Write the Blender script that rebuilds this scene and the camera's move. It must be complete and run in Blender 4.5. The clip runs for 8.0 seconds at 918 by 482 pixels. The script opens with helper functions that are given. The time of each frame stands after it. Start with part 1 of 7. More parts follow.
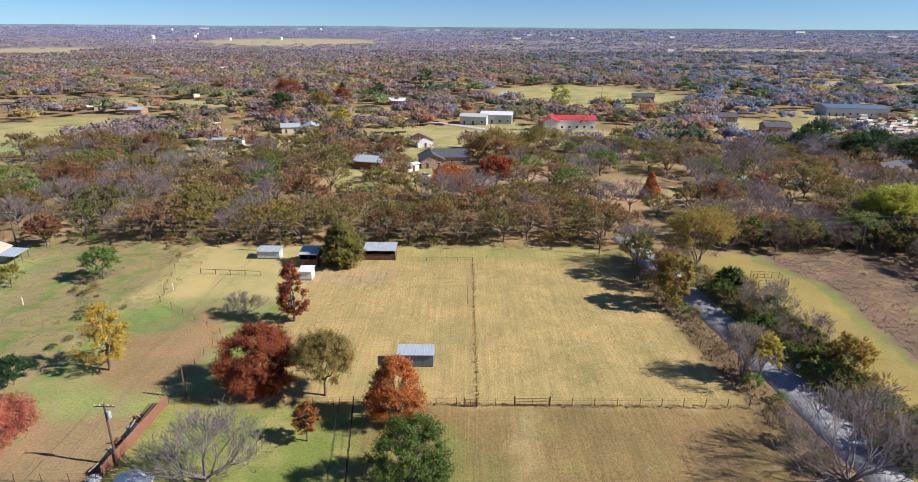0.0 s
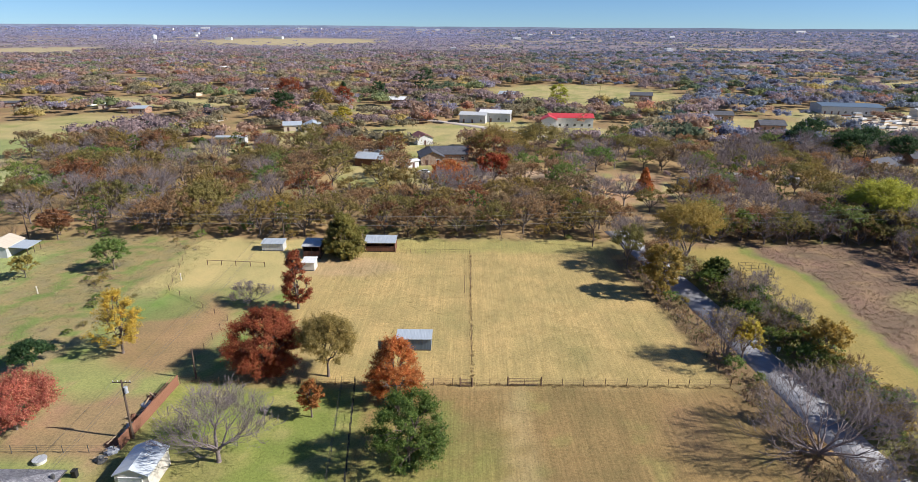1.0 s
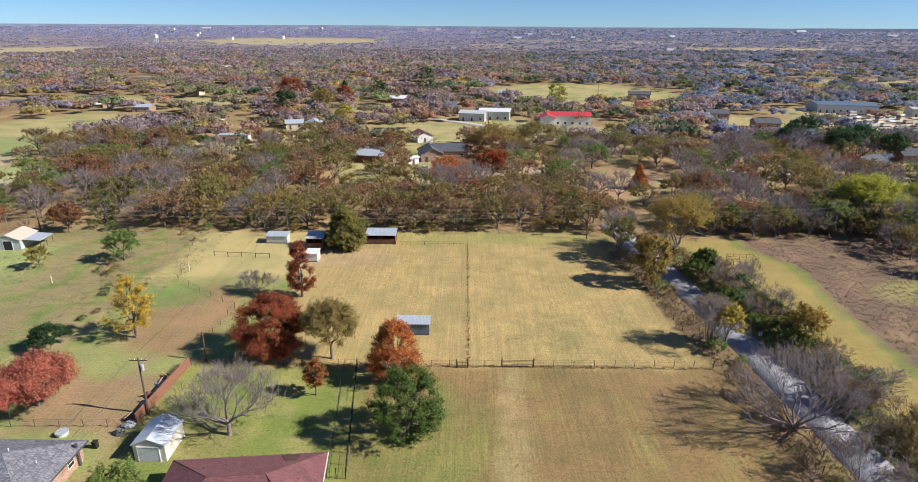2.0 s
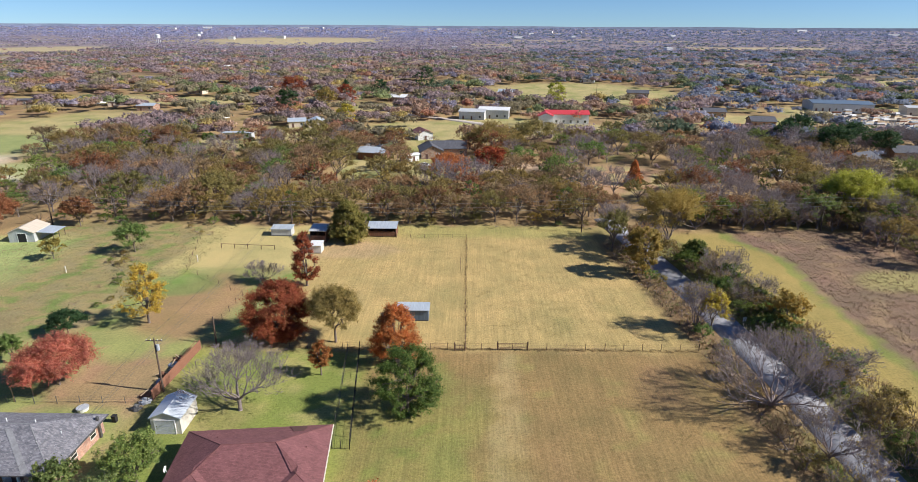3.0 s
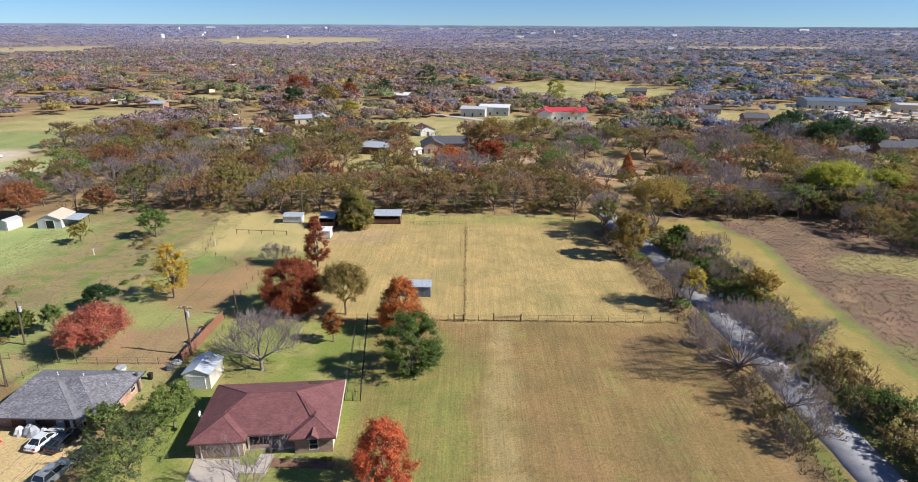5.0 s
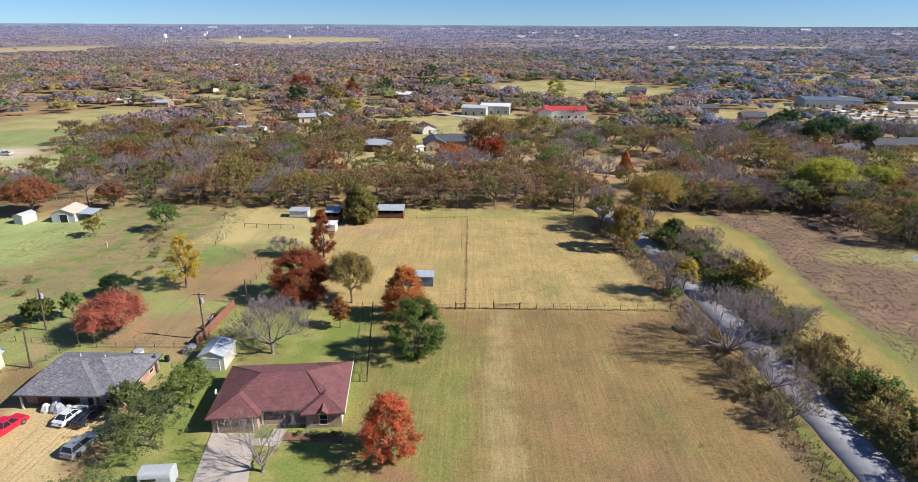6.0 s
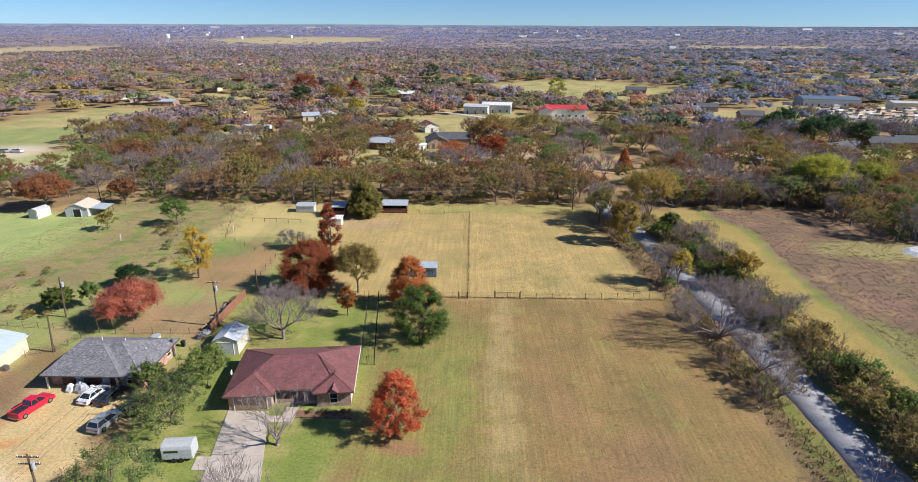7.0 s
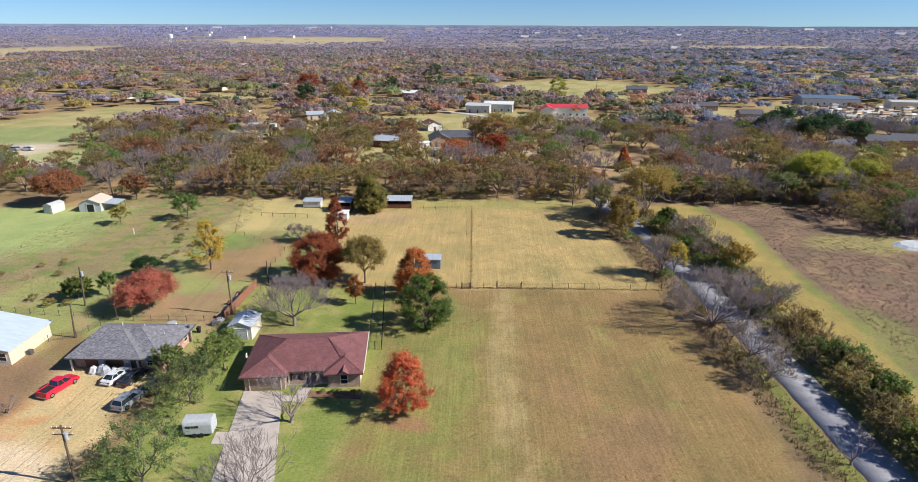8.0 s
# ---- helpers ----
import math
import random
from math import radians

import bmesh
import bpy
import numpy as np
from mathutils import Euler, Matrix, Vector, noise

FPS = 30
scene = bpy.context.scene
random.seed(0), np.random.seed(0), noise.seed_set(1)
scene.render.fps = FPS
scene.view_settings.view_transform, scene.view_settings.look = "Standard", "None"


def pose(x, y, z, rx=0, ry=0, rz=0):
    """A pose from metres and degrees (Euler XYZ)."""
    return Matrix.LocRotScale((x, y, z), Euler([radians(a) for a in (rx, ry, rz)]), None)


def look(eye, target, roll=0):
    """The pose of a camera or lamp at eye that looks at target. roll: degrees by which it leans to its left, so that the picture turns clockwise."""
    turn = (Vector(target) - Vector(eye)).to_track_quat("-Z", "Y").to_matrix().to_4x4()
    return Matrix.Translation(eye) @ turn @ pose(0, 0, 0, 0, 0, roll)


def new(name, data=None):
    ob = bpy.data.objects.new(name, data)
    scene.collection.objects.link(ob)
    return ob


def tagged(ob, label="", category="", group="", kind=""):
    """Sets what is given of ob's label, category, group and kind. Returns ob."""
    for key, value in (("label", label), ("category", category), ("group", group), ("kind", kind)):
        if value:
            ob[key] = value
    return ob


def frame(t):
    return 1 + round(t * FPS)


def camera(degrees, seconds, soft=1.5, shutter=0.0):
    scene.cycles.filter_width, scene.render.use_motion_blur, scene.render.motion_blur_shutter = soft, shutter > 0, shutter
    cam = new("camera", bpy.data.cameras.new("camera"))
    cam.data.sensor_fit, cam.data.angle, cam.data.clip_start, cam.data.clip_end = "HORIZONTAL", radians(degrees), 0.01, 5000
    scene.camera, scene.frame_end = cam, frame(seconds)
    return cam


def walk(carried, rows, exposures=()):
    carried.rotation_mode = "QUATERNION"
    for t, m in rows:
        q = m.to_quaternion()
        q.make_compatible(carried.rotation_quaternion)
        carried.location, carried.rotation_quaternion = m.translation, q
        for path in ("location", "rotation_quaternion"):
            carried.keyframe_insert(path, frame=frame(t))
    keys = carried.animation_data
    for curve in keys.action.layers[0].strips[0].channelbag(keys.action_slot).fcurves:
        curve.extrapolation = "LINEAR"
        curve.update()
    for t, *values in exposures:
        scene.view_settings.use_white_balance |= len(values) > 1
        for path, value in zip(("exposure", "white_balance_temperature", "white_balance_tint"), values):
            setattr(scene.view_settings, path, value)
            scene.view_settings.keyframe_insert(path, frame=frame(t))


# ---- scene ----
cam = camera(75.2, 8.0, soft=0.6)
# seconds, x, y, z, yaw, pitch, roll
PATH = [
    (0.0, -1.920, 0.159, 51.681, 0.449, -19.696, 0.407),
    (0.5, -1.543, -2.319, 51.686, 0.482, -19.718, 0.395),
    (1.0, -1.162, -4.868, 51.689, 0.517, -19.738, 0.383),
    (1.5, -0.789, -7.466, 51.691, 0.554, -19.757, 0.371),
    (3.0, 0.175, -15.377, 51.691, 0.684, -19.804, 0.334),
    (3.5, 0.419, -18.004, 51.688, 0.734, -19.817, 0.322),
    (4.0, 0.615, -20.608, 51.685, 0.787, -19.828, 0.310),
    (4.5, 0.761, -23.182, 51.680, 0.844, -19.837, 0.297),
    (6.0, 0.896, -30.690, 51.659, 1.036, -19.855, 0.261),
    (6.5, 0.847, -33.122, 51.649, 1.108, -19.858, 0.249),
    (7.0, 0.759, -35.525, 51.639, 1.184, -19.860, 0.236),
    (7.5, 0.639, -37.907, 51.627, 1.265, -19.860, 0.224),
    (8.0, 0.497, -40.278, 51.614, 1.350, -19.858, 0.212),
]


def heading(x, y, z, yaw, pitch, roll):
    a, p = radians(yaw), radians(pitch)
    way = Vector((-math.sin(a) * math.cos(p), math.cos(a) * math.cos(p), math.sin(p)))
    return look((x, y, z), Vector((x, y, z)) + way, roll)


walk(cam, [(row[0], heading(*row[1:])) for row in PATH], [(0.0, 0.5), (8.0, 0.5)])

# ---------------------------------------------------------------- daylight
SUN_EL = 36.0                      # degrees above the horizon
SUN_DIR = Vector((0.985, -0.17, 0.0)).normalized()
to_sun = Vector((SUN_DIR.x * math.cos(radians(SUN_EL)), SUN_DIR.y * math.cos(radians(SUN_EL)), math.sin(radians(SUN_EL))))
world = bpy.data.worlds.new("sky")
scene.world = world
world.use_nodes = True
wn = world.node_tree
sky = wn.nodes.new("ShaderNodeTexSky")
sky.sky_type, sky.sun_disc = "NISHITA", False
sky.sun_elevation = radians(SUN_EL)
sky.sun_rotation = math.atan2(SUN_DIR.x, SUN_DIR.y)
sky.altitude = 2500.0
sky.air_density, sky.dust_density, sky.ozone_density = 1.0, 0.1, 3.0
wn.nodes["Background"].inputs["Strength"].default_value = 0.06
lift = wn.nodes.new("ShaderNodeVectorMath")
lift.inputs[1].default_value = (0.0, 0.0, 0.018)
coords = wn.nodes.new("ShaderNodeTexCoord")
wn.links.new(coords.outputs["Generated"], lift.inputs[0])
wn.links.new(lift.outputs[0], sky.inputs["Vector"])
deeper = wn.nodes.new("ShaderNodeVectorMath")
deeper.operation = "MULTIPLY"
deeper.inputs[1].default_value = (0.76, 1.0, 1.32)
wn.links.new(sky.outputs[0], deeper.inputs[0])
wn.links.new(deeper.outputs[0], wn.nodes["Background"].inputs["Color"])
sun = new("sun", bpy.data.lights.new("sun", "SUN"))
sun.data.energy, sun.data.angle, sun.data.color = 5.0, radians(0.5), (1.0, 0.96, 0.9)
sun.matrix_world = look(to_sun * 100, (0, 0, 0))

# ---------------------------------------------------------------- materials


def material(name, rough=0.85, metal=0.0):
    m = bpy.data.materials.new(name)
    m.use_nodes = True
    p = m.node_tree.nodes["Principled BSDF"]
    p.inputs["Roughness"].default_value, p.inputs["Metallic"].default_value = rough, metal
    return m, m.node_tree, p


def node(tree, kind, **values):
    n = tree.nodes.new(kind)
    for key, value in values.items():
        n.inputs[key.replace("_", " ")].default_value = value
    return n


def ramp(tree, fac, stops):
    r = tree.nodes.new("ShaderNodeValToRGB")
    e = r.color_ramp.elements
    while len(e) < len(stops):
        e.new(0.5)
    for k, (at, colour) in enumerate(stops):
        e[k].position, e[k].color = at, (*colour, 1)
    tree.links.new(fac, r.inputs[0])
    return r.outputs[0]


def noise_of(tree, scale, detail=4.0, rough=0.6, stretch=(1, 1, 1), coords="Object"):
    c = tree.nodes.new("ShaderNodeTexCoord")
    mp = tree.nodes.new("ShaderNodeMapping")
    mp.inputs["Scale"].default_value = stretch
    n = node(tree, "ShaderNodeTexNoise", Scale=scale, Detail=detail, Roughness=rough)
    tree.links.new(c.outputs[coords], mp.inputs["Vector"])
    tree.links.new(mp.outputs[0], n.inputs["Vector"])
    return n.outputs["Fac"]


def mixed(tree, kind, fac, a, b):
    m = tree.nodes.new("ShaderNodeMix")
    m.data_type, m.blend_type = "RGBA", kind
    for socket, value in ((m.inputs[0], fac), (m.inputs[6], a), (m.inputs[7], b)):
        if isinstance(value, bpy.types.NodeSocket):
            tree.links.new(value, socket)
        else:
            socket.default_value = value if isinstance(value, float) else (*value, 1)
    return m.outputs[2]


def bump(tree, p, height, strength, distance):
    b = node(tree, "ShaderNodeBump", Strength=strength, Distance=distance)
    tree.links.new(height, b.inputs["Height"])
    tree.links.new(b.outputs[0], p.inputs["Normal"])


def surface(name, dark, light, scale=3.0, fine=30.0, rough=0.85, metal=0.0, relief=0.02, stretch=(1, 1, 1)):
    """A plain surface with stains at one scale and grain at another."""
    m, tree, p = material(name, rough, metal)
    big = ramp(tree, noise_of(tree, scale, stretch=stretch), [(0.3, dark), (0.7, light)])
    small = noise_of(tree, fine)
    grain = ramp(tree, small, [(0.25, (0.72, 0.72, 0.72)), (0.75, (1.18, 1.18, 1.18))])
    tree.links.new(mixed(tree, "MULTIPLY", 1.0, big, grain), p.inputs["Base Color"])
    if relief:
        bump(tree, p, small, 0.5, relief)
    return m


def ribbed(name, dark, light, pitch=0.23, axis=0, rough=0.45, metal=0.0):
    """Corrugated sheet: ribs along one axis, with streaked weathering."""
    m, tree, p = material(name, rough, metal)
    c = tree.nodes.new("ShaderNodeTexCoord")
    w = node(tree, "ShaderNodeTexWave", Scale=0.3142 / pitch)
    w.bands_direction = "XYZ"[axis]
    tree.links.new(c.outputs["Object"], w.inputs["Vector"])
    stretch = [0.25, 0.25, 0.25]
    stretch[axis] = 2.0
    tree.links.new(ramp(tree, noise_of(tree, 1.6, stretch=stretch), [(0.3, dark), (0.7, light)]), p.inputs["Base Color"])
    bump(tree, p, w.outputs["Fac"], 0.25, 0.03)
    return m


def shingles(name, dark, light, courses=0.16):
    m, tree, p = material(name, 0.9)
    c = tree.nodes.new("ShaderNodeTexCoord")
    b = node(tree, "ShaderNodeTexBrick", Scale=1.0, Mortar_Size=0.008, Brick_Width=0.33, Row_Height=courses, Bias=0.0)
    b.inputs["Color1"].default_value, b.inputs["Color2"].default_value = (*dark, 1), (*light, 1)
    b.inputs["Mortar"].default_value = (*[v * 0.6 for v in dark], 1)
    tree.links.new(c.outputs["Object"], b.inputs["Vector"])
    stain = ramp(tree, noise_of(tree, 0.7), [(0.3, (0.85, 0.85, 0.85)), (0.7, (1.15, 1.15, 1.15))])
    grain = ramp(tree, noise_of(tree, 9.0), [(0.3, (0.8, 0.8, 0.8)), (0.7, (1.2, 1.2, 1.2))])
    tree.links.new(mixed(tree, "MULTIPLY", 1.0, mixed(tree, "MULTIPLY", 1.0, b.outputs["Color"], stain), grain), p.inputs["Base Color"])
    bump(tree, p, b.outputs["Fac"], 0.4, 0.02)
    return m


def brickwork(name, one, two, mortar):
    m, tree, p = material(name, 0.9)
    c = tree.nodes.new("ShaderNodeTexCoord")
    mp = tree.nodes.new("ShaderNodeMapping")
    mp.inputs["Rotation"].default_value = (radians(90), 0, 0)
    b = node(tree, "ShaderNodeTexBrick", Scale=1.0, Mortar_Size=0.012, Brick_Width=0.23, Row_Height=0.08)
    for key, colour in (("Color1", one), ("Color2", two), ("Mortar", mortar)):
        b.inputs[key].default_value = (*colour, 1)
    tree.links.new(c.outputs["Object"], mp.inputs[0])
    tree.links.new(mp.outputs[0], b.inputs["Vector"])
    patch = ramp(tree, noise_of(tree, 1.3), [(0.3, (0.7, 0.7, 0.7)), (0.7, (1.25, 1.2, 1.15))])
    tree.links.new(mixed(tree, "MULTIPLY", 1.0, b.outputs["Color"], patch), p.inputs["Base Color"])
    bump(tree, p, b.outputs["Fac"], 0.6, 0.01)
    return m


def foliage(name, stops, through_light=0.48):
    """Leaves: every leaf its own shade, every tree its own cast."""
    m, tree, p = material(name, 0.6)
    p.inputs["Specular IOR Level"].default_value = 0.25
    g = tree.nodes.new("ShaderNodeNewGeometry")
    o = tree.nodes.new("ShaderNodeObjectInfo")
    leaf = ramp(tree, g.outputs["Random Per Island"], stops)
    patch = ramp(tree, noise_of(tree, 0.35, 2.0), [(0.3, (0.72, 0.74, 0.76)), (0.7, (1.25, 1.2, 1.15))])
    cast = ramp(tree, o.outputs["Random"], [(0.0, (0.78, 0.86, 0.85)), (0.35, (1.0, 1.0, 1.0)), (0.7, (1.12, 0.98, 0.92)), (1.0, (0.9, 0.84, 0.9))])
    colour = mixed(tree, "MULTIPLY", 1.0, mixed(tree, "MULTIPLY", 1.0, leaf, patch), cast)
    t = tree.nodes.new("ShaderNodeBsdfTranslucent")
    s = tree.nodes.new("ShaderNodeMixShader")
    s.inputs[0].default_value = through_light
    tree.links.new(colour, p.inputs["Base Color"])
    tree.links.new(colour, t.inputs["Color"])
    tree.links.new(p.outputs[0], s.inputs[1])
    tree.links.new(t.outputs[0], s.inputs[2])
    tree.links.new(s.outputs[0], tree.nodes["Material Output"].inputs["Surface"])
    return m


def tinted(name, rough=0.9, vary=0.3, through_light=0.0):
    """Colour from the mesh's own 'tint', varied piece by piece."""
    m, tree, p = material(name, rough)
    p.inputs["Specular IOR Level"].default_value = 0.2
    a = tree.nodes.new("ShaderNodeAttribute")
    a.attribute_name = "tint"
    g = tree.nodes.new("ShaderNodeNewGeometry")
    shade = ramp(tree, g.outputs["Random Per Island"], [(0.0, (1 - vary,) * 3), (1.0, (1 + vary,) * 3)])
    mottle = ramp(tree, noise_of(tree, 0.45, 3.0, 0.7), [(0.3, (0.78, 0.78, 0.78)), (0.7, (1.2, 1.2, 1.2))])
    colour = mixed(tree, "MULTIPLY", 1.0, mixed(tree, "MULTIPLY", 1.0, a.outputs["Color"], shade), mottle)
    tree.links.new(colour, p.inputs["Base Color"])
    if through_light:
        t = tree.nodes.new("ShaderNodeBsdfTranslucent")
        x = tree.nodes.new("ShaderNodeMixShader")
        x.inputs[0].default_value = through_light
        tree.links.new(colour, t.inputs["Color"])
        tree.links.new(p.outputs[0], x.inputs[1])
        tree.links.new(t.outputs[0], x.inputs[2])
        tree.links.new(x.outputs[0], tree.nodes["Material Output"].inputs["Surface"])
    return m


def ground_material():
    m, tree, p = material("ground_cover", 0.95)
    p.inputs["Specular IOR Level"].default_value = 0.15
    a = tree.nodes.new("ShaderNodeAttribute")
    a.attribute_name = "tint"
    streak = ramp(tree, noise_of(tree, 1.0, 3.0, 0.6, (1.3, 0.04, 1)), [(0.3, (0.9, 0.91, 0.91)), (0.7, (1.1, 1.09, 1.07))])
    patch = ramp(tree, noise_of(tree, 0.09, 6.0, 0.65), [(0.3, (0.78, 0.84, 0.8)), (0.7, (1.2, 1.12, 1.1))])
    mown = ramp(tree, noise_of(tree, 1.0, 2.0, 0.6, (4.5, 0.12, 1)), [(0.32, (0.88, 0.88, 0.88)), (0.68, (1.11, 1.1, 1.08))])
    tuft = noise_of(tree, 2.6, 8.0, 0.85)
    grain = ramp(tree, tuft, [(0.32, (0.55, 0.56, 0.55)), (0.5, (1.0, 1.0, 1.0)), (0.68, (1.4, 1.36, 1.3))])
    field = mixed(tree, "MULTIPLY", a.outputs["Alpha"], mixed(tree, "MULTIPLY", a.outputs["Alpha"], a.outputs["Color"], mown), streak)
    colour = mixed(tree, "MULTIPLY", 1.0, mixed(tree, "MULTIPLY", 1.0, field, patch), grain)
    tree.links.new(colour, p.inputs["Base Color"])
    bump(tree, p, tuft, 0.7, 0.12)
    return m


M_GROUND = ground_material()
M_TINT = tinted("woodland_cover", 0.9, 0.16)
M_WOODS = tinted("far_crowns", 0.95, 0.15, 0.5)
M_ROAD = surface("worn_asphalt", (0.26, 0.26, 0.28), (0.39, 0.385, 0.41), 0.5, 14.0, 0.9, relief=0.01)
M_CONCRETE = surface("pale_concrete", (0.42, 0.36, 0.31), (0.55, 0.48, 0.42), 0.6, 20.0, 0.9, relief=0.005)
M_ROOF_RED = shingles("red_brown_shingles", (0.165, 0.064, 0.066), (0.23, 0.094, 0.094))
M_ROOF_GREY = shingles("grey_shingles", (0.13, 0.13, 0.15), (0.27, 0.26, 0.28))
M_ROOF_DARK = shingles("dark_shingles", (0.07, 0.075, 0.09), (0.12, 0.12, 0.14))
M_RIDGE_RED = surface("red_ridge_caps", (0.15, 0.06, 0.055), (0.2, 0.08, 0.075), 2.0, 20.0, 0.9)
M_RIDGE_GREY = surface("grey_ridge_caps", (0.2, 0.2, 0.21), (0.3, 0.3, 0.31), 2.0, 20.0, 0.9)
M_BRICK = brickwork("mixed_brick", (0.33, 0.17, 0.11), (0.24, 0.12, 0.08), (0.45, 0.4, 0.34))
M_BRICK_PINK = brickwork("pinkish_brick", (0.45, 0.24, 0.17), (0.36, 0.18, 0.13), (0.5, 0.42, 0.36))
M_TRIM = surface("cream_trim", (0.62, 0.57, 0.48), (0.74, 0.69, 0.6), 2.0, 30.0, 0.6, relief=0.002)
M_TRIM_DARK = surface("dark_fascia", (0.1, 0.05, 0.045), (0.14, 0.07, 0.06), 2.0, 30.0, 0.6, relief=0.002)
M_WHITE = surface("white_paint", (0.68, 0.68, 0.68), (0.8, 0.8, 0.79), 1.5, 30.0, 0.55, relief=0.002)
M_CREAM = surface("cream_siding", (0.6, 0.5, 0.38), (0.7, 0.6, 0.47), 1.5, 30.0, 0.7, relief=0.004)
M_TIN = ribbed("pale_sheet_metal", (0.5, 0.55, 0.6), (0.66, 0.7, 0.74), 0.25, 1, 0.5, 0.15)
M_TIN_X = ribbed("galvanised_sheet", (0.4, 0.46, 0.52), (0.56, 0.61, 0.66), 0.25, 0, 0.5, 0.25)
M_TIN_CREAM = ribbed("cream_sheet_roof", (0.5, 0.43, 0.34), (0.6, 0.52, 0.42), 0.4, 1, 0.55)
M_TIN_WALL = ribbed("cream_sheet_wall", (0.58, 0.54, 0.48), (0.68, 0.64, 0.57), 0.3, 1, 0.55)
M_TIN_BLUE = ribbed("blue_grey_sheet", (0.09, 0.13, 0.18), (0.13, 0.18, 0.24), 0.25, 0, 0.5)
M_TIN_GREY = ribbed("grey_sheet_wall", (0.42, 0.43, 0.44), (0.55, 0.56, 0.56), 0.3, 0, 0.55)
M_ROOF_REDTIN = ribbed("bright_red_sheet_roof", (0.5, 0.04, 0.05), (0.6, 0.07, 0.08), 0.5, 0, 0.5)
M_RUST = surface("rust_brown_boards", (0.13, 0.06, 0.035), (0.22, 0.1, 0.06), 1.0, 12.0, 0.9, stretch=(3, 1, 0.3))
M_DARK = surface("doorway_shade", (0.015, 0.015, 0.017), (0.03, 0.03, 0.03), 1.0, 8.0, 0.9)
M_DOORWOOD = surface("tan_garage_door", (0.24, 0.16, 0.1), (0.3, 0.21, 0.14), 1.5, 20.0, 0.6, stretch=(0.4, 1, 3))
M_GARAGE_WHITE = surface("pale_door", (0.55, 0.57, 0.6), (0.66, 0.68, 0.7), 1.5, 20.0, 0.55)
M_WOOD = surface("weathered_pole_wood", (0.09, 0.06, 0.045), (0.16, 0.11, 0.08), 2.0, 20.0, 0.9, stretch=(3, 3, 0.3))
M_FENCEWOOD = surface("reddish_fence_boards", (0.24, 0.105, 0.065), (0.34, 0.16, 0.1), 1.0, 14.0, 0.9, stretch=(3, 3, 0.4))
M_PALEWOOD = surface("bare_timber", (0.42, 0.3, 0.18), (0.52, 0.39, 0.25), 2.0, 20.0, 0.85)
M_STEEL = surface("dull_steel", (0.1, 0.1, 0.1), (0.17, 0.165, 0.16), 3.0, 30.0, 0.6, 0.5, relief=0.002)
M_RUSTSTEEL = surface("rusted_pipe", (0.12, 0.07, 0.045), (0.2, 0.12, 0.08), 3.0, 30.0, 0.8, relief=0.002)
M_BLACK = surface("black_rubber", (0.012, 0.012, 0.012), (0.022, 0.022, 0.022), 4.0, 30.0, 0.8, relief=0.002)
M_GALV = surface("grey_transformer_paint", (0.4, 0.42, 0.44), (0.5, 0.52, 0.54), 3.0, 20.0, 0.5, relief=0.002)
M_GRAVEL = surface("pale_gravel", (0.4, 0.42, 0.44), (0.62, 0.64, 0.66), 2.0, 12.0, 0.95, relief=0.05)
M_TARP = surface("grey_tarpaulin", (0.25, 0.27, 0.31), (0.42, 0.44, 0.48), 2.0, 12.0, 0.6, relief=0.05)


def paint(name, colour):
    m, tree, p = material(name, 0.28)
    p.inputs["Coat Weight"].default_value = 0.5
    dust = ramp(tree, noise_of(tree, 3.0), [(0.3, [v * 0.85 for v in colour]), (0.7, colour)])
    tree.links.new(dust, p.inputs["Base Color"])
    return m


M_CAR_RED = paint("red_car_paint", (0.66, 0.012, 0.05))
M_CAR_WHITE = paint("white_car_paint", (0.72, 0.74, 0.77))
M_CAR_DARK = paint("dark_blue_car_paint", (0.02, 0.025, 0.035))
M_CAR_SILVER = paint("silver_car_paint", (0.3, 0.33, 0.35))
M_GLASS, _tree, _p = material("dark_window_glass", 0.05)
_p.inputs["Base Color"].default_value = (0.02, 0.025, 0.03, 1)
_p.inputs["Specular IOR Level"].default_value = 0.7
M_CHROME = surface("wheel_metal", (0.4, 0.4, 0.41), (0.55, 0.55, 0.56), 5.0, 30.0, 0.3, 0.9, relief=0)
M_LAMP_RED = paint("red_lamp_lens", (0.4, 0.01, 0.01))
M_LAMP_CLEAR = paint("clear_lamp_lens", (0.6, 0.6, 0.62))

M_BARK = surface("grey_brown_bark", (0.11, 0.085, 0.07), (0.23, 0.18, 0.15), 2.0, 14.0, 0.95, stretch=(3, 3, 0.6))
M_TWIG = surface("purplish_grey_twigs", (0.19, 0.15, 0.145), (0.31, 0.255, 0.25), 0.6, 5.0, 0.95, relief=0)
L_RED = foliage("scarlet_orange_leaves", [(0.0, (0.4, 0.07, 0.04)), (0.5, (0.6, 0.17, 0.075)), (1.0, (0.66, 0.34, 0.16))])
L_CORAL = foliage("coral_red_leaves", [(0.0, (0.36, 0.1, 0.08)), (0.5, (0.52, 0.19, 0.14)), (1.0, (0.58, 0.32, 0.2))])
L_CRIMSON = foliage("dark_crimson_leaves", [(0.0, (0.24, 0.05, 0.03)), (0.5, (0.4, 0.1, 0.05)), (1.0, (0.48, 0.2, 0.08))])
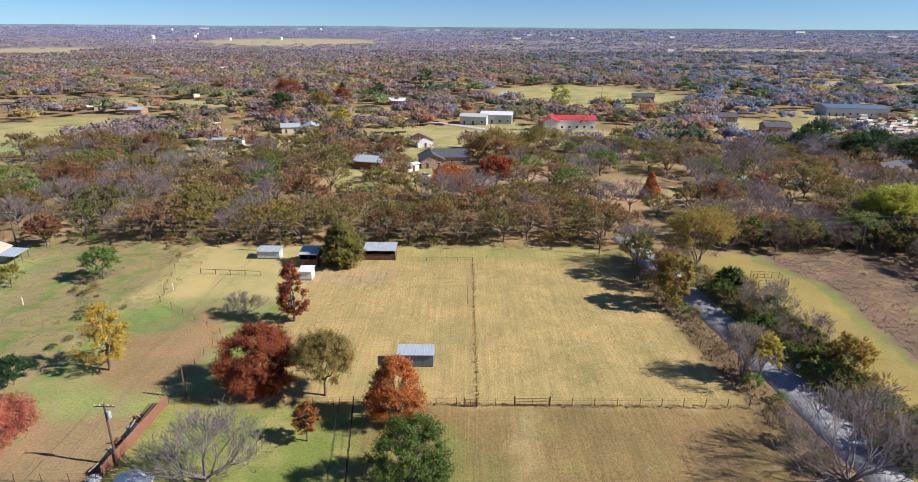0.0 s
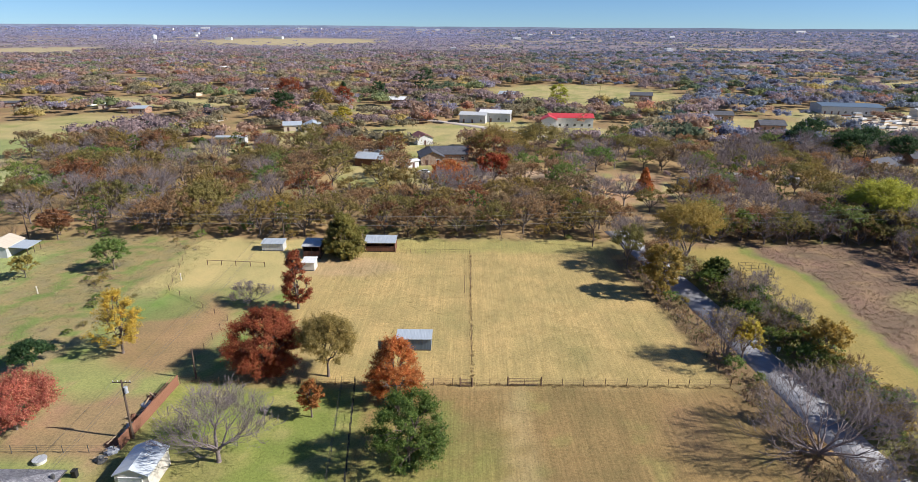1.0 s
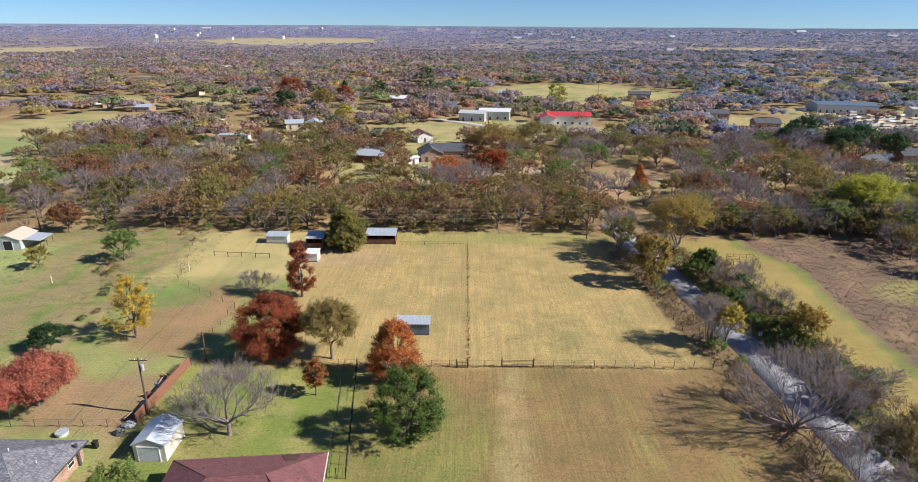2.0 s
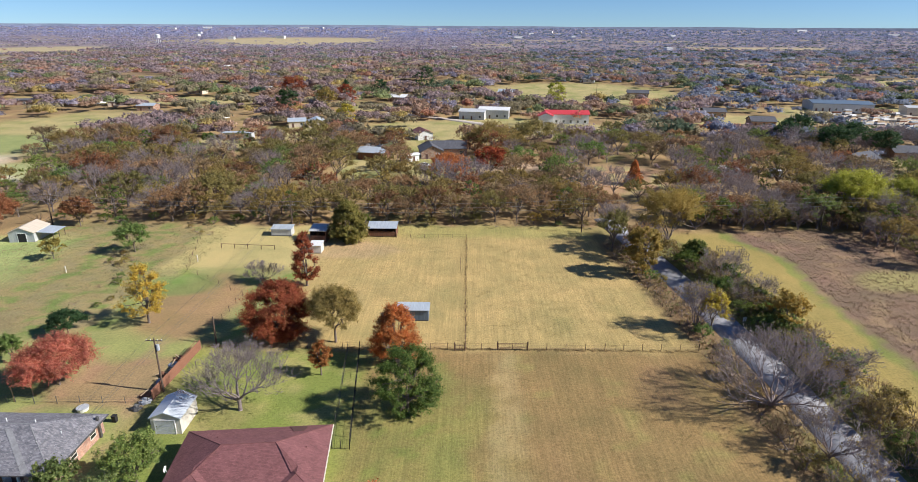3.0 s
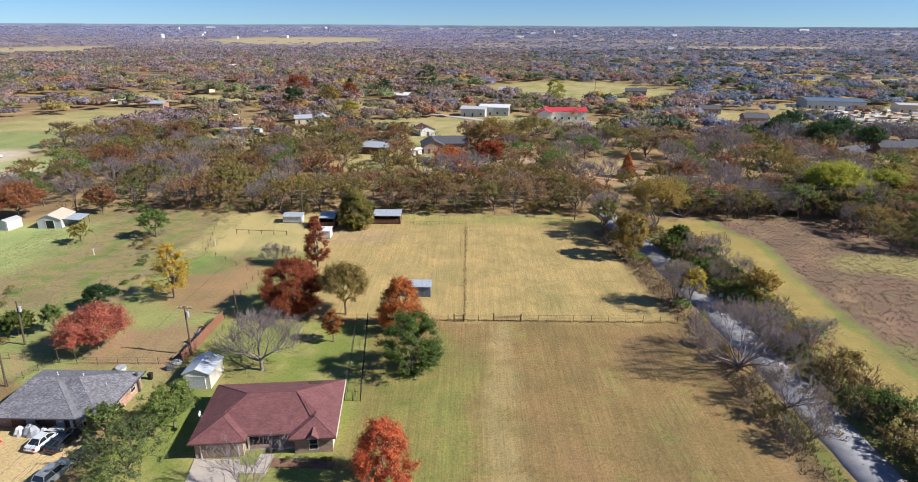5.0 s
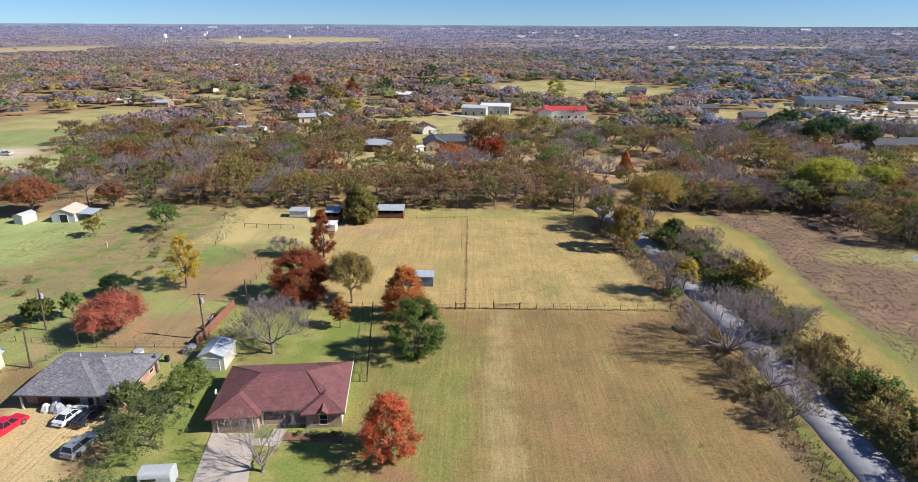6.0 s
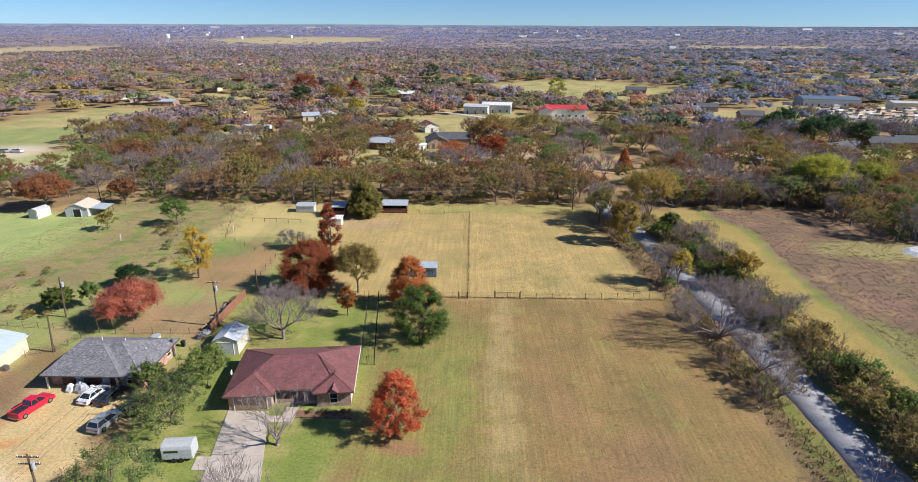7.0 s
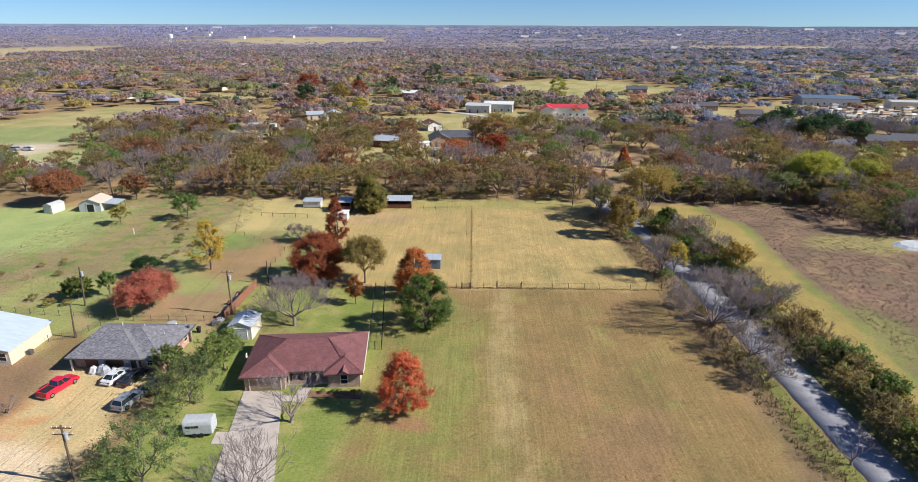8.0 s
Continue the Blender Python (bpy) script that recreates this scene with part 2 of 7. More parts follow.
L_ELM = foliage("blue_green_leaves", [(0.0, (0.09, 0.15, 0.05)), (0.6, (0.18, 0.25, 0.08)), (1.0, (0.3, 0.36, 0.13))])
L_ORANGE = foliage("rusty_orange_leaves", [(0.0, (0.4, 0.12, 0.04)), (0.5, (0.56, 0.21, 0.065)), (1.0, (0.6, 0.32, 0.11))])
L_RUST = foliage("rust_brown_leaves", [(0.0, (0.24, 0.1, 0.055)), (0.5, (0.34, 0.16, 0.08)), (1.0, (0.4, 0.24, 0.12))])
L_BROWN = foliage("brown_oak_leaves", [(0.0, (0.27, 0.18, 0.1)), (0.5, (0.38, 0.265, 0.15)), (1.0, (0.46, 0.35, 0.2))])
L_OLIVE = foliage("olive_brown_leaves", [(0.0, (0.22, 0.185, 0.06)), (0.5, (0.33, 0.275, 0.095)), (1.0, (0.42, 0.35, 0.14))])
L_GREEN = foliage("mid_green_leaves", [(0.0, (0.08, 0.13, 0.03)), (0.6, (0.17, 0.24, 0.055)), (1.0, (0.3, 0.35, 0.09))])
L_PALE = foliage("dusty_green_leaves", [(0.0, (0.13, 0.21, 0.055)), (0.6, (0.24, 0.33, 0.09)), (1.0, (0.35, 0.42, 0.14))])
L_DARKGREEN = foliage("dark_evergreen_leaves", [(0.0, (0.03, 0.075, 0.035)), (0.6, (0.06, 0.125, 0.05)), (1.0, (0.1, 0.175, 0.065))])
L_YELLOW = foliage("golden_yellow_leaves", [(0.0, (0.52, 0.38, 0.05)), (0.5, (0.68, 0.53, 0.08)), (1.0, (0.72, 0.61, 0.15))])
L_MUSTARD = foliage("mustard_leaves", [(0.0, (0.3, 0.235, 0.06)), (0.5, (0.42, 0.34, 0.085)), (1.0, (0.5, 0.42, 0.14))])
L_LIME = foliage("yellow_green_leaves", [(0.0, (0.3, 0.36, 0.05)), (0.6, (0.44, 0.5, 0.08)), (1.0, (0.52, 0.54, 0.13))])
L_CEDAR = foliage("olive_juniper_leaves", [(0.0, (0.14, 0.16, 0.04)), (0.6, (0.26, 0.27, 0.07)), (1.0, (0.38, 0.33, 0.11))])
L_DRY = foliage("dry_straw_leaves", [(0.0, (0.24, 0.17, 0.11)), (0.5, (0.33, 0.24, 0.15)), (1.0, (0.42, 0.32, 0.2))])

# ---------------------------------------------------------------- mesh helpers


class Build:
    """Collects vertices and faces of one part."""

    def __init__(self):
        self.v, self.f = [], []

    def add(self, verts, faces):
        k = len(self.v)
        self.v += [tuple(p) for p in verts]
        self.f += [tuple(k + i for i in f) for f in faces]
        return self

    def box(self, x0, x1, y0, y1, z0, z1):
        return self.add([(x, y, z) for z in (z0, z1) for x, y in ((x0, y0), (x1, y0), (x1, y1), (x0, y1))],
                        [(3, 2, 1, 0), (4, 5, 6, 7), (0, 1, 5, 4), (1, 2, 6, 5), (2, 3, 7, 6), (3, 0, 4, 7)])

    def bar(self, a, b, r, sides=4, r2=None):
        a, b = Vector(a), Vector(b)
        q = (b - a).to_track_quat("Z", "Y")
        ring = [q @ Vector((math.cos(2 * math.pi * k / sides + 0.785), math.sin(2 * math.pi * k / sides + 0.785), 0)) for k in range(sides)]
        faces = [(k, (k + 1) % sides, sides + (k + 1) % sides, sides + k) for k in range(sides)]
        faces += [tuple(range(sides - 1, -1, -1)), tuple(range(sides, 2 * sides))]
        return self.add([a + r * p for p in ring] + [b + (r if r2 is None else r2) * p for p in ring], faces)

    def prism(self, outline, a, b, axis="x"):
        """An outline of (u, z) drawn out along x or y from a to b."""
        n = len(outline)
        at = (lambda u, w, s: (s, u, w)) if axis == "x" else (lambda u, w, s: (u, s, w))
        verts = [at(u, w, s) for s in (a, b) for u, w in outline]
        faces = [(k, (k + 1) % n, n + (k + 1) % n, n + k) for k in range(n)] + [tuple(range(n - 1, -1, -1)), tuple(range(n, 2 * n))]
        return self.add(verts, faces)

    def flip(self):
        bm = bmesh.new()
        me = self.mesh("flip")
        bm.from_mesh(me)
        bmesh.ops.recalc_face_normals(bm, faces=bm.faces)
        bm.to_mesh(me)
        bm.free()
        return me

    def mesh(self, name):
        me = bpy.data.meshes.new(name)
        me.from_pydata(self.v, [], self.f)
        return me


def part(name, build, mat, parent=None, label="", soft=0.0):
    """Links one mesh under a thing or a part."""
    me = build.flip() if isinstance(build, Build) else build
    me.name = name
    if soft:
        bm = bmesh.new()
        bm.from_mesh(me)
        bmesh.ops.bevel(bm, geom=bm.edges[:], offset=soft, segments=2, affect="EDGES", profile=0.6, clamp_overlap=True)
        bm.to_mesh(me)
        bm.free()
    if not me.materials:
        me.materials.append(mat)
    ob = new(name, me)
    ob.parent = parent
    return tagged(ob, label)


def thing(name, m, label, category, group="", kind=""):
    ob = new(name)
    ob.empty_display_size = 0.3
    ob.matrix_world = m
    return tagged(ob, label, category, group, kind)


def arrays_mesh(name, verts, faces, mat, tint=None, alpha=None):
    """verts n x 3 and faces m x 3 or m x 4 as arrays; tint n x 3."""
    me = bpy.data.meshes.new(name)
    n, (m, k) = len(verts), faces.shape
    me.vertices.add(n)
    me.vertices.foreach_set("co", np.ascontiguousarray(verts, np.float32).ravel())
    me.loops.add(m * k)
    me.loops.foreach_set("vertex_index", np.ascontiguousarray(faces, np.int32).ravel())
    me.polygons.add(m)
    me.polygons.foreach_set("loop_start", np.arange(0, m * k, k, dtype=np.int32))
    me.update(calc_edges=True)
    if tint is not None:
        a = me.attributes.new("tint", "FLOAT_COLOR", "POINT")
        a.data.foreach_set("color", np.concatenate([tint, np.ones((n, 1)) if alpha is None else alpha[:, None]], 1).astype(np.float32).ravel())
    me.materials.append(mat)
    return me


# ---------------------------------------------------------------- ground


def smooth(a, b, v):
    t = np.clip((v - a) / (b - a), 0, 1)
    return t * t * (3 - 2 * t)


def wobble(x, y, size, seed):
    """Cheap smooth noise in -1..1 from a few crossing waves."""
    r = np.random.RandomState(seed)
    out = 0
    for k in range(6):
        a, p, s = r.uniform(0, 6.28), r.uniform(0, 6.28), (1.0 + 0.55 * k) / size
        out = out + np.sin((x * math.cos(a) + y * math.sin(a)) * s * 6.28 + p + 1.3 * np.sin((x * math.sin(a) - y * math.cos(a)) * s * 3.1)) / (1 + 0.5 * k)
    return out / 2.6


def rise(x, y):
    """The land climbs very gently towards the skyline."""
    d = np.hypot(x, y)
    return 38.0 * np.clip((d - 900) / 4000, 0, 1.2) ** 1.35


def inside(x, y, x0, x1, y0, y1, edge=2.0):
    return smooth(x0 - edge, x0 + edge, x) * smooth(x1 + edge, x1 - edge, x) * smooth(y0 - edge, y0 + edge, y) * smooth(y1 + edge, y1 - edge, y)


def oval(x, y, cx, cy, rx, ry, edge=0.25):
    d = np.hypot((x - cx) / rx, (y - cy) / ry)
    return smooth(1 + edge, 1 - edge, d)


# clearings in the woods: centre, radii
CLEARINGS = [
    (95, 500, 78, 85), (-12, 300, 44, 34), (-240, 425, 95, 26), (-222, 270, 42, 92), (-112, 262, 18, 12),
    (58, 195, 17, 22), (410, 610, 85, 55), (262, 375, 60, 44), (165, 340, 30, 26), (157, 222, 14, 10), (194, 237, 20, 11),
    (-860, 1150, 140, 230), (-540, 1950, 260, 330), (-88, 305, 19, 12), (-38, 222, 10, 8), (-12, 226, 13, 10),
]
FAR_CLEARINGS = [
    (12, 334, 26, 17), (55, 315, 24, 12), (-190, 330, 30, 22), (-330, 610, 60, 30), (-120, 640, 60, 25),
    (330, 900, 120, 40), (700, 1500, 180, 60), (240, 2050, 120, 60), (-1250, 1900, 200, 60), (-700, 900, 90, 40),
    (-30, 560, 40, 40), (-38, 208, 10, 17), (-10, 212, 14, 18), (-21, 258, 10, 17), (-86, 288, 15, 18), (-110, 252, 14, 17), (157, 206, 10, 15), (192, 220, 18, 15), (165, 302, 14, 18), (147, 336, 18, 18), (54, 296, 22, 20), (10, 315, 24, 20), (250, 350, 55, 30), (-60, 395, 26, 18), (1200, 1400, 120, 60), (480, 430, 50, 20), (240, 316, 36, 30), (-174, 196, 26, 17),
]


def clearing(x, y):
    c = 0 * x
    for cx, cy, rx, ry in CLEARINGS + FAR_CLEARINGS:
        c = np.maximum(c, oval(x, y, cx, cy, rx, ry))
    strips = smooth(0.6, 0.72, wobble(x * 0.45, y, 330, 43)) * smooth(430, 520, y)
    return np.maximum(c, strips)


def road_x(y):
    """Middle of the lane at y."""
    return 51.6 - 0.0035 * (y - 15) - 0.00065 * (y - 15) ** 2 * (y > 15)


def ground_tint(x, y):
    x0, y0 = x, y
    x = x + 1.6 * wobble(x0, y0, 17, 1)
    y = y + 1.6 * wobble(x0, y0, 19, 2)
    w1, w2, w3 = wobble(x0, y0, 42, 3), wobble(x0, y0, 13, 4), wobble(x0, y0, 6, 5)
    c = np.zeros((len(x), 3)) + np.array((0.27, 0.185, 0.1))

    def lay(mask, colour):
        c[:] = c * (1 - mask[:, None]) + np.array(colour) * mask[:, None]

    lay(smooth(-0.1, 0.6, w1 + 0.4 * w2), (0.37, 0.26, 0.13))
    lay(smooth(0.35, 0.8, wobble(x0, y0, 60, 8) + 0.4 * w2) * 0.7, (0.16, 0.17, 0.06))
    # far soil tinted purple-grey to match the haze put into far crowns
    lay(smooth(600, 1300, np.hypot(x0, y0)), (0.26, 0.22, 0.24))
    lay(clearing(x, y), (0.4, 0.34, 0.16))
    lay(clearing(x, y) * smooth(0.0, 0.6, w1) * 0.7, (0.24, 0.26, 0.09))
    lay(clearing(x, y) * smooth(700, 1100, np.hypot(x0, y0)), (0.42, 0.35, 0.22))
    lay(oval(x, y, 56, 196, 26, 24) * smooth(-0.7, 0.2, w2), (0.36, 0.23, 0.14))
    lay(oval(x, y, 20, 214, 16, 7) * 0.8, (0.46, 0.34, 0.24))
    lay(oval(x, y, -174, 198, 26, 16), (0.36, 0.37, 0.17))
    lay(oval(x, y, -170, 184, 14, 7), (0.55, 0.49, 0.38))
    lay(oval(x, y, 250, 350, 42, 36), (0.5, 0.44, 0.36))
    lay(oval(x, y, -205, 212, 22, 20), (0.55, 0.47, 0.36))
    lay(oval(x, y, -222, 250, 38, 26), (0.27, 0.3, 0.12))
    # meadows and rough ground to the west
    lay(inside(x, y, -400, -56, 60, 126, 4), (0.34, 0.38, 0.165))
    lay(inside(x, y, -400, -56, 60, 126, 4) * smooth(0.1, 0.7, w2), (0.22, 0.29, 0.09))
    lay(inside(x, y, -106, -66, 66, 140, 5) * smooth(0.05, 0.35, 0.5 + 0.4 * w2), (0.31, 0.25, 0.12))
    lay(inside(x, y, -106, -66, 66, 140, 5) * smooth(0.3, 0.7, w3 + 0.4 * w2), (0.16, 0.19, 0.06))
    lay(inside(x, y, -112, -80, 66, 88, 5) * 0.7, (0.25, 0.2, 0.11))
    lay(inside(x, y, -112, -62, 66, 139, 4) * smooth(0.15, 0.5, w2 + 0.3 * w3), (0.19, 0.24, 0.075))
    lay(inside(x, y, -112, -62, 66, 139, 4) * smooth(0.2, 0.6, -w2 + 0.5 * w3), (0.28, 0.235, 0.125))
    lay(inside(x, y, -240, -98, 92, 128, 5) * 0.8, (0.33, 0.39, 0.15))
    lay(inside(x, y, -68, -18, 108, 139, 1.5), (0.46, 0.38, 0.17))
    lay(inside(x, y, -66, -30, 74, 108, 3), (0.31, 0.3, 0.12))
    lay(inside(x, y, -66, -30, 74, 108, 3) * smooth(0.2, 0.6, w2), (0.23, 0.28, 0.08))
    lay(oval(x, y, -53, 90, 9, 14) * 0.8, (0.33, 0.20, 0.115))
    lay(oval(x, y, -60, 99, 8, 6) * 0.6, (0.15, 0.25, 0.07))
    # yards
    lay(inside(x, y, -95, -45, 42, 76, 2), (0.28, 0.3, 0.11))
    lay(inside(x, y, -95, -45, 42, 76, 2) * smooth(0.1, 0.7, w2) * 0.7, (0.37, 0.26, 0.15))
    lay(inside(x, y, -62, -46, 56, 70, 2) * 0.7, (0.34, 0.2, 0.13))
    lay(inside(x, y, -45, -14, -60, 73, 2), (0.22, 0.262, 0.068))
    lay(inside(x, y, -45, -14, -60, 73, 2) * smooth(-0.2, 0.7, w2 + 0.5 * w3), (0.33, 0.31, 0.115))
    # big hay field
    lay(inside(x, y, -15.5, 41, -60, 74, 2.5), (0.275, 0.193, 0.087))
    lay(inside(x, y, -15, 4, -60, 62, 5) * smooth(0.9, -0.5, w2), (0.25, 0.245, 0.08))
    lay(inside(x, y, -16, -2, 26, 70, 4) * smooth(0.0, 0.7, w2) * 0.7, (0.17, 0.24, 0.055))
    lay(inside(x, y, -10, 40, -60, 72, 4) * smooth(0.35, 0.9, w2 - 0.3 * w1) * 0.6, (0.27, 0.245, 0.09))
    lay(inside(x, y, 12, 40, 10, 72, 6) * smooth(0.0, 0.7, w1) * 0.6, (0.28, 0.175, 0.1))
    lay(inside(x, y, -36, 40, 74, 139, 1.5), (0.425, 0.322, 0.143))
    lay(inside(x, y, 12, 40, 75, 92, 5) * smooth(-0.2, 0.6, w2) * 0.6, (0.32, 0.26, 0.11))
    lay(inside(x, y, -20, 40, 131, 141, 2) * 0.6, (0.31, 0.31, 0.11))
    lay(oval(x, y, -29, 121, 12, 6) * 0.7, (0.42, 0.3, 0.18))
    lay(inside(x, y, -46, -30, 50, 58, 2) * 0.6, (0.28, 0.24, 0.1))
    tracks = inside(x0 + 0.5 * w3, y, 3.6, 8.6, 14, 73, 1.2) * smooth(-0.7, 0.3, w2)
    lay(tracks * 0.65, (0.42, 0.33, 0.165))
    lay(oval(x, y, -8.2, 27.6, 2.6, 1.8) * 0.8, (0.3, 0.17, 0.1))
    # parking of sand and clay
    lay(inside(x, y, -100, -49, -60, 41, 2), (0.58, 0.44, 0.23))
    lay(oval(x, y, -66, 24, 12, 9) * smooth(-0.4, 0.5, w2), (0.58, 0.31, 0.14))
    lay(oval(x, y, -60, 16, 8, 8), (0.64, 0.52, 0.35))
    lay(inside(x, y, -100, -64, 26, 44, 2.5), (0.26, 0.17, 0.1))
    lay(inside(x, y, -72, -63, 44, 52, 2), (0.22, 0.16, 0.08))
    # verge of the lane, mown strip and weeds beyond
    d = x - road_x(y0)
    lay(smooth(-11, -8, d) * smooth(-2, -4, d) * smooth(150, 120, y0), (0.23, 0.16, 0.09))
    lay(smooth(-6.5, -5.5, d) * smooth(-2, -4, d) * smooth(60, 40, y0), (0.19, 0.2, 0.06))
    lay(smooth(2, 4, d) * smooth(135, 128, y0) * smooth(150, 140, x), (0.2, 0.2, 0.07))
    strip = smooth(10, 12, d)
    lay(strip * smooth(139, 133, y0), (0.34, 0.265, 0.095))
    edge_x = 67.0 + 2.5 * smooth(35, 70, y0) + 3.0 * smooth(90, 118, y0) - 6 * smooth(116, 132, y0)
    weeds = smooth(edge_x + 2.0, edge_x + 5.5, x0 + 1.3 * w3) * smooth(141, 137, y)
    lay(smooth(edge_x + 0.5, edge_x + 2.0, x) * smooth(140, 134, y0), (0.22, 0.24, 0.07))
    lay(weeds, (0.22, 0.15, 0.105))
    lay(weeds * smooth(0.1, 0.7, w2), (0.29, 0.205, 0.125))
    lay(weeds * smooth(0.25, 0.8, w1 - 0.4 * w2) * 0.8, (0.23, 0.15, 0.115))
    lay(oval(x, y, 100, 104, 14, 7) * 0.8, (0.33, 0.3, 0.12))
    lay(oval(x, y, 76, 50, 5, 16) * 0.6, (0.22, 0.25, 0.07))
    return np.clip(c, 0, 1)


def mown_land(x, y):
    """Where a mower has left its lines."""
    d = x - road_x(y)
    strip = smooth(8, 10, d) * smooth(20, 17, d) * smooth(130, 120, y)
    return np.clip(np.maximum(inside(x, y, -36, 40, 74, 139, 3), np.maximum(inside(x, y, -15, 41, -60, 74, 3), strip)) + 0.12, 0, 1)


def lines(*runs):
    out = [np.arange(a, b, s) for a, b, s in runs]
    return np.concatenate(out + [[runs[-1][1]]])


gx = lines((-4900, -1200, 370), (-1200, -400, 50), (-400, -130, 6), (-130, 80, 1.0), (80, 130, 2.0), (130, 400, 6), (400, 1200, 50), (1200, 4900, 370))
gy = lines((-600, -60, 60), (-60, -10, 5), (-10, 142, 1.0), (142, 330, 4), (330, 700, 10), (700, 1500, 40), (1500, 4900, 170))
GX, GY = np.meshgrid(gx, gy)
gv = np.stack([GX.ravel(), GY.ravel(), rise(GX.ravel(), GY.ravel())], 1)
near = (np.hypot(gv[:, 0], gv[:, 1]) < 500)
gv[:, 2] += near * 0.05 * wobble(gv[:, 0], gv[:, 1], 9, 11)
nx = len(gx)
gi = (np.arange(len(gy) - 1)[:, None] * nx + np.arange(nx - 1)[None, :]).ravel()
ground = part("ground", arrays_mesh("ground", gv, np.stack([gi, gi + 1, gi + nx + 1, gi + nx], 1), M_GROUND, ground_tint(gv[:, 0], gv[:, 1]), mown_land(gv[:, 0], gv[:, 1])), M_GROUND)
tagged(ground, "dry tan hay field, green lawn and leaf-strewn woodland soil", "ground", kind="structure")


def ribbon(name, xs, ys, half, z, mat, label, category):
    """A paved strip with a slab's thickness and uneven edges."""
    n = len(xs)
    tx, ty = np.gradient(xs), np.gradient(ys)
    k = np.hypot(tx, ty)
    px, py = -ty / k, tx / k
    ragged = 1 + 0.05 * wobble(xs, ys, 7, 21)
    rows = [(-1.02, 0.0), (-1.0, z), (1.0, z), (1.02, 0.0)]
    v = np.concatenate([np.stack([xs - s * half * ragged * px, ys - s * half * ragged * py, 0 * xs + h - (0.12 if h == 0 else 0)], 1) for s, h in rows])
    f = np.concatenate([np.stack([np.arange(n - 1) + r * n, np.arange(1, n) + r * n, np.arange(1, n) + (r + 1) * n, np.arange(n - 1) + (r + 1) * n], 1) for r in range(3)])
    return tagged(part(name, arrays_mesh(name, v, f, mat), mat), label, category, kind="structure")


ys = np.arange(-60.0, 150.0, 1.5)
ribbon("road", road_x(ys), ys, 3.0, 0.05, M_ROAD, "narrow worn grey asphalt lane with patched edges", "road")
M_CLAY = surface("orange_clay_track", (0.4, 0.22, 0.1), (0.52, 0.31, 0.16), 0.4, 5.0, 0.95)
a = np.linspace(0.3, 4.6, 40)
ribbon("road", 58 + 15 * np.cos(a + 0.6), 195 + 12 * np.sin(a + 0.6), 1.3, 0.1, M_CLAY, "bare orange clay track looping through scrub", "track")
a = np.linspace(0, 1, 30)
ribbon("road", 40 - 90 * a, 292 + 75 * a + 6 * np.sin(3 * a), 3.2, 0.1, M_CONCRETE, "pale gravel farm road between houses", "road")

# distant skyline hills; air haze is put into their blue-grey colour
hx = np.linspace(-4400, 4400, 90)
hy = np.sqrt(np.maximum(4880.0 ** 2 - hx ** 2, 1500.0 ** 2))
hz = rise(hx, hy)
top = hz + 17 + 4 * wobble(hx, hy, 1500, 31)
v = np.concatenate([np.stack([hx, hy - 60, hz - 15], 1), np.stack([hx, hy, top], 1)])
i = np.arange(89)
M_HILLS = surface("haze_tinted_hills", (0.14, 0.17, 0.24), (0.18, 0.21, 0.28), 0.004, 0.03, 1.0, relief=0)
tagged(part("backdrop", arrays_mesh("backdrop", v, np.stack([i, i + 1, i + 91, i + 90], 1), M_HILLS), M_HILLS), "low wooded hills along the skyline, tinted blue-grey for haze", "hills", kind="structure")

# ---------------------------------------------------------------- trees


def tubes(segs, sides):
    """Tapered tubes from rows of start, end and two radii."""
    s = np.array(segs, float)
    p0, p1, r0, r1 = s[:, :3], s[:, 3:6], s[:, 6], s[:, 7]
    d = p1 - p0
    d /= np.linalg.norm(d, axis=1)[:, None] + 1e-9
    ref = np.where(np.abs(d[:, 2:3]) > 0.9, np.array([[1.0, 0, 0]]), np.array([[0, 0, 1.0]]))
    u = np.cross(d, ref)
    u /= np.linalg.norm(u, axis=1)[:, None]
    w = np.cross(d, u)
    ang = np.arange(sides) * 2 * math.pi / sides
    ring = u[:, None, :] * np.cos(ang)[None, :, None] + w[:, None, :] * np.sin(ang)[None, :, None]
    v = np.concatenate([p0[:, None] + ring * r0[:, None, None], p1[:, None] + ring * r1[:, None, None]], 1).reshape(-1, 3)
    k = np.arange(sides)
    f = np.stack([k, (k + 1) % sides, (k + 1) % sides + sides, k + sides], 1)
    f = (np.arange(len(s))[:, None, None] * 2 * sides + f[None]).reshape(-1, 4)
    return v, f


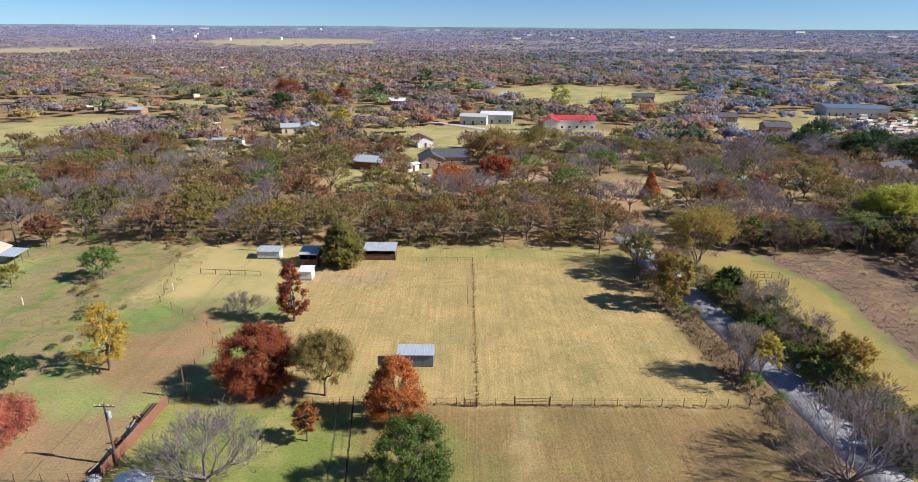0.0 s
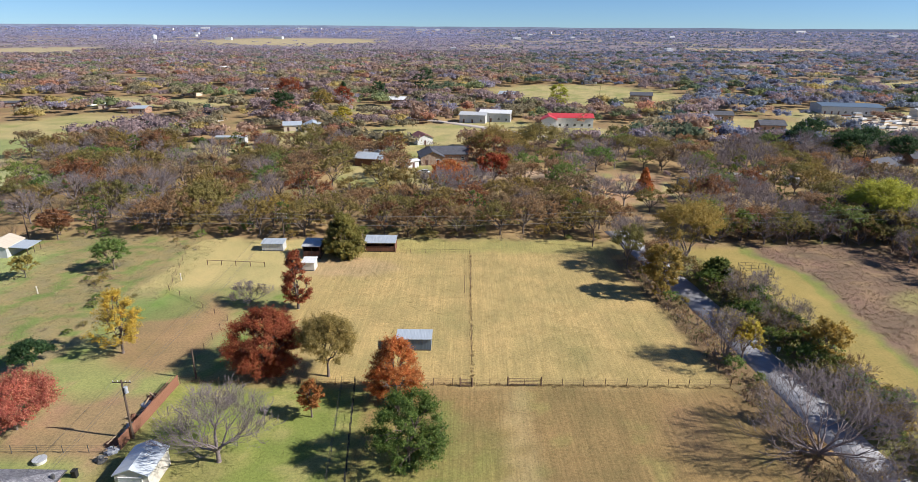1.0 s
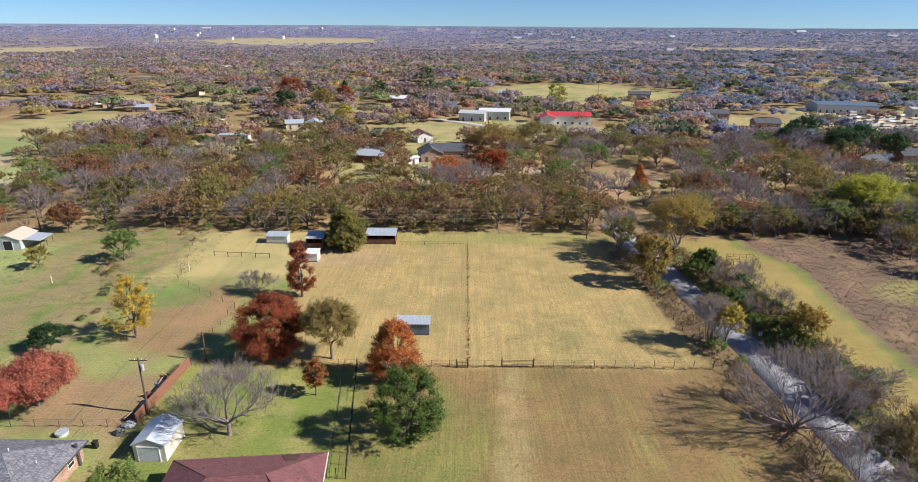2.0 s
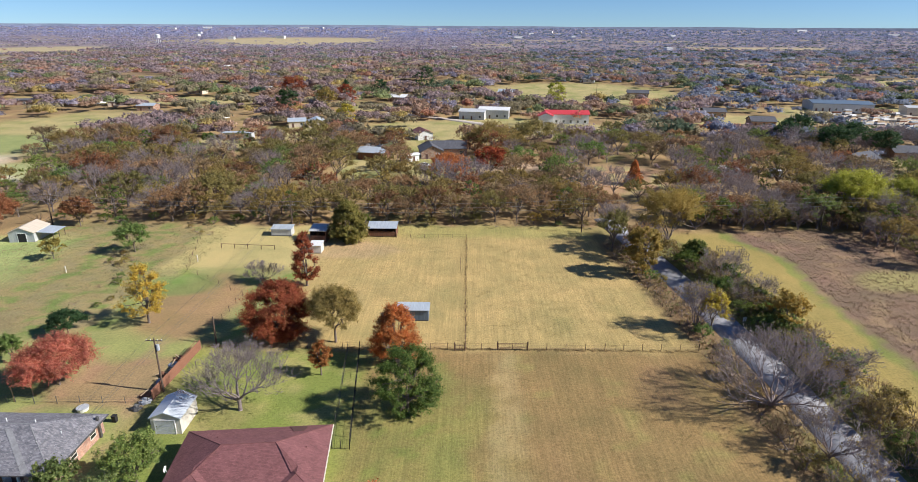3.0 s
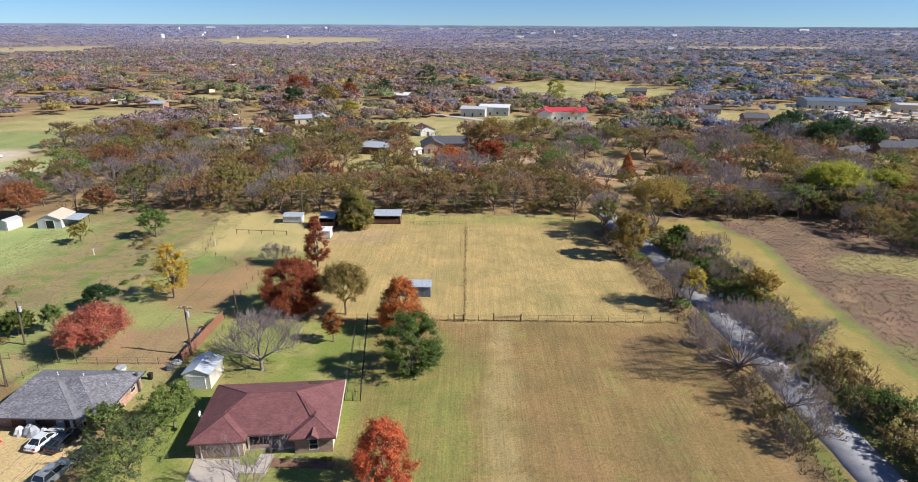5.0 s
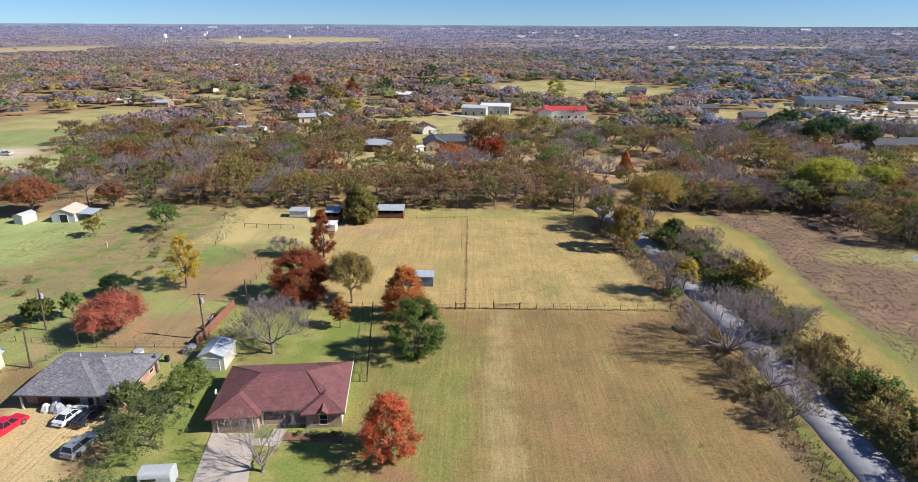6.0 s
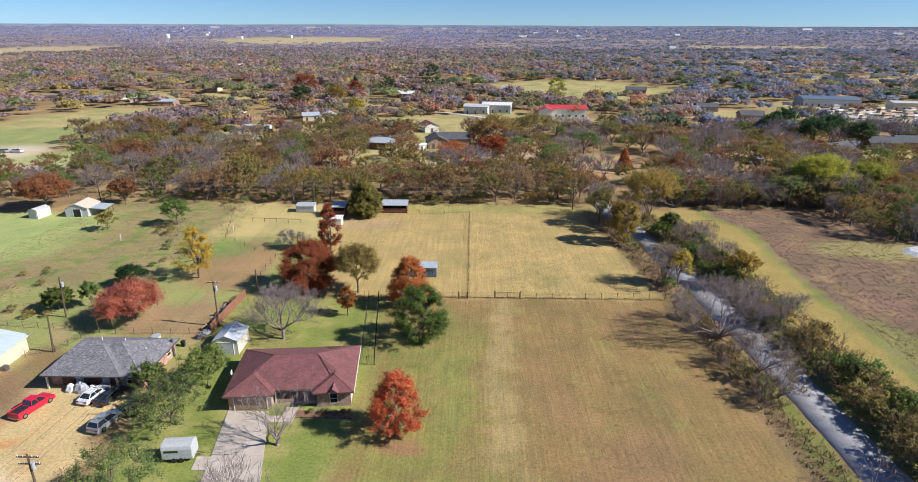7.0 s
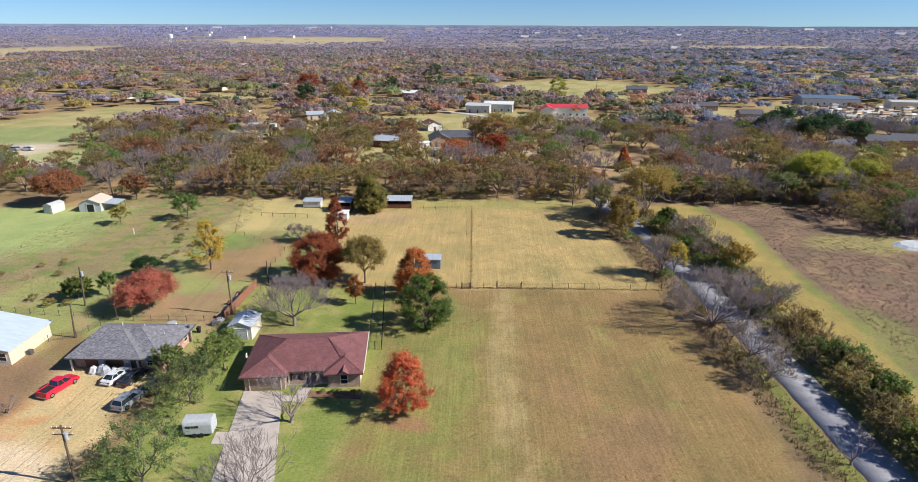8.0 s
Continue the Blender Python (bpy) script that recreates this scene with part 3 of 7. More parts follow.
def skeleton(r, h, w, depth, kids, fork=0.22, spread=0.62, thick=0.02, crook=0.2):
    """Limbs that fork from a short trunk and reach the crown's outline. Returns rows for tubes and twig ends."""
    segs, tips = [], []

    def grow(p, d, length, rad, level):
        steps = 3 if level < 2 else 2
        for s in range(steps):
            d = d + np.array([r.normal(0, crook), r.normal(0, crook), r.normal(0.06, crook * 0.7)])
            d /= np.linalg.norm(d)
            q = p + d * length / steps
            q[2] = max(q[2], 0.35)
            nr = rad * (0.86 if s < steps - 1 else 0.7)
            segs.append((*p, *q, rad, nr))
            p, rad = q, nr
        if level >= depth:
            tips.append(p)
            return
        for k in range(kids[level]):
            side = np.array([r.normal(), r.normal(), r.normal(0.2, 0.45)])
            side -= d * side.dot(d)
            side /= np.linalg.norm(side) + 1e-9
            t = d * r.uniform(0.7, 1.1) + side * r.uniform(0.35, 1.0) * spread + np.array([0, 0, 0.12])
            t /= np.linalg.norm(t)
            grow(p.copy(), t, length * r.uniform(0.55, 0.85), rad * r.uniform(0.5, 0.75), level + 1)

    z = h * fork
    rad = h * thick
    segs.append((0, 0, -0.2, 0, 0, 0.3, rad * 1.5, rad * 1.05))
    segs.append((0, 0, 0.3, r.normal(0, 0.1), r.normal(0, 0.1), z, rad * 1.05, rad))
    n = kids[0]
    for k in range(n):
        a = 2 * math.pi * (k + r.uniform(-0.3, 0.3)) / n
        lean = r.uniform(0.25, 1.0) * (w / h) * 1.25
        d = np.array([math.cos(a) * lean, math.sin(a) * lean, 1.0])
        grow(np.array([0, 0, z * r.uniform(0.8, 1.0)]), d / np.linalg.norm(d), (h - z) * 0.42, rad * 0.62, 1)
    s = np.array(segs)
    top = max(s[:, 5].max(), 0.1)
    wide = np.percentile(np.abs(s[:, 3:5]), 93)
    scale = np.array([w / 2 / wide, w / 2 / wide, h / top])
    s[:, :3] *= scale
    s[:, 3:6] *= scale
    return s, np.array(tips) * scale


def split(r, pts, k):
    """Parts points into k near groups."""
    c = pts[r.choice(len(pts), min(k, len(pts)), replace=False)]
    for _ in range(4):
        a = np.argmin(((pts[:, None] - c[None]) ** 2).sum(2), 1)
        c = np.array([pts[a == j].mean(0) if (a == j).any() else c[j] for j in range(len(c))])
    return [pts[a == j] for j in range(len(c)) if (a == j).any()]


def limbs(r, pts, h, fork, thick, main=6, bunch=7, twiglets=0):
    """A short trunk whose limbs divide again and again towards the given crown points."""
    segs = []
    rad, base = h * thick, np.array([0.0, 0.0, h * fork])

    def run(a, b, r0, r1, steps, crook):
        p, d = a, np.linalg.norm(b - a)
        for k in range(1, steps + 1):
            q = a + (b - a) * k / steps
            if k < steps:
                q = q + r.normal(0, crook * d, 3) + np.array([0, 0, 0.05 * d])
            q[2] = max(q[2], 0.2)
            segs.append((*p, *q, r0 + (r1 - r0) * (k - 1) / steps, r0 + (r1 - r0) * k / steps))
            p = q
        return p

    segs.append((0, 0, -0.2, 0, 0, 0.3, rad * 1.5, rad * 1.05))
    segs.append((0, 0, 0.3, *base, rad * 1.05, rad * 0.9))
    for g in split(r, pts, main):
        knee = run(base, base + (g.mean(0) - base) * 0.5, rad * 0.62, rad * 0.4, 3, 0.07)
        for t in split(r, g, max(2, len(g) // bunch)):
            elbow = run(knee, knee + (t.mean(0) - knee) * 0.66, rad * 0.32, rad * 0.17, 2, 0.08)
            for end in t:
                tip = run(elbow, end, rad * 0.13, rad * 0.05, 2, 0.07)
                for _ in range(twiglets):
                    d = (tip - base) / (np.linalg.norm(tip - base) + 1e-6) + r.normal(0, 0.7, 3)
                    start = elbow + (tip - elbow) * r.uniform(0.45, 1.0)
                    segs.append((*start, *(start + d * r.uniform(0.5, 1.1)), rad * 0.05, rad * 0.03))
    return np.array(segs)


def leaves(r, centres, outward, size, each, reach):
    """Small leaf sprays, pointing mostly outward, round the given centres."""
    n = len(centres) * each
    c = np.repeat(centres, each, 0) + r.normal(0, 0.6 * reach, (n, 3)) + np.repeat(outward, each, 0) * r.normal(0, 1.7 * reach, (n, 1))
    o = np.repeat(outward, each, 0) + r.normal(0, 0.55, (n, 3)) + np.array([0, 0, 0.15])
    o /= np.linalg.norm(o, axis=1)[:, None] + 1e-9
    t = np.cross(o, r.normal(0, 1, (n, 3)))
    t /= np.linalg.norm(t, axis=1)[:, None] + 1e-9
    b = np.cross(o, t)
    s = size * r.uniform(0.6, 1.4, (n, 1))
    v = np.stack([c - t * s, c + t * s * 0.8 - b * s * 0.6, c + t * s * 0.5 + b * s * 0.9], 1).reshape(-1, 3)
    v[:, 2] = np.maximum(v[:, 2], 0.05)
    return v, np.arange(3 * n).reshape(-1, 3)


def crown_points(r, h, w, low, n, lobes, shape):
    """Clump centres over a lobed crown. shape: round, upright, cone or flat."""
    zc, rz = (low + 1) / 2 * h, (1 - low) / 2 * h
    if shape == "cone":
        t = r.uniform(0, 1, n) ** 1.4
        a = r.uniform(0, 6.283, n)
        rad = w / 2 * (1 - t) ** 0.8 * np.sqrt(r.uniform(0.35, 1, n)) * (1 + 0.18 * np.sin(5 * a + 9 * t))
        p = np.stack([rad * np.cos(a), rad * np.sin(a), h * (low + (1 - low) * t)], 1)
        out = np.stack([np.cos(a), np.sin(a), 0.5 + 0 * a], 1)
        return p, out
    # many small lobes along the limbs' ends, leaving gaps between them
    m = lobes * 7
    a = r.uniform(0, 6.283, m)
    if shape in ("flame", "upright"):
        t = (np.arange(m) + r.uniform(0, 1, m)) / m
        t = t ** (1.15 if shape == "flame" else 0.95)
        edge = np.minimum(1, (0.25 + t / 0.3) ** 0.7) * np.clip(1.03 - t, 0, 1) ** 0.62 * 1.15
        if shape == "upright":
            edge = np.sqrt(np.clip(1 - (2 * t * 0.93 - 0.9) ** 2, 0.05, 1))
        f = r.uniform(0.35, 0.86, m) ** 0.7
        c = np.stack([w / 2 * edge * f * np.cos(a), w / 2 * edge * f * np.sin(a), h * (low + (1 - low) * t * 0.93)], 1)
        size = w * r.uniform(0.065, 0.125, m) * (0.7 + 0.45 * (1 - t))
    else:
        d = r.normal(0, 1, (m, 3))
        d /= np.linalg.norm(d, axis=1)[:, None]
        d[:, 2] = np.where(d[:, 2] < -0.45, -d[:, 2], d[:, 2])
        if shape == "flat":
            d[:, 2] = np.where(d[:, 2] < -0.2, -0.2, d[:, 2])
        f = r.uniform(0.3, 0.85, m) ** 0.5 * r.uniform(0.85, 1.08, m)
        c = np.stack([d[:, 0] * f * w / 2, d[:, 1] * f * w / 2, zc + d[:, 2] * f * rz * 0.9], 1)
        size = w * r.uniform(0.06, 0.12, m)
    k = r.randint(0, m, n)
    d = r.normal(0, 1, (n, 3))
    d /= np.linalg.norm(d, axis=1)[:, None]
    d[:, 2] = np.where(d[:, 2] < -0.3, -d[:, 2], d[:, 2])
    p = c[k] + d * (size[k] * r.uniform(0.5, 1.05, n))[:, None] * np.array((1, 1, 0.8))
    out = d + 0.7 * np.stack([np.cos(a[k]), np.sin(a[k]), 0.3 + 0 * a[k]], 1) if shape in ("flame", "upright") else d + 0.6 * (c[k] - np.array((0, 0, zc))) / (w / 2)
    return p, out / np.linalg.norm(out, axis=1)[:, None]


def tree_meshes(seed, h, w, shape="round", low=0.2, clumps=700, each=34, leaf=0.1, lobes=10, depth=3, kids=(5, 3, 3, 3), fork=0.22, sides=4, thick=0.02, thin=1.0, twigs=False, crook=0.2, ends=240, twiglets=0):
    """Wood and leaves. twigs: a leafless crown that forks freely; twiglets: a leafless dome of fine twigs."""
    r = np.random.RandomState(seed)
    tips = p = o = None
    if twigs:
        segs, tips = skeleton(r, h * 0.97, w, depth, kids, fork, thick=thick, crook=crook)
        if clumps:
            p, o = tips[r.randint(0, len(tips), clumps)], np.zeros((clumps, 3)) + (0, 0, 0.5)
    else:
        p, o = crown_points(r, h, w * 0.97, low, clumps or ends, lobes, shape)
        some = p[r.permutation(len(p))[:ends]]
        segs = limbs(r, some, h, fork, thick, twiglets=twiglets)
    big = segs[:, 6] > h * 0.0035
    wood = []
    for rows, n in ((segs[big], sides), (segs[~big], 3)):
        rows = rows.copy()
        rows[:, 6:] = np.maximum(rows[:, 6:], 0.017 if twigs else 0.02)
        wood.append(tubes(rows, n))
    if not clumps:
        return wood[0], wood[1]
    wv = np.concatenate([a for a, _ in wood])
    wf = np.concatenate([wood[0][1], wood[1][1] + len(wood[0][0])])
    return (wv, wf), leaves(r, p, o, leaf, each, 0.2 * thin * max(0.6, w / 9))


def tree(name, x, y, h, w, leaf_mat, label, category="tree", group="", bark=None, seed=None, turn=0.0, **more):
    seed = int(abs(x * 13.7 + y * 7.3 + h * 3)) if seed is None else seed
    wood, crown = tree_meshes(seed, h, w, **more)
    t = thing(name, pose(x, y, 0, 0, 0, turn), label, category, group)
    part("trunk", arrays_mesh("trunk", *wood, bark or M_BARK), M_BARK, t)
    if crown:
        twiggy = not more.get("clumps", 1)
        part("crown", arrays_mesh("crown", *crown, M_TWIG if twiggy else leaf_mat), leaf_mat, t, "fine leafless twigs" if twiggy else "")
    return t


BARE = dict(depth=6, kids=(8, 4, 3, 3, 3, 2), twigs=True, fork=0.16, sides=6, thick=0.026)


def bare_tree(name, x, y, h, w, label, leaf_mat=None, clumps=0, **more):
    return tree(name, x, y, h, w, leaf_mat or L_DRY, label, bark=M_TWIG, clumps=clumps, each=4, leaf=0.11, **{**BARE, **more})


# the yard's trees
tree("maple_tree", -9.0, 31.2, 9.6, 9.2, L_RED, "young maple in bright scarlet and orange leaf on the lawn", shape="flame", low=0.12, clumps=760, lobes=13)
tree("oak_tree", -7.8, 56.0, 10.4, 10.6, L_GREEN, "green broad-leaved oak at the edge of the lawn", shape="upright", low=0.03, clumps=1150, lobes=14)
tree("maple_tree", -10.9, 69.5, 10.6, 9.4, L_ORANGE, "rusty orange maple beside the wire fence", shape="flame", low=0.1, clumps=1300, lobes=12)
tree("maple_tree", -32.6, 77.6, 10.0, 12.4, L_CRIMSON, "large dark crimson maple with a dense round crown", shape="upright", low=0.02, clumps=2600, lobes=16)
tree("oak_tree", -22.2, 75.8, 10.7, 9.3, L_OLIVE, "olive-brown oak with a round crown in the pasture", low=0.16, clumps=1500, thin=1.25, lobes=13)
tree("pear_tree", -33.2, 99.4, 12.4, 6.6, L_CRIMSON, "slim rust-red tree with an uneven upright crown", shape="flame", low=0.12, clumps=800, lobes=9)
tree("cottonwood_tree", -58.0, 82.1, 11.8, 9.8, L_YELLOW, "golden yellow cottonwood with a leaning open crown", shape="flame", low=0.2, clumps=400, lobes=9)
tree("maple_tree", -61.4, 61.8, 7.4, 11.8, L_CORAL, "broad low tree in coral red leaf", low=0.08, clumps=1400, lobes=18, shape="flat", fork=0.12)
tree("cedar_tree", -70.2, 77.7, 4.6, 6.2, L_DARKGREEN, "low dark green juniper bush", low=0.02, clumps=900, lobes=8, category="bush")
tree("maple_tree", -22.3, 65.4, 6.0, 4.4, L_ORANGE, "small orange sapling on the lawn", shape="flame", low=0.32, clumps=240)
bare_tree("pecan_tree", -31.7, 56.0, 10.6, 10.8, "big leafless grey tree with a spreading crown behind the house", fork=0.24, kids=(9, 5, 4, 3, 3, 2))
bare_tree("crape_myrtle_tree", -24.2, 28.2, 8.2, 8.8, "leafless grey yard tree beside the concrete drive", fork=0.16, depth=5, kids=(6, 4, 3, 3, 2))
bare_tree("crape_myrtle_tree", -25.0, 14.0, 8.8, 9.2, "leafless many-stemmed grey tree by the drive", fork=0.05, depth=5, kids=(10, 4, 3, 3, 2))
bare_tree("crape_myrtle_tree", 21.5, 7.2, 6.0, 7.5, "leafless grey tree standing in the hay field", fork=0.08)
tree("elm_tree", -38.3, 15.8, 8.4, 12.5, L_ELM, "wide dusty green tree with thin foliage over the yard", low=0.2, clumps=240, leaf=0.102, lobes=20, shape="flat", fork=0.14)
tree("elm_tree", -40.2, 32.4, 6.6, 12.0, L_ELM, "wide dusty green tree with bare twigs showing", low=0.12, clumps=230, leaf=0.102, lobes=18, fork=0.14)
tree("elm_tree", -38.9, 41.5, 6.8, 8.0, L_PALE, "light green half-bare tree beside the metal shed", low=0.12, clumps=330, leaf=0.109, lobes=14)
tree("elm_tree", -46.0, 38.0, 6.0, 5.0, L_ELM, "small dusty green tree over the parked cars", low=0.25, clumps=220, leaf=0.136, lobes=8)
tree("willow_tree", -79.5, 117.9, 7.6, 8.6, L_PALE, "pale green feathery tree in the rough ground", low=0.12, clumps=260, leaf=0.136, lobes=9)
tree("oak_tree", -125.3, 132.1, 10.2, 15.0, L_RUST, "broad rust-orange oak behind the pale barn", low=0.1, clumps=1300, lobes=14, leaf=0.17, shape="flat")
tree("oak_tree", -138.5, 117.0, 8.8, 11.0, L_GREEN, "round green oak beside the meadow", low=0.1, clumps=700, lobes=12, leaf=0.17)
tree("cedar_tree", -29.7, 127.5, 10.8, 11.0, L_CEDAR, "dense olive-green juniper beside the livestock sheds", shape="flame", low=0.02, clumps=1600, lobes=14, leaf=0.15)
tree("oak_tree", -104.5, 137.0, 8.2, 8.0, L_RUST, "thin rust-pink oak by the barn", low=0.25, clumps=380, leaf=0.19)
tree("redbud_tree", -96.0, 113.0, 5.0, 5.6, L_MUSTARD, "small thin yellowish sapling in the meadow", low=0.2, clumps=150, leaf=0.136)
bare_tree("plum_tree", -43.5, 102.0, 4.6, 6.5, "low leafless purplish thicket tree in the paddock", fork=0.06)
tree("elm_tree", -72.5, 67.5, 5.5, 4.0, L_PALE, "thin pale green sapling near the fence", low=0.2, clumps=180, leaf=0.136)
tree("elm_tree", -78.0, 66.0, 4.5, 6.0, L_GREEN, "dark leafy bush along the fence", low=0.02, clumps=420, leaf=0.15, category="bush")

# along the lane
bare_tree("mesquite_tree", 44.8, 58.6, 11.6, 15.5, "large leafless purplish tree with many stems beside the lane", fork=0.05, crook=0.1, kids=(14, 4, 3, 3, 3, 2))
bare_tree("elm_tree", 42.0, 81.2, 9.9, 7.6, "half-bare purplish tree by the lane", L_MUSTARD, clumps=260, fork=0.1)
tree("hackberry_tree", 44.8, 81.6, 8.2, 6.0, L_YELLOW, "golden yellow hackberry by the lane", low=0.12, clumps=420, leaf=0.136)
tree("hackberry_tree", 39.6, 107.2, 11.0, 9.0, L_MUSTARD, "mustard-yellow tree with upright stems beside the pasture", shape="upright", low=0.25, clumps=520, leaf=0.163, fork=0.1)
tree("elm_tree", 50.5, 125.3, 15.0, 17.5, L_MUSTARD, "tall mustard-brown elm with a wide open crown", low=0.2, clumps=650, leaf=0.15, lobes=13, fork=0.12)
tree("elm_tree", 36.0, 121.5, 11.0, 9.0, L_OLIVE, "olive-brown elm at the pasture edge", low=0.2, clumps=420)
tree("elm_tree", 40.5, 115.5, 9.5, 8.0, L_BROWN, "brown half-leafed elm at the pasture edge", low=0.2, clumps=320)
bare_tree("elm_tree", 38.0, 128.5, 11.6, 9.5, "leafless grey tree at the pasture corner")
bare_tree("elm_tree", 43.5, 121.0, 9.5, 8.5, "leafless grey tree on the lane's bank", fork=0.1)
bare_tree("mesquite_tree", 56.2, 65.2, 7.6, 12.0, "leaning leafless brown tree on the lane's far bank", fork=0.1)
tree("elm_tree", 57.5, 80.0, 8.4, 8.6, L_MUSTARD, "mustard-brown half-leafed tree on the bank", low=0.12, clumps=230, leaf=0.15)
bare_tree("elm_tree", 55.2, 101.5, 8.6, 10.5, "grey leafless tree tangled above the hedge", fork=0.08)
bare_tree("elm_tree", 57.0, 92.0, 7.5, 9.0, "grey-brown leafless tree above the hedge", L_OLIVE, clumps=120, fork=0.08)
bare_tree("peach_tree", -64.6, 29.0, 3.0, 3.0, "small leafless sapling on bare soil", depth=4, kids=(4, 3, 3, 2))
bare_tree("hackberry_tree", 48.2, 21.6, 5.6, 4.6, "leafless sapling on the lane's grass bank", depth=4, kids=(4, 3, 3, 2))
bare_tree("elm_tree", 46.8, 47.5, 7.4, 8.0, "tangled leafless brown tree beside the lane", L_OLIVE, clumps=150, fork=0.06)
bare_tree("elm_tree", 46.5, 40.5, 6.0, 6.5, "low leafless tree beside the lane", L_MUSTARD, clumps=120, fork=0.06)
tree("cedar_tree", 52.0, 111.5, 7.0, 6.0, L_GREEN, "dark green juniper at the bend of the lane", low=0.02, clumps=480, leaf=0.163)
tree("willow_tree", 110.3, 149.6, 14.4, 18.5, L_LIME, "large bright yellow-green willow", low=0.2, clumps=1200, leaf=0.177, lobes=13)
tree("willow_tree", 126.0, 150.1, 12.0, 13.0, L_LIME, "bright yellow-green willow in the tree belt", low=0.2, clumps=800, leaf=0.17, lobes=11)
tree("willow_tree", 133.0, 158.0, 12.5, 12.0, L_MUSTARD, "yellow-brown willow in the tree belt", low=0.2, clumps=600, leaf=0.17, lobes=11)

# trees that stand out further off
for name, x, y, h, w, mat, shape, label in (
        ("oak_tree", -131, 446, 17, 21, L_CRIMSON, "round", "distant deep red oak"),
        ("pine_tree", -106, 343, 18.5, 14.5, L_DARKGREEN, "round", "distant dark green rounded pine"),
        ("oak_tree", -90, 374, 15, 16, L_MUSTARD, "round", "distant yellow oak among houses"),
        ("oak_tree", -82, 398, 15, 14, L_CRIMSON, "upright", "distant crimson oak among houses"),
        ("pine_tree", -34, 480, 22, 21, L_DARKGREEN, "upright", "distant tall dark green pine"),
        ("pine_tree", -66, 450, 14, 15, L_DARKGREEN, "upright", "distant green pine with a pointed top"),
        ("pine_tree", -93, 455, 13, 11, L_DARKGREEN, "cone", "distant narrow green pine"),
        ("elm_tree", 61, 405, 16.5, 16, L_LIME, "upright", "distant yellow-green elm in a pasture"),
        ("cedar_tree", 58.5, 188, 8.6, 6.4, L_ORANGE, "cone", "rust-orange juniper beside the clay track"),
        ("oak_tree", 158, 243, 13.5, 17, L_DARKGREEN, "round", "dark evergreen oak among houses"),
        ("oak_tree", 170, 250, 14, 18, L_DARKGREEN, "round", "dark evergreen oak among houses"),
        ("oak_tree", 176, 238, 12.5, 15, L_DARKGREEN, "round", "dark evergreen oak among houses"),
        ("oak_tree", 148, 262, 12, 14, L_DARKGREEN, "round", "dark evergreen oak among houses"),
        ("oak_tree", 165, 285, 12, 15, L_DARKGREEN, "round", "dark evergreen oak among houses"),
        ("cedar_tree", -118, 256, 5.5, 7, L_GREEN, "round", "bright green bush beside the trailer home"),
        ("cedar_tree", 3, 262, 6, 9, L_DARKGREEN, "round", "dark green bush beside the farm road"),
        ("oak_tree", -66, 315, 12, 12, L_YELLOW, "upright", "yellow oak among houses"),
        ("oak_tree", 12, 243, 13, 25, L_OLIVE, "flat", "wide olive-brown live oak over a roof"),
        ("oak_tree", 33, 258, 12, 23, L_OLIVE, "flat", "wide olive-brown live oak beside the farm"),
        ("oak_tree", 9, 196, 12, 14, L_CRIMSON, "round", "rust-red oak in the woods"),
        ("oak_tree", -6, 183, 12, 16, L_ORANGE, "round", "rusty orange-brown oak in the woods"),
        ("oak_tree", -72, 152, 12, 17, L_OLIVE, "round", "dense olive-green oak behind the rough ground")):
    tree(name, x, y, h, w, mat, label, shape=shape, low=0.1, clumps=560, each=24, leaf=0.2, lobes=12, ends=120, thin=0.7)

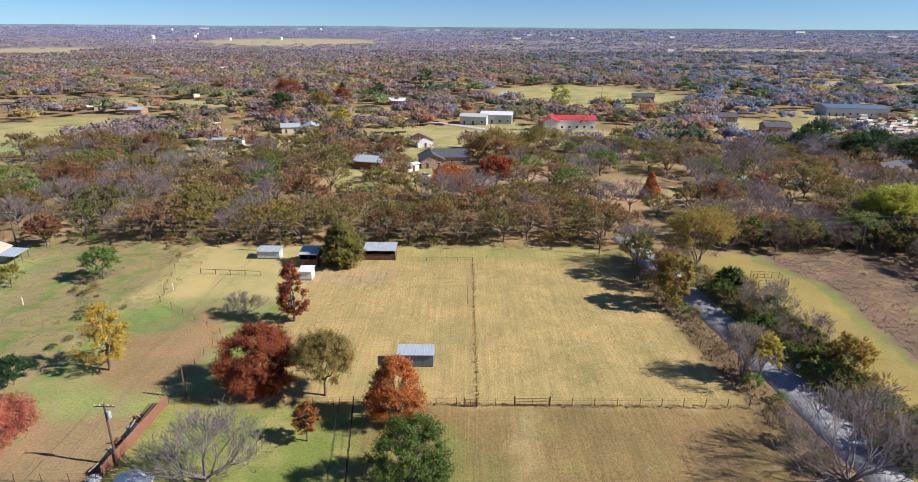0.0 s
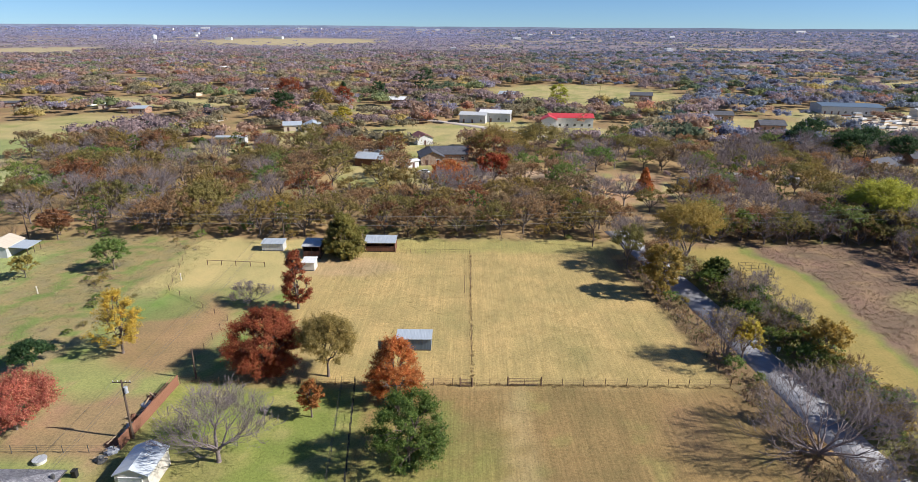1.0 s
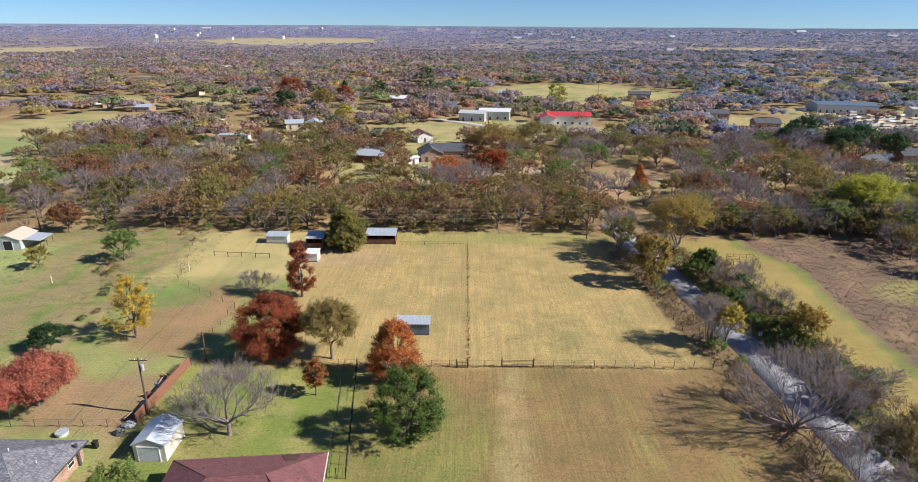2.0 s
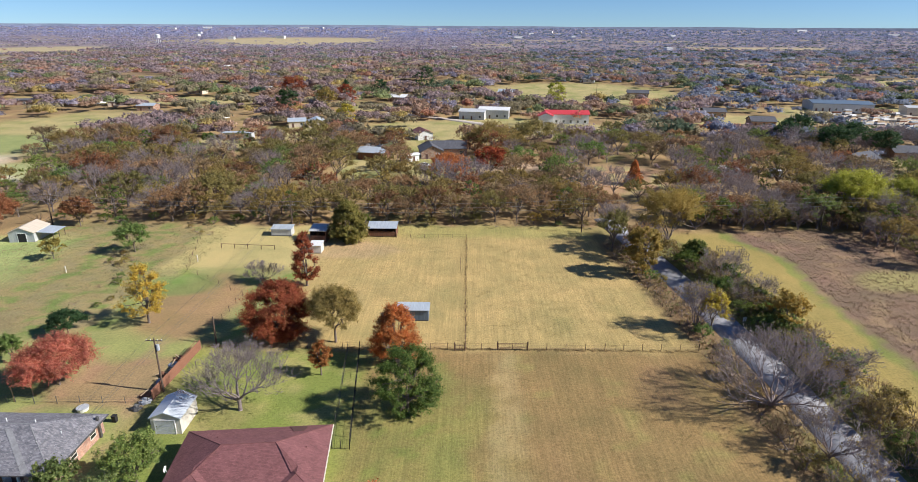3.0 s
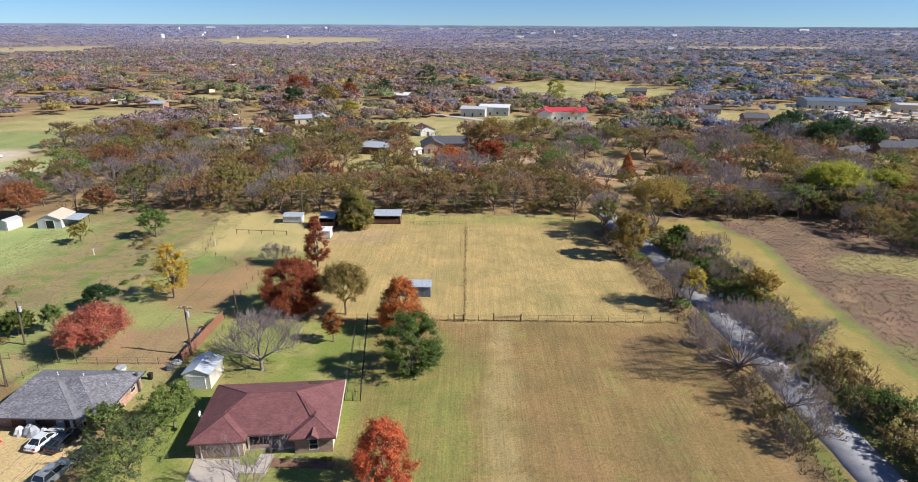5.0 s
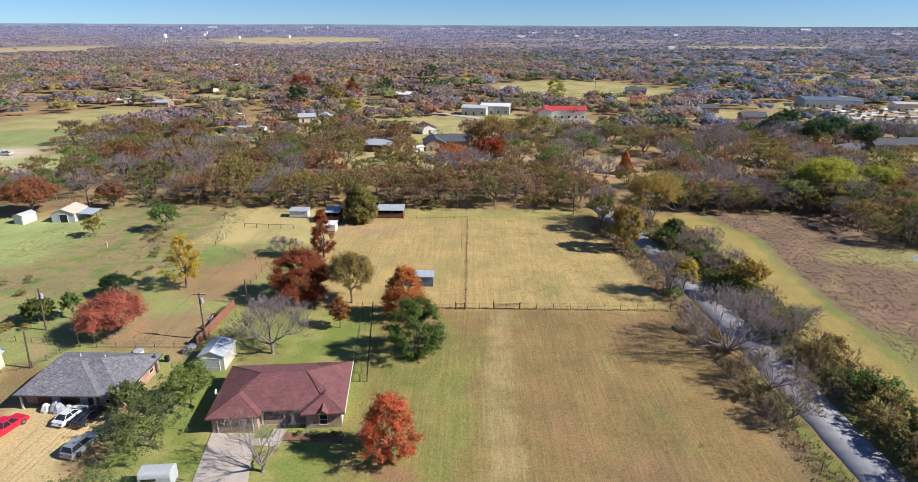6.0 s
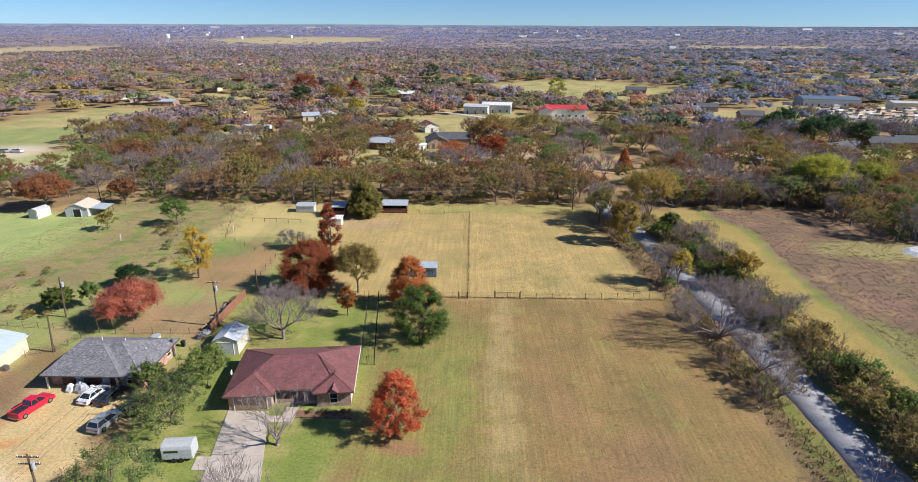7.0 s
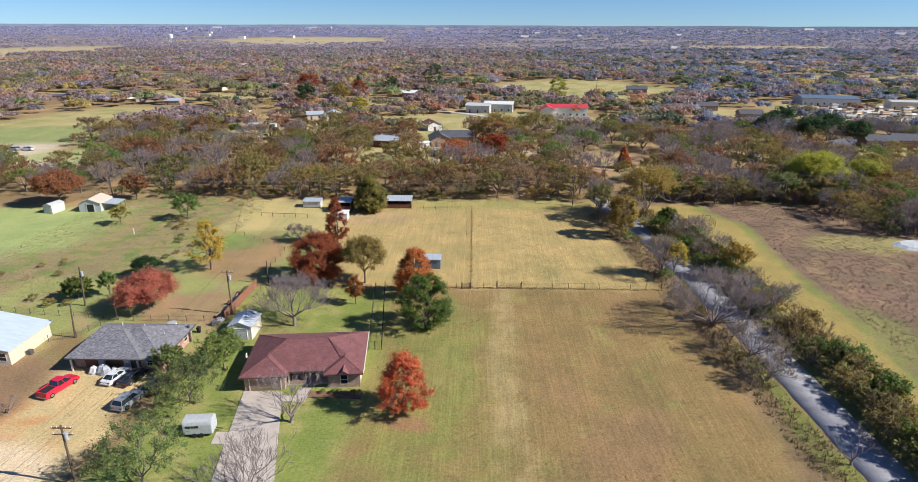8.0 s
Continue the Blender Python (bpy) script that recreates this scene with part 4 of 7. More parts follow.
# ---------------------------------------------------------------- woods of single trees
PROTO = []
for kind, mat, label, spec in (
        ("oak_tree", L_OLIVE, "olive-brown post oak in thin autumn leaf", dict(clumps=330, lobes=7)),
        ("oak_tree", L_OLIVE, "broad olive-green post oak with twisted limbs", dict(clumps=340, lobes=8, shape="flat")),
        ("oak_tree", L_BROWN, "brown-leaved post oak in dry autumn leaf", dict(clumps=300, lobes=7)),
        ("oak_tree", L_BROWN, "broad brown post oak with gaps in its crown", dict(clumps=290, lobes=7, shape="flat")),
        ("oak_tree", L_RUST, "rust-brown oak in autumn leaf", dict(clumps=310, lobes=7)),
        ("elm_tree", L_DRY, "leafless purplish-grey elm with fine twigs", dict(bare=True)),
        ("elm_tree", L_DRY, "leafless grey elm with a spreading crown", dict(bare=True, shape="flat")),
        ("elm_tree", L_DRY, "half-bare elm with dry straw leaves", dict(clumps=150, each=7, lobes=7)),
        ("oak_tree", L_PALE, "dusty green oak among woods", dict(clumps=300, lobes=7)),
        ("cedar_tree", L_GREEN, "dark green juniper among oaks", dict(clumps=200, low=0.03, shape="upright")),
        ("hackberry_tree", L_MUSTARD, "mustard-yellow hackberry in autumn leaf", dict(clumps=160, lobes=6))):
    spec = dict(spec)
    bare = spec.pop("bare", False)
    spec = dict(dict(each=15, leaf=0.16, low=0.03, thin=0.55, ends=130, fork=0.15, thick=0.024), **spec)
    if bare:
        spec.update(clumps=0, ends=190, twiglets=5, lobes=12)
    wood, crown = tree_meshes(900 + len(PROTO) * 7, 10.0, 13.0 if kind != "cedar_tree" else 7.0, **spec)
    mat = M_TWIG if bare else mat
    PROTO.append((kind, label, arrays_mesh("trunk", *wood, M_TWIG if bare else M_BARK), arrays_mesh("crown", *crown, mat) if crown else None))


def wood_tree(k, x, y, size, turn, group):
    kind, label, trunk, crown = PROTO[k]
    t = thing(kind, pose(x, y, 0, 0, 0, turn) @ Matrix.Diagonal((size[0], size[0], size[1], 1)), label, "tree", group)
    part("trunk", trunk, M_BARK, t)
    if crown:
        part("crown", crown, M_BARK, t)
    return t


rng = np.random.RandomState(5)
FAVOUR = np.array([0.18, 0.17, 0.17, 0.14, 0.08, 0.06, 0.05, 0.06, 0.05, 0.02, 0.02])


def choose(x, y):
    p = FAVOUR.copy()
    if x > 30 and y > 155:
        p = np.array([0.18, 0.12, 0.09, 0.06, 0.06, 0.15, 0.14, 0.03, 0.1, 0.06, 0.01])
    elif x > 85 and y < 142:
        p = np.array([0.2, 0.06, 0.08, 0.02, 0.02, 0.14, 0.12, 0.02, 0.12, 0.22, 0.0])
    elif x > 45 and y < 190:
        p = np.array([0.2, 0.06, 0.13, 0.05, 0.06, 0.15, 0.14, 0.05, 0.08, 0.05, 0.03])
    if x < -95 and y < 230:
        p = np.array([0.18, 0.16, 0.08, 0.06, 0.06, 0.08, 0.1, 0.06, 0.13, 0.02, 0.02])
    return rng.choice(len(p), p=p / p.sum())


placed = [(12, 243), (33, 258), (9, 196), (-6, 183), (-72, 152), (8, 190)]


def scatter(count, x0, x1, y0, y1, gap, group, scale=(0.75, 1.2), tries=4000):
    made = 0
    for _ in range(tries):
        if made >= count:
            return
        x, y = rng.uniform(x0, x1), rng.uniform(y0, y1)
        if abs(x) > 0.84 * (y + 62) + 8 or float(clearing(np.array([x]), np.array([y]))[0]) > 0.25:
            continue
        if abs(x - 44.5) < 5 and y < 160 or any((x - a) ** 2 + (y - b) ** 2 < gap * gap for a, b in placed):
            continue
        placed.append((x, y))
        s = rng.uniform(*scale)
        wood_tree(choose(x, y), x, y, (s, s * rng.uniform(0.82, 1.05)), rng.uniform(0, 360), group)
        made += 1


scatter(52, -92, 40, 142, 160, 6.0, "oaks behind the pasture", (0.8, 1.15))
scatter(40, 60, 140, 139, 154, 4.2, "tree belt behind the weed field", (0.8, 1.15))
scatter(30, 103, 136, 110, 140, 4.0, "thicket beside the weed field", (0.75, 1.1))
scatter(16, -170, -92, 140, 165, 8, "oaks behind the meadow", (0.7, 1.1))
scatter(80, 40, 215, 158, 262, 6.6, "mixed bare woods", (0.75, 1.2), 5000)
scatter(230, -205, 215, 152, 262, 7.0, "post oak woods", (0.75, 1.3), 9000)

# ---------------------------------------------------------------- far woods


def far_woods(seed, n, y0, y1, pieces, size, grow, grove, many):
    """Joined crowns and stems of distant trees."""
    r = np.random.RandomState(seed)
    y = np.sqrt(r.uniform(y0 ** 2, y1 ** 2, n))
    x = r.uniform(-0.86, 0.86, n) * (y + 60)
    thinned = clearing(x, y) + 0.35 * (wobble(x, y, 190, 41) > 0.75)
    keep = r.uniform(0, 1, n) > np.clip(1.25 * thinned, 0, 0.985)
    x, y = x[keep], y[keep]
    n = len(x)
    z = rise(x, y)
    h = r.uniform(4.5, 11.5, n) * grow
    w = h * r.uniform(1.0, 1.7, n) * grove
    long = r.uniform(0.8, 1.2 + 0.35 * grove, n)
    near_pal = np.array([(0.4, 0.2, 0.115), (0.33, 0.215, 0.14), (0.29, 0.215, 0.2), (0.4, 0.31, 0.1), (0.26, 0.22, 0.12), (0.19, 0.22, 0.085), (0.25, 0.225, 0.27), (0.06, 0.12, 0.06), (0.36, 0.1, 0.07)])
    # crowns turn bare-twig grey with distance, air haze put into the colour
    bare_haze_share = (0.1 + 0.8 * smooth(450, 1900, y))[:, None]
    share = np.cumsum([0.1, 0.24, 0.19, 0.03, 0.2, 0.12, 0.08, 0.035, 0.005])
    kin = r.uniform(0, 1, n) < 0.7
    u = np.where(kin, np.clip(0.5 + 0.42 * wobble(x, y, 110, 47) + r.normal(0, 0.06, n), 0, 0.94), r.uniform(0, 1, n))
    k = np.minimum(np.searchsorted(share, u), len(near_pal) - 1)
    # bluer with distance and to the east: haze painted into the tint
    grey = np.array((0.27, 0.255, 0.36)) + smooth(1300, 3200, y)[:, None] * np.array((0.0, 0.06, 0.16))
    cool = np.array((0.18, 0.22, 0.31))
    pal = near_pal[k] * (1 - 0.85 * bare_haze_share) + grey * 0.85 * bare_haze_share
    lot = r.uniform(0, 1, n)
    east = (0.8 * (lot < 0.58 * smooth(-40, 220, x)))[:, None]
    cool = np.where((lot < 0.17)[:, None], np.array((0.06, 0.105, 0.065)), cool)
    pal = pal * (1 - east) + cool * east
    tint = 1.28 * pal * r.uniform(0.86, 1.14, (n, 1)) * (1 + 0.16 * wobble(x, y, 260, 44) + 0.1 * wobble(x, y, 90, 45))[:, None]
    # each crown: lumpy domes side by side, with sprays of twigs and leaves standing out of them
    spin = r.uniform(0, 6.283, (n, many))
    out = np.sqrt(r.uniform(0.0, 1.0, (n, many))) * 0.62
    size3 = np.stack([w / 2, w / 2, 0.5 * h], 1)[:, None, :]
    lobe = np.stack([out * np.cos(spin) * long[:, None], out * np.sin(spin), 0.75 * (1 - out ** 2) * r.uniform(0.5, 1.1, (n, many)) - 0.3], 2)
    fat = r.uniform(0.3, 0.52, (n, many, 1))
    root = np.stack([x, y, z + 0.45 * h], 1)[:, None, :]
    k = 5
    ang = np.arange(k) * 2 * math.pi / k
    dome = np.concatenate([np.stack([np.cos(ang), np.sin(ang), 0 * ang - 0.75], 1), 0.9 * np.stack([np.cos(ang + 0.5), np.sin(ang + 0.5), 0 * ang + 0.35], 1), [[0.0, 0.0, 1.0]]])
    cv = root[:, :, None] + (lobe[:, :, None] + fat[:, :, None] * 0.62 * dome * r.uniform(0.7, 1.25, (n, many, len(dome), 1))) * size3[:, :, None]
    one = [(j, (j + 1) % k, k + j) for j in range(k)] + [((j + 1) % k, k + (j + 1) % k, k + j) for j in range(k)] + [(k + j, k + (j + 1) % k, 2 * k) for j in range(k)]
    cf = (np.array(one)[None] + (np.arange(n * many) * len(dome))[:, None, None]).reshape(-1, 3)
    pick = r.randint(0, many, (n, pieces))[:, :, None]
    d = r.normal(0, 1, (n, pieces, 3))
    d /= np.linalg.norm(d, axis=2)[:, :, None]
    d[:, :, 2] = np.where(d[:, :, 2] < -0.5, -d[:, :, 2], d[:, :, 2])
    c = root + (np.take_along_axis(lobe, pick, 1) + np.take_along_axis(fat, pick, 1) * d * r.uniform(0.45, 1.2, (n, pieces, 1))) * size3
    radial = r.uniform(0, 1, (n, pieces, 1)) < 0.35
    o = 0.7 * d + r.normal(0, 0.5, d.shape) + np.array((0, 0, 0.3))
    t = np.where(radial, d + r.normal(0, 0.5, d.shape), np.cross(o, r.normal(0, 1, d.shape)))
    t /= np.linalg.norm(t, axis=2)[:, :, None]
    b = np.where(radial, np.cross(t, r.normal(0, 1, d.shape)), np.cross(o, t))
    b /= np.linalg.norm(b, axis=2)[:, :, None]
    b *= np.where(radial, 0.5, 0.9)
    s = size * r.uniform(0.6, 1.4, (n, pieces, 1)) * (w / grove / 11)[:, None, None]
    v = np.stack([c - t * s - b * s, c - t * s * 0.6 + b * s, c + t * s * 1.1], 2).reshape(-1, 3)
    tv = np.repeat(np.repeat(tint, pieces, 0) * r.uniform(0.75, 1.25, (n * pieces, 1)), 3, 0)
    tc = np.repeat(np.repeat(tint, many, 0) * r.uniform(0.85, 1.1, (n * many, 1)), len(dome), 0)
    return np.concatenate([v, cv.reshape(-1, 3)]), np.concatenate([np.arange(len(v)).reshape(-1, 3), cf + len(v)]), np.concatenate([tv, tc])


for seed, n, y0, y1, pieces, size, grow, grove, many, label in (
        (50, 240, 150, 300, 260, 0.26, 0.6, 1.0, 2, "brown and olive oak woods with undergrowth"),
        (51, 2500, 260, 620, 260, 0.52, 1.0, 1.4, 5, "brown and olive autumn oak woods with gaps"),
        (52, 7600, 600, 1300, 64, 1.0, 0.85, 1.9, 3, "purplish-brown distant autumn woods with a haze tint"),
        (53, 17000, 1250, 3000, 13, 2.1, 0.55, 3.2, 2, "purplish-brown woods tinted with haze towards the skyline"),
        (54, 13000, 2800, 4850, 5, 4.5, 0.6, 4.2, 1, "bare woods at the skyline, tinted purple-blue for haze")):
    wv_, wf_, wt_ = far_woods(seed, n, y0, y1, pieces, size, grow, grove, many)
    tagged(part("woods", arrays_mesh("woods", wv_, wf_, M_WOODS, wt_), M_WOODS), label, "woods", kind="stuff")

# ---------------------------------------------------------------- houses and sheds


def hip(x0, x1, y0, y1, z, pitch, over=0.0):
    """A hipped roof as one solid over a rectangle, its ridge along the longer side."""
    x0, x1, y0, y1 = x0 - over, x1 + over, y0 - over, y1 + over
    b = Build()
    t = 0.16
    half = min(x1 - x0, y1 - y0) / 2
    top = z + half * pitch
    if x1 - x0 >= y1 - y0:
        r = [(x0 + half, (y0 + y1) / 2, top), (x1 - half, (y0 + y1) / 2, top)]
        faces = [(0, 1, 5, 4), (1, 2, 5), (2, 3, 4, 5), (3, 0, 4)]
    else:
        r = [((x0 + x1) / 2, y0 + half, top), ((x0 + x1) / 2, y1 - half, top)]
        faces = [(0, 1, 4), (1, 2, 5, 4), (2, 3, 5), (3, 0, 4, 5)]
    base = [(x0, y0, z), (x1, y0, z), (x1, y1, z), (x0, y1, z)]
    low = [(x, y, z - t) for x, y, _ in base]
    b.add(base + r + low, faces + [(6, 7, 1, 0), (7, 8, 2, 1), (8, 9, 3, 2), (9, 6, 0, 3), (9, 8, 7, 6)])
    return b, r, base


def gable(x0, x1, y0, y1, z, rise_by, over=0.3, axis="y", t=0.12):
    """Two roof slopes with thickness, ridge along the axis."""
    b = Build()
    if axis == "y":
        m = (x0 + x1) / 2
        b.prism([(x0 - over, z), (m, z + rise_by), (x1 + over, z), (x1 + over, z + t), (m, z + rise_by + t), (x0 - over, z + t)], y0 - over, y1 + over, "y")
    else:
        m = (y0 + y1) / 2
        b.prism([(y0 - over, z), (m, z + rise_by), (y1 + over, z), (y1 + over, z + t), (m, z + rise_by + t), (y0 - over, z + t)], x0 - over, x1 + over, "x")
    return b


def gable_body(x0, x1, y0, y1, z, rise_by, axis="y"):
    b = Build()
    if axis == "y":
        return b.prism([(x0, -0.1), (x1, -0.1), (x1, z), ((x0 + x1) / 2, z + rise_by), (x0, z)], y0, y1, "y")
    return b.prism([(y0, -0.1), (y1, -0.1), (y1, z), ((y0 + y1) / 2, z + rise_by), (y0, z)], x0, x1, "x")


def window(parent, x, y, z, w, h, face="front", frame_mat=None):
    """A framed window set on a wall; face: front (towards -y) or side (towards +x)."""
    d = 0.06
    put = (lambda b, a0, a1, c0, c1, e0, e1: b.box(x + a0, x + a1, y + e0, y + e1, z + c0, z + c1)) if face == "front" else \
          (lambda b, a0, a1, c0, c1, e0, e1: b.box(x - e1, x - e0, y + a0, y + a1, z + c0, z + c1))
    f = Build()
    put(f, -w / 2 - 0.08, -w / 2, -0.08, h + 0.08, -d, 0.02)
    put(f, w / 2, w / 2 + 0.08, -0.08, h + 0.08, -d, 0.02)
    put(f, -w / 2, w / 2, -0.08, 0, -d, 0.02)
    put(f, -w / 2, w / 2, h, h + 0.08, -d, 0.02)
    put(f, -w / 2, w / 2, h / 2 - 0.03, h / 2 + 0.03, -d, 0.02)
    ob = part("window", f, frame_mat or M_TRIM, parent, "pale framed sash window")
    g = Build()
    put(g, -w / 2, w / 2, 0, h, -0.02, 0.01)
    part("pane", g, M_GLASS, ob, "dark glass pane")


def ridge_caps(roof, points, mat, r=0.07):
    for p, q in points:
        part("ridge_cap", Build().bar(p, q, r, 4), mat, roof)


def red_house():
    h = thing("house", pose(-25.3, 42.0, 0, 0, 0, 5.8), "brick ranch house with a red-brown shingled hip roof", "house")
    X0, X1, Y0, Y1, Z, F = -8.6, 8.55, -4.62, 6.18, 2.65, -5.87      # F: front of the two wings
    GX, RX = -2.65, 3.76                                             # inner corners of the wings
    wall = Build()
    wall.box(X0, GX, F, Y1, -0.1, Z - 0.1)
    wall.box(GX, RX, -2.2, Y1 - 0.002, -0.1, Z - 0.102)
    wall.box(RX, X1, F, Y1, -0.1, Z - 0.1)
    part("wall", wall, M_BRICK, h, "mixed brown and pink brick wall")
    part("siding", Build().box(X1, X1 + 0.05, F + 0.02, Y1 - 0.02, 0.5, Z - 0.12), M_TRIM, h, "cream siding on the gable end")
    roof, r, base = hip(X0, X1, Y0, Y1, Z, 0.38, 0.55)
    main = part("roof", roof, M_ROOF_RED, h, "red-brown shingled hip roof")
    g, gr, gb = hip(X0, GX, F, 2.9, Z + 0.006, 0.38, 0.55)
    part("roof", g, M_ROOF_RED, h, "red-brown shingled hip over the garage")
    k, kr, kb = hip(RX, X1, F, 1.2, Z + 0.01, 0.38, 0.55)
    part("roof", k, M_ROOF_RED, h, "red-brown shingled hip over the front room")
    ridge_caps(main, [(r[0], r[1]), (base[3], r[0]), (gr[0], r[0]), (kr[0], r[1]), (base[2], r[1]),
                      (gb[0], gr[0]), (gb[1], gr[0]), (kb[0], kr[0]), (kb[1], kr[0])], M_RIDGE_RED, 0.05)
    gut = Build()
    for x0, x1, y in ((X0 - 0.55, GX + 0.55, F - 0.56), (GX + 0.55, RX - 0.55, Y0 - 0.56), (RX - 0.55, X1 + 0.55, F - 0.56)):
        gut.box(x0, x1, y - 0.1, y, Z - 0.2, Z)
    part("gutter", gut, M_TRIM_DARK, h, "dark red-brown fascia")
    part("gutter", Build().box(X1 + 0.55, X1 + 0.65, F - 0.55, Y1 + 0.55, Z - 0.2, Z), M_TRIM, h, "pale fascia and gutter")
    door = Build()
    for j in range(4):
        door.box(-7.75, -3.3, F - 0.07, F + 0.01, 0.02 + j * 0.53, 0.53 + j * 0.53)
    part("garage_door", door, M_DOORWOOD, h, "tan panelled double garage door")
    fr = Build().box(-7.9, -7.75, F - 0.1, F + 0.05, 0, 2.25).box(-3.3, -3.15, F - 0.1, F + 0.05, 0, 2.25).box(-7.9, -3.15, F - 0.1, F + 0.05, 2.16, 2.28)
    part("door_frame", fr, M_TRIM, h, "cream door frame")
    part("porch_floor", Build().box(GX, RX, -4.8, -2.2, -0.1, 0.14), M_CONCRETE, h, "pale concrete porch")
    part("porch_post", Build().box(GX + 0.25, GX + 0.5, -4.7, -4.45, 0.1, Z - 0.15), M_TRIM, h, "cream square post")
    part("low_wall", Build().box(GX + 0.55, GX + 2.9, -4.72, -4.5, 0.1, 0.75), M_BRICK, h, "low brick wall of the porch")
    part("front_door", Build().box(0.3, 1.3, -2.27, -2.19, 0.14, 2.25), M_TRIM_DARK, h, "dark entrance door")
    window(h, 2.5, -2.2, 0.9, 1.2, 1.2)
    window(h, 6.15, F, 0.6, 1.0, 1.5)
    window(h, X1 + 0.05, -1.5, 0.9, 1.3, 1.2, "side")
    window(h, X1 + 0.05, 3.5, 0.9, 1.3, 1.2, "side")
    part("dormer", gable(5.45, 6.85, F - 0.75, F + 1.0, Z - 0.02, 0.62, 0.1, "y", 0.09), M_ROOF_RED, h, "small gable over the front window")
    part("dormer_face", Build().prism([(5.5, Z - 0.08), (6.8, Z - 0.08), (6.15, Z + 0.52)], F - 0.7, F - 0.6, "y"), M_BRICK, h, "brick gable face")
    well = [(x, y, Z + 0.38 * (Y1 + 0.55 - y) + dz) for dz in (0.05, -0.05) for x, y in ((4.5, 4.5), (5.8, 4.5), (6.0, 6.4), (3.7, 6.4))]
    part("dark_well", Build().add(well, [(0, 1, 2, 3), (7, 6, 5, 4), (0, 4, 5, 1), (1, 5, 6, 2), (2, 6, 7, 3), (3, 7, 4, 0)]), M_TRIM_DARK, main, "dark roof saddle")
    for x, y, z in ((6.6, 1.2, 3.5), (-4.5, 3.6, 3.7), (-5.6, 3.6, 3.6)):
        part("roof_vent", Build().bar((x, y, z - 0.4), (x, y, z + 0.3), 0.05, 8), M_RIDGE_RED, main, "short vent pipe")
    dish = Build()
    n = 12
    for j in range(3):
        ra, rb = 0.14 * j, 0.14 * (j + 1)
        v = [(-9.25 - 0.4 * q * q, -0.8 + q * math.cos(2 * math.pi * i_ / n), 3.15 + 0.9 * q * math.sin(2 * math.pi * i_ / n)) for q in (max(ra, 0.01), rb) for i_ in range(n)]
        dish.add(v, [(i_, (i_ + 1) % n, n + (i_ + 1) % n, n + i_) for i_ in range(n)])
    dish.bar((-9.1, -0.8, 2.6), (-9.25, -0.8, 3.12), 0.03, 6)
    part("satellite_dish", dish, M_WHITE, h, "white satellite dish at the eave")


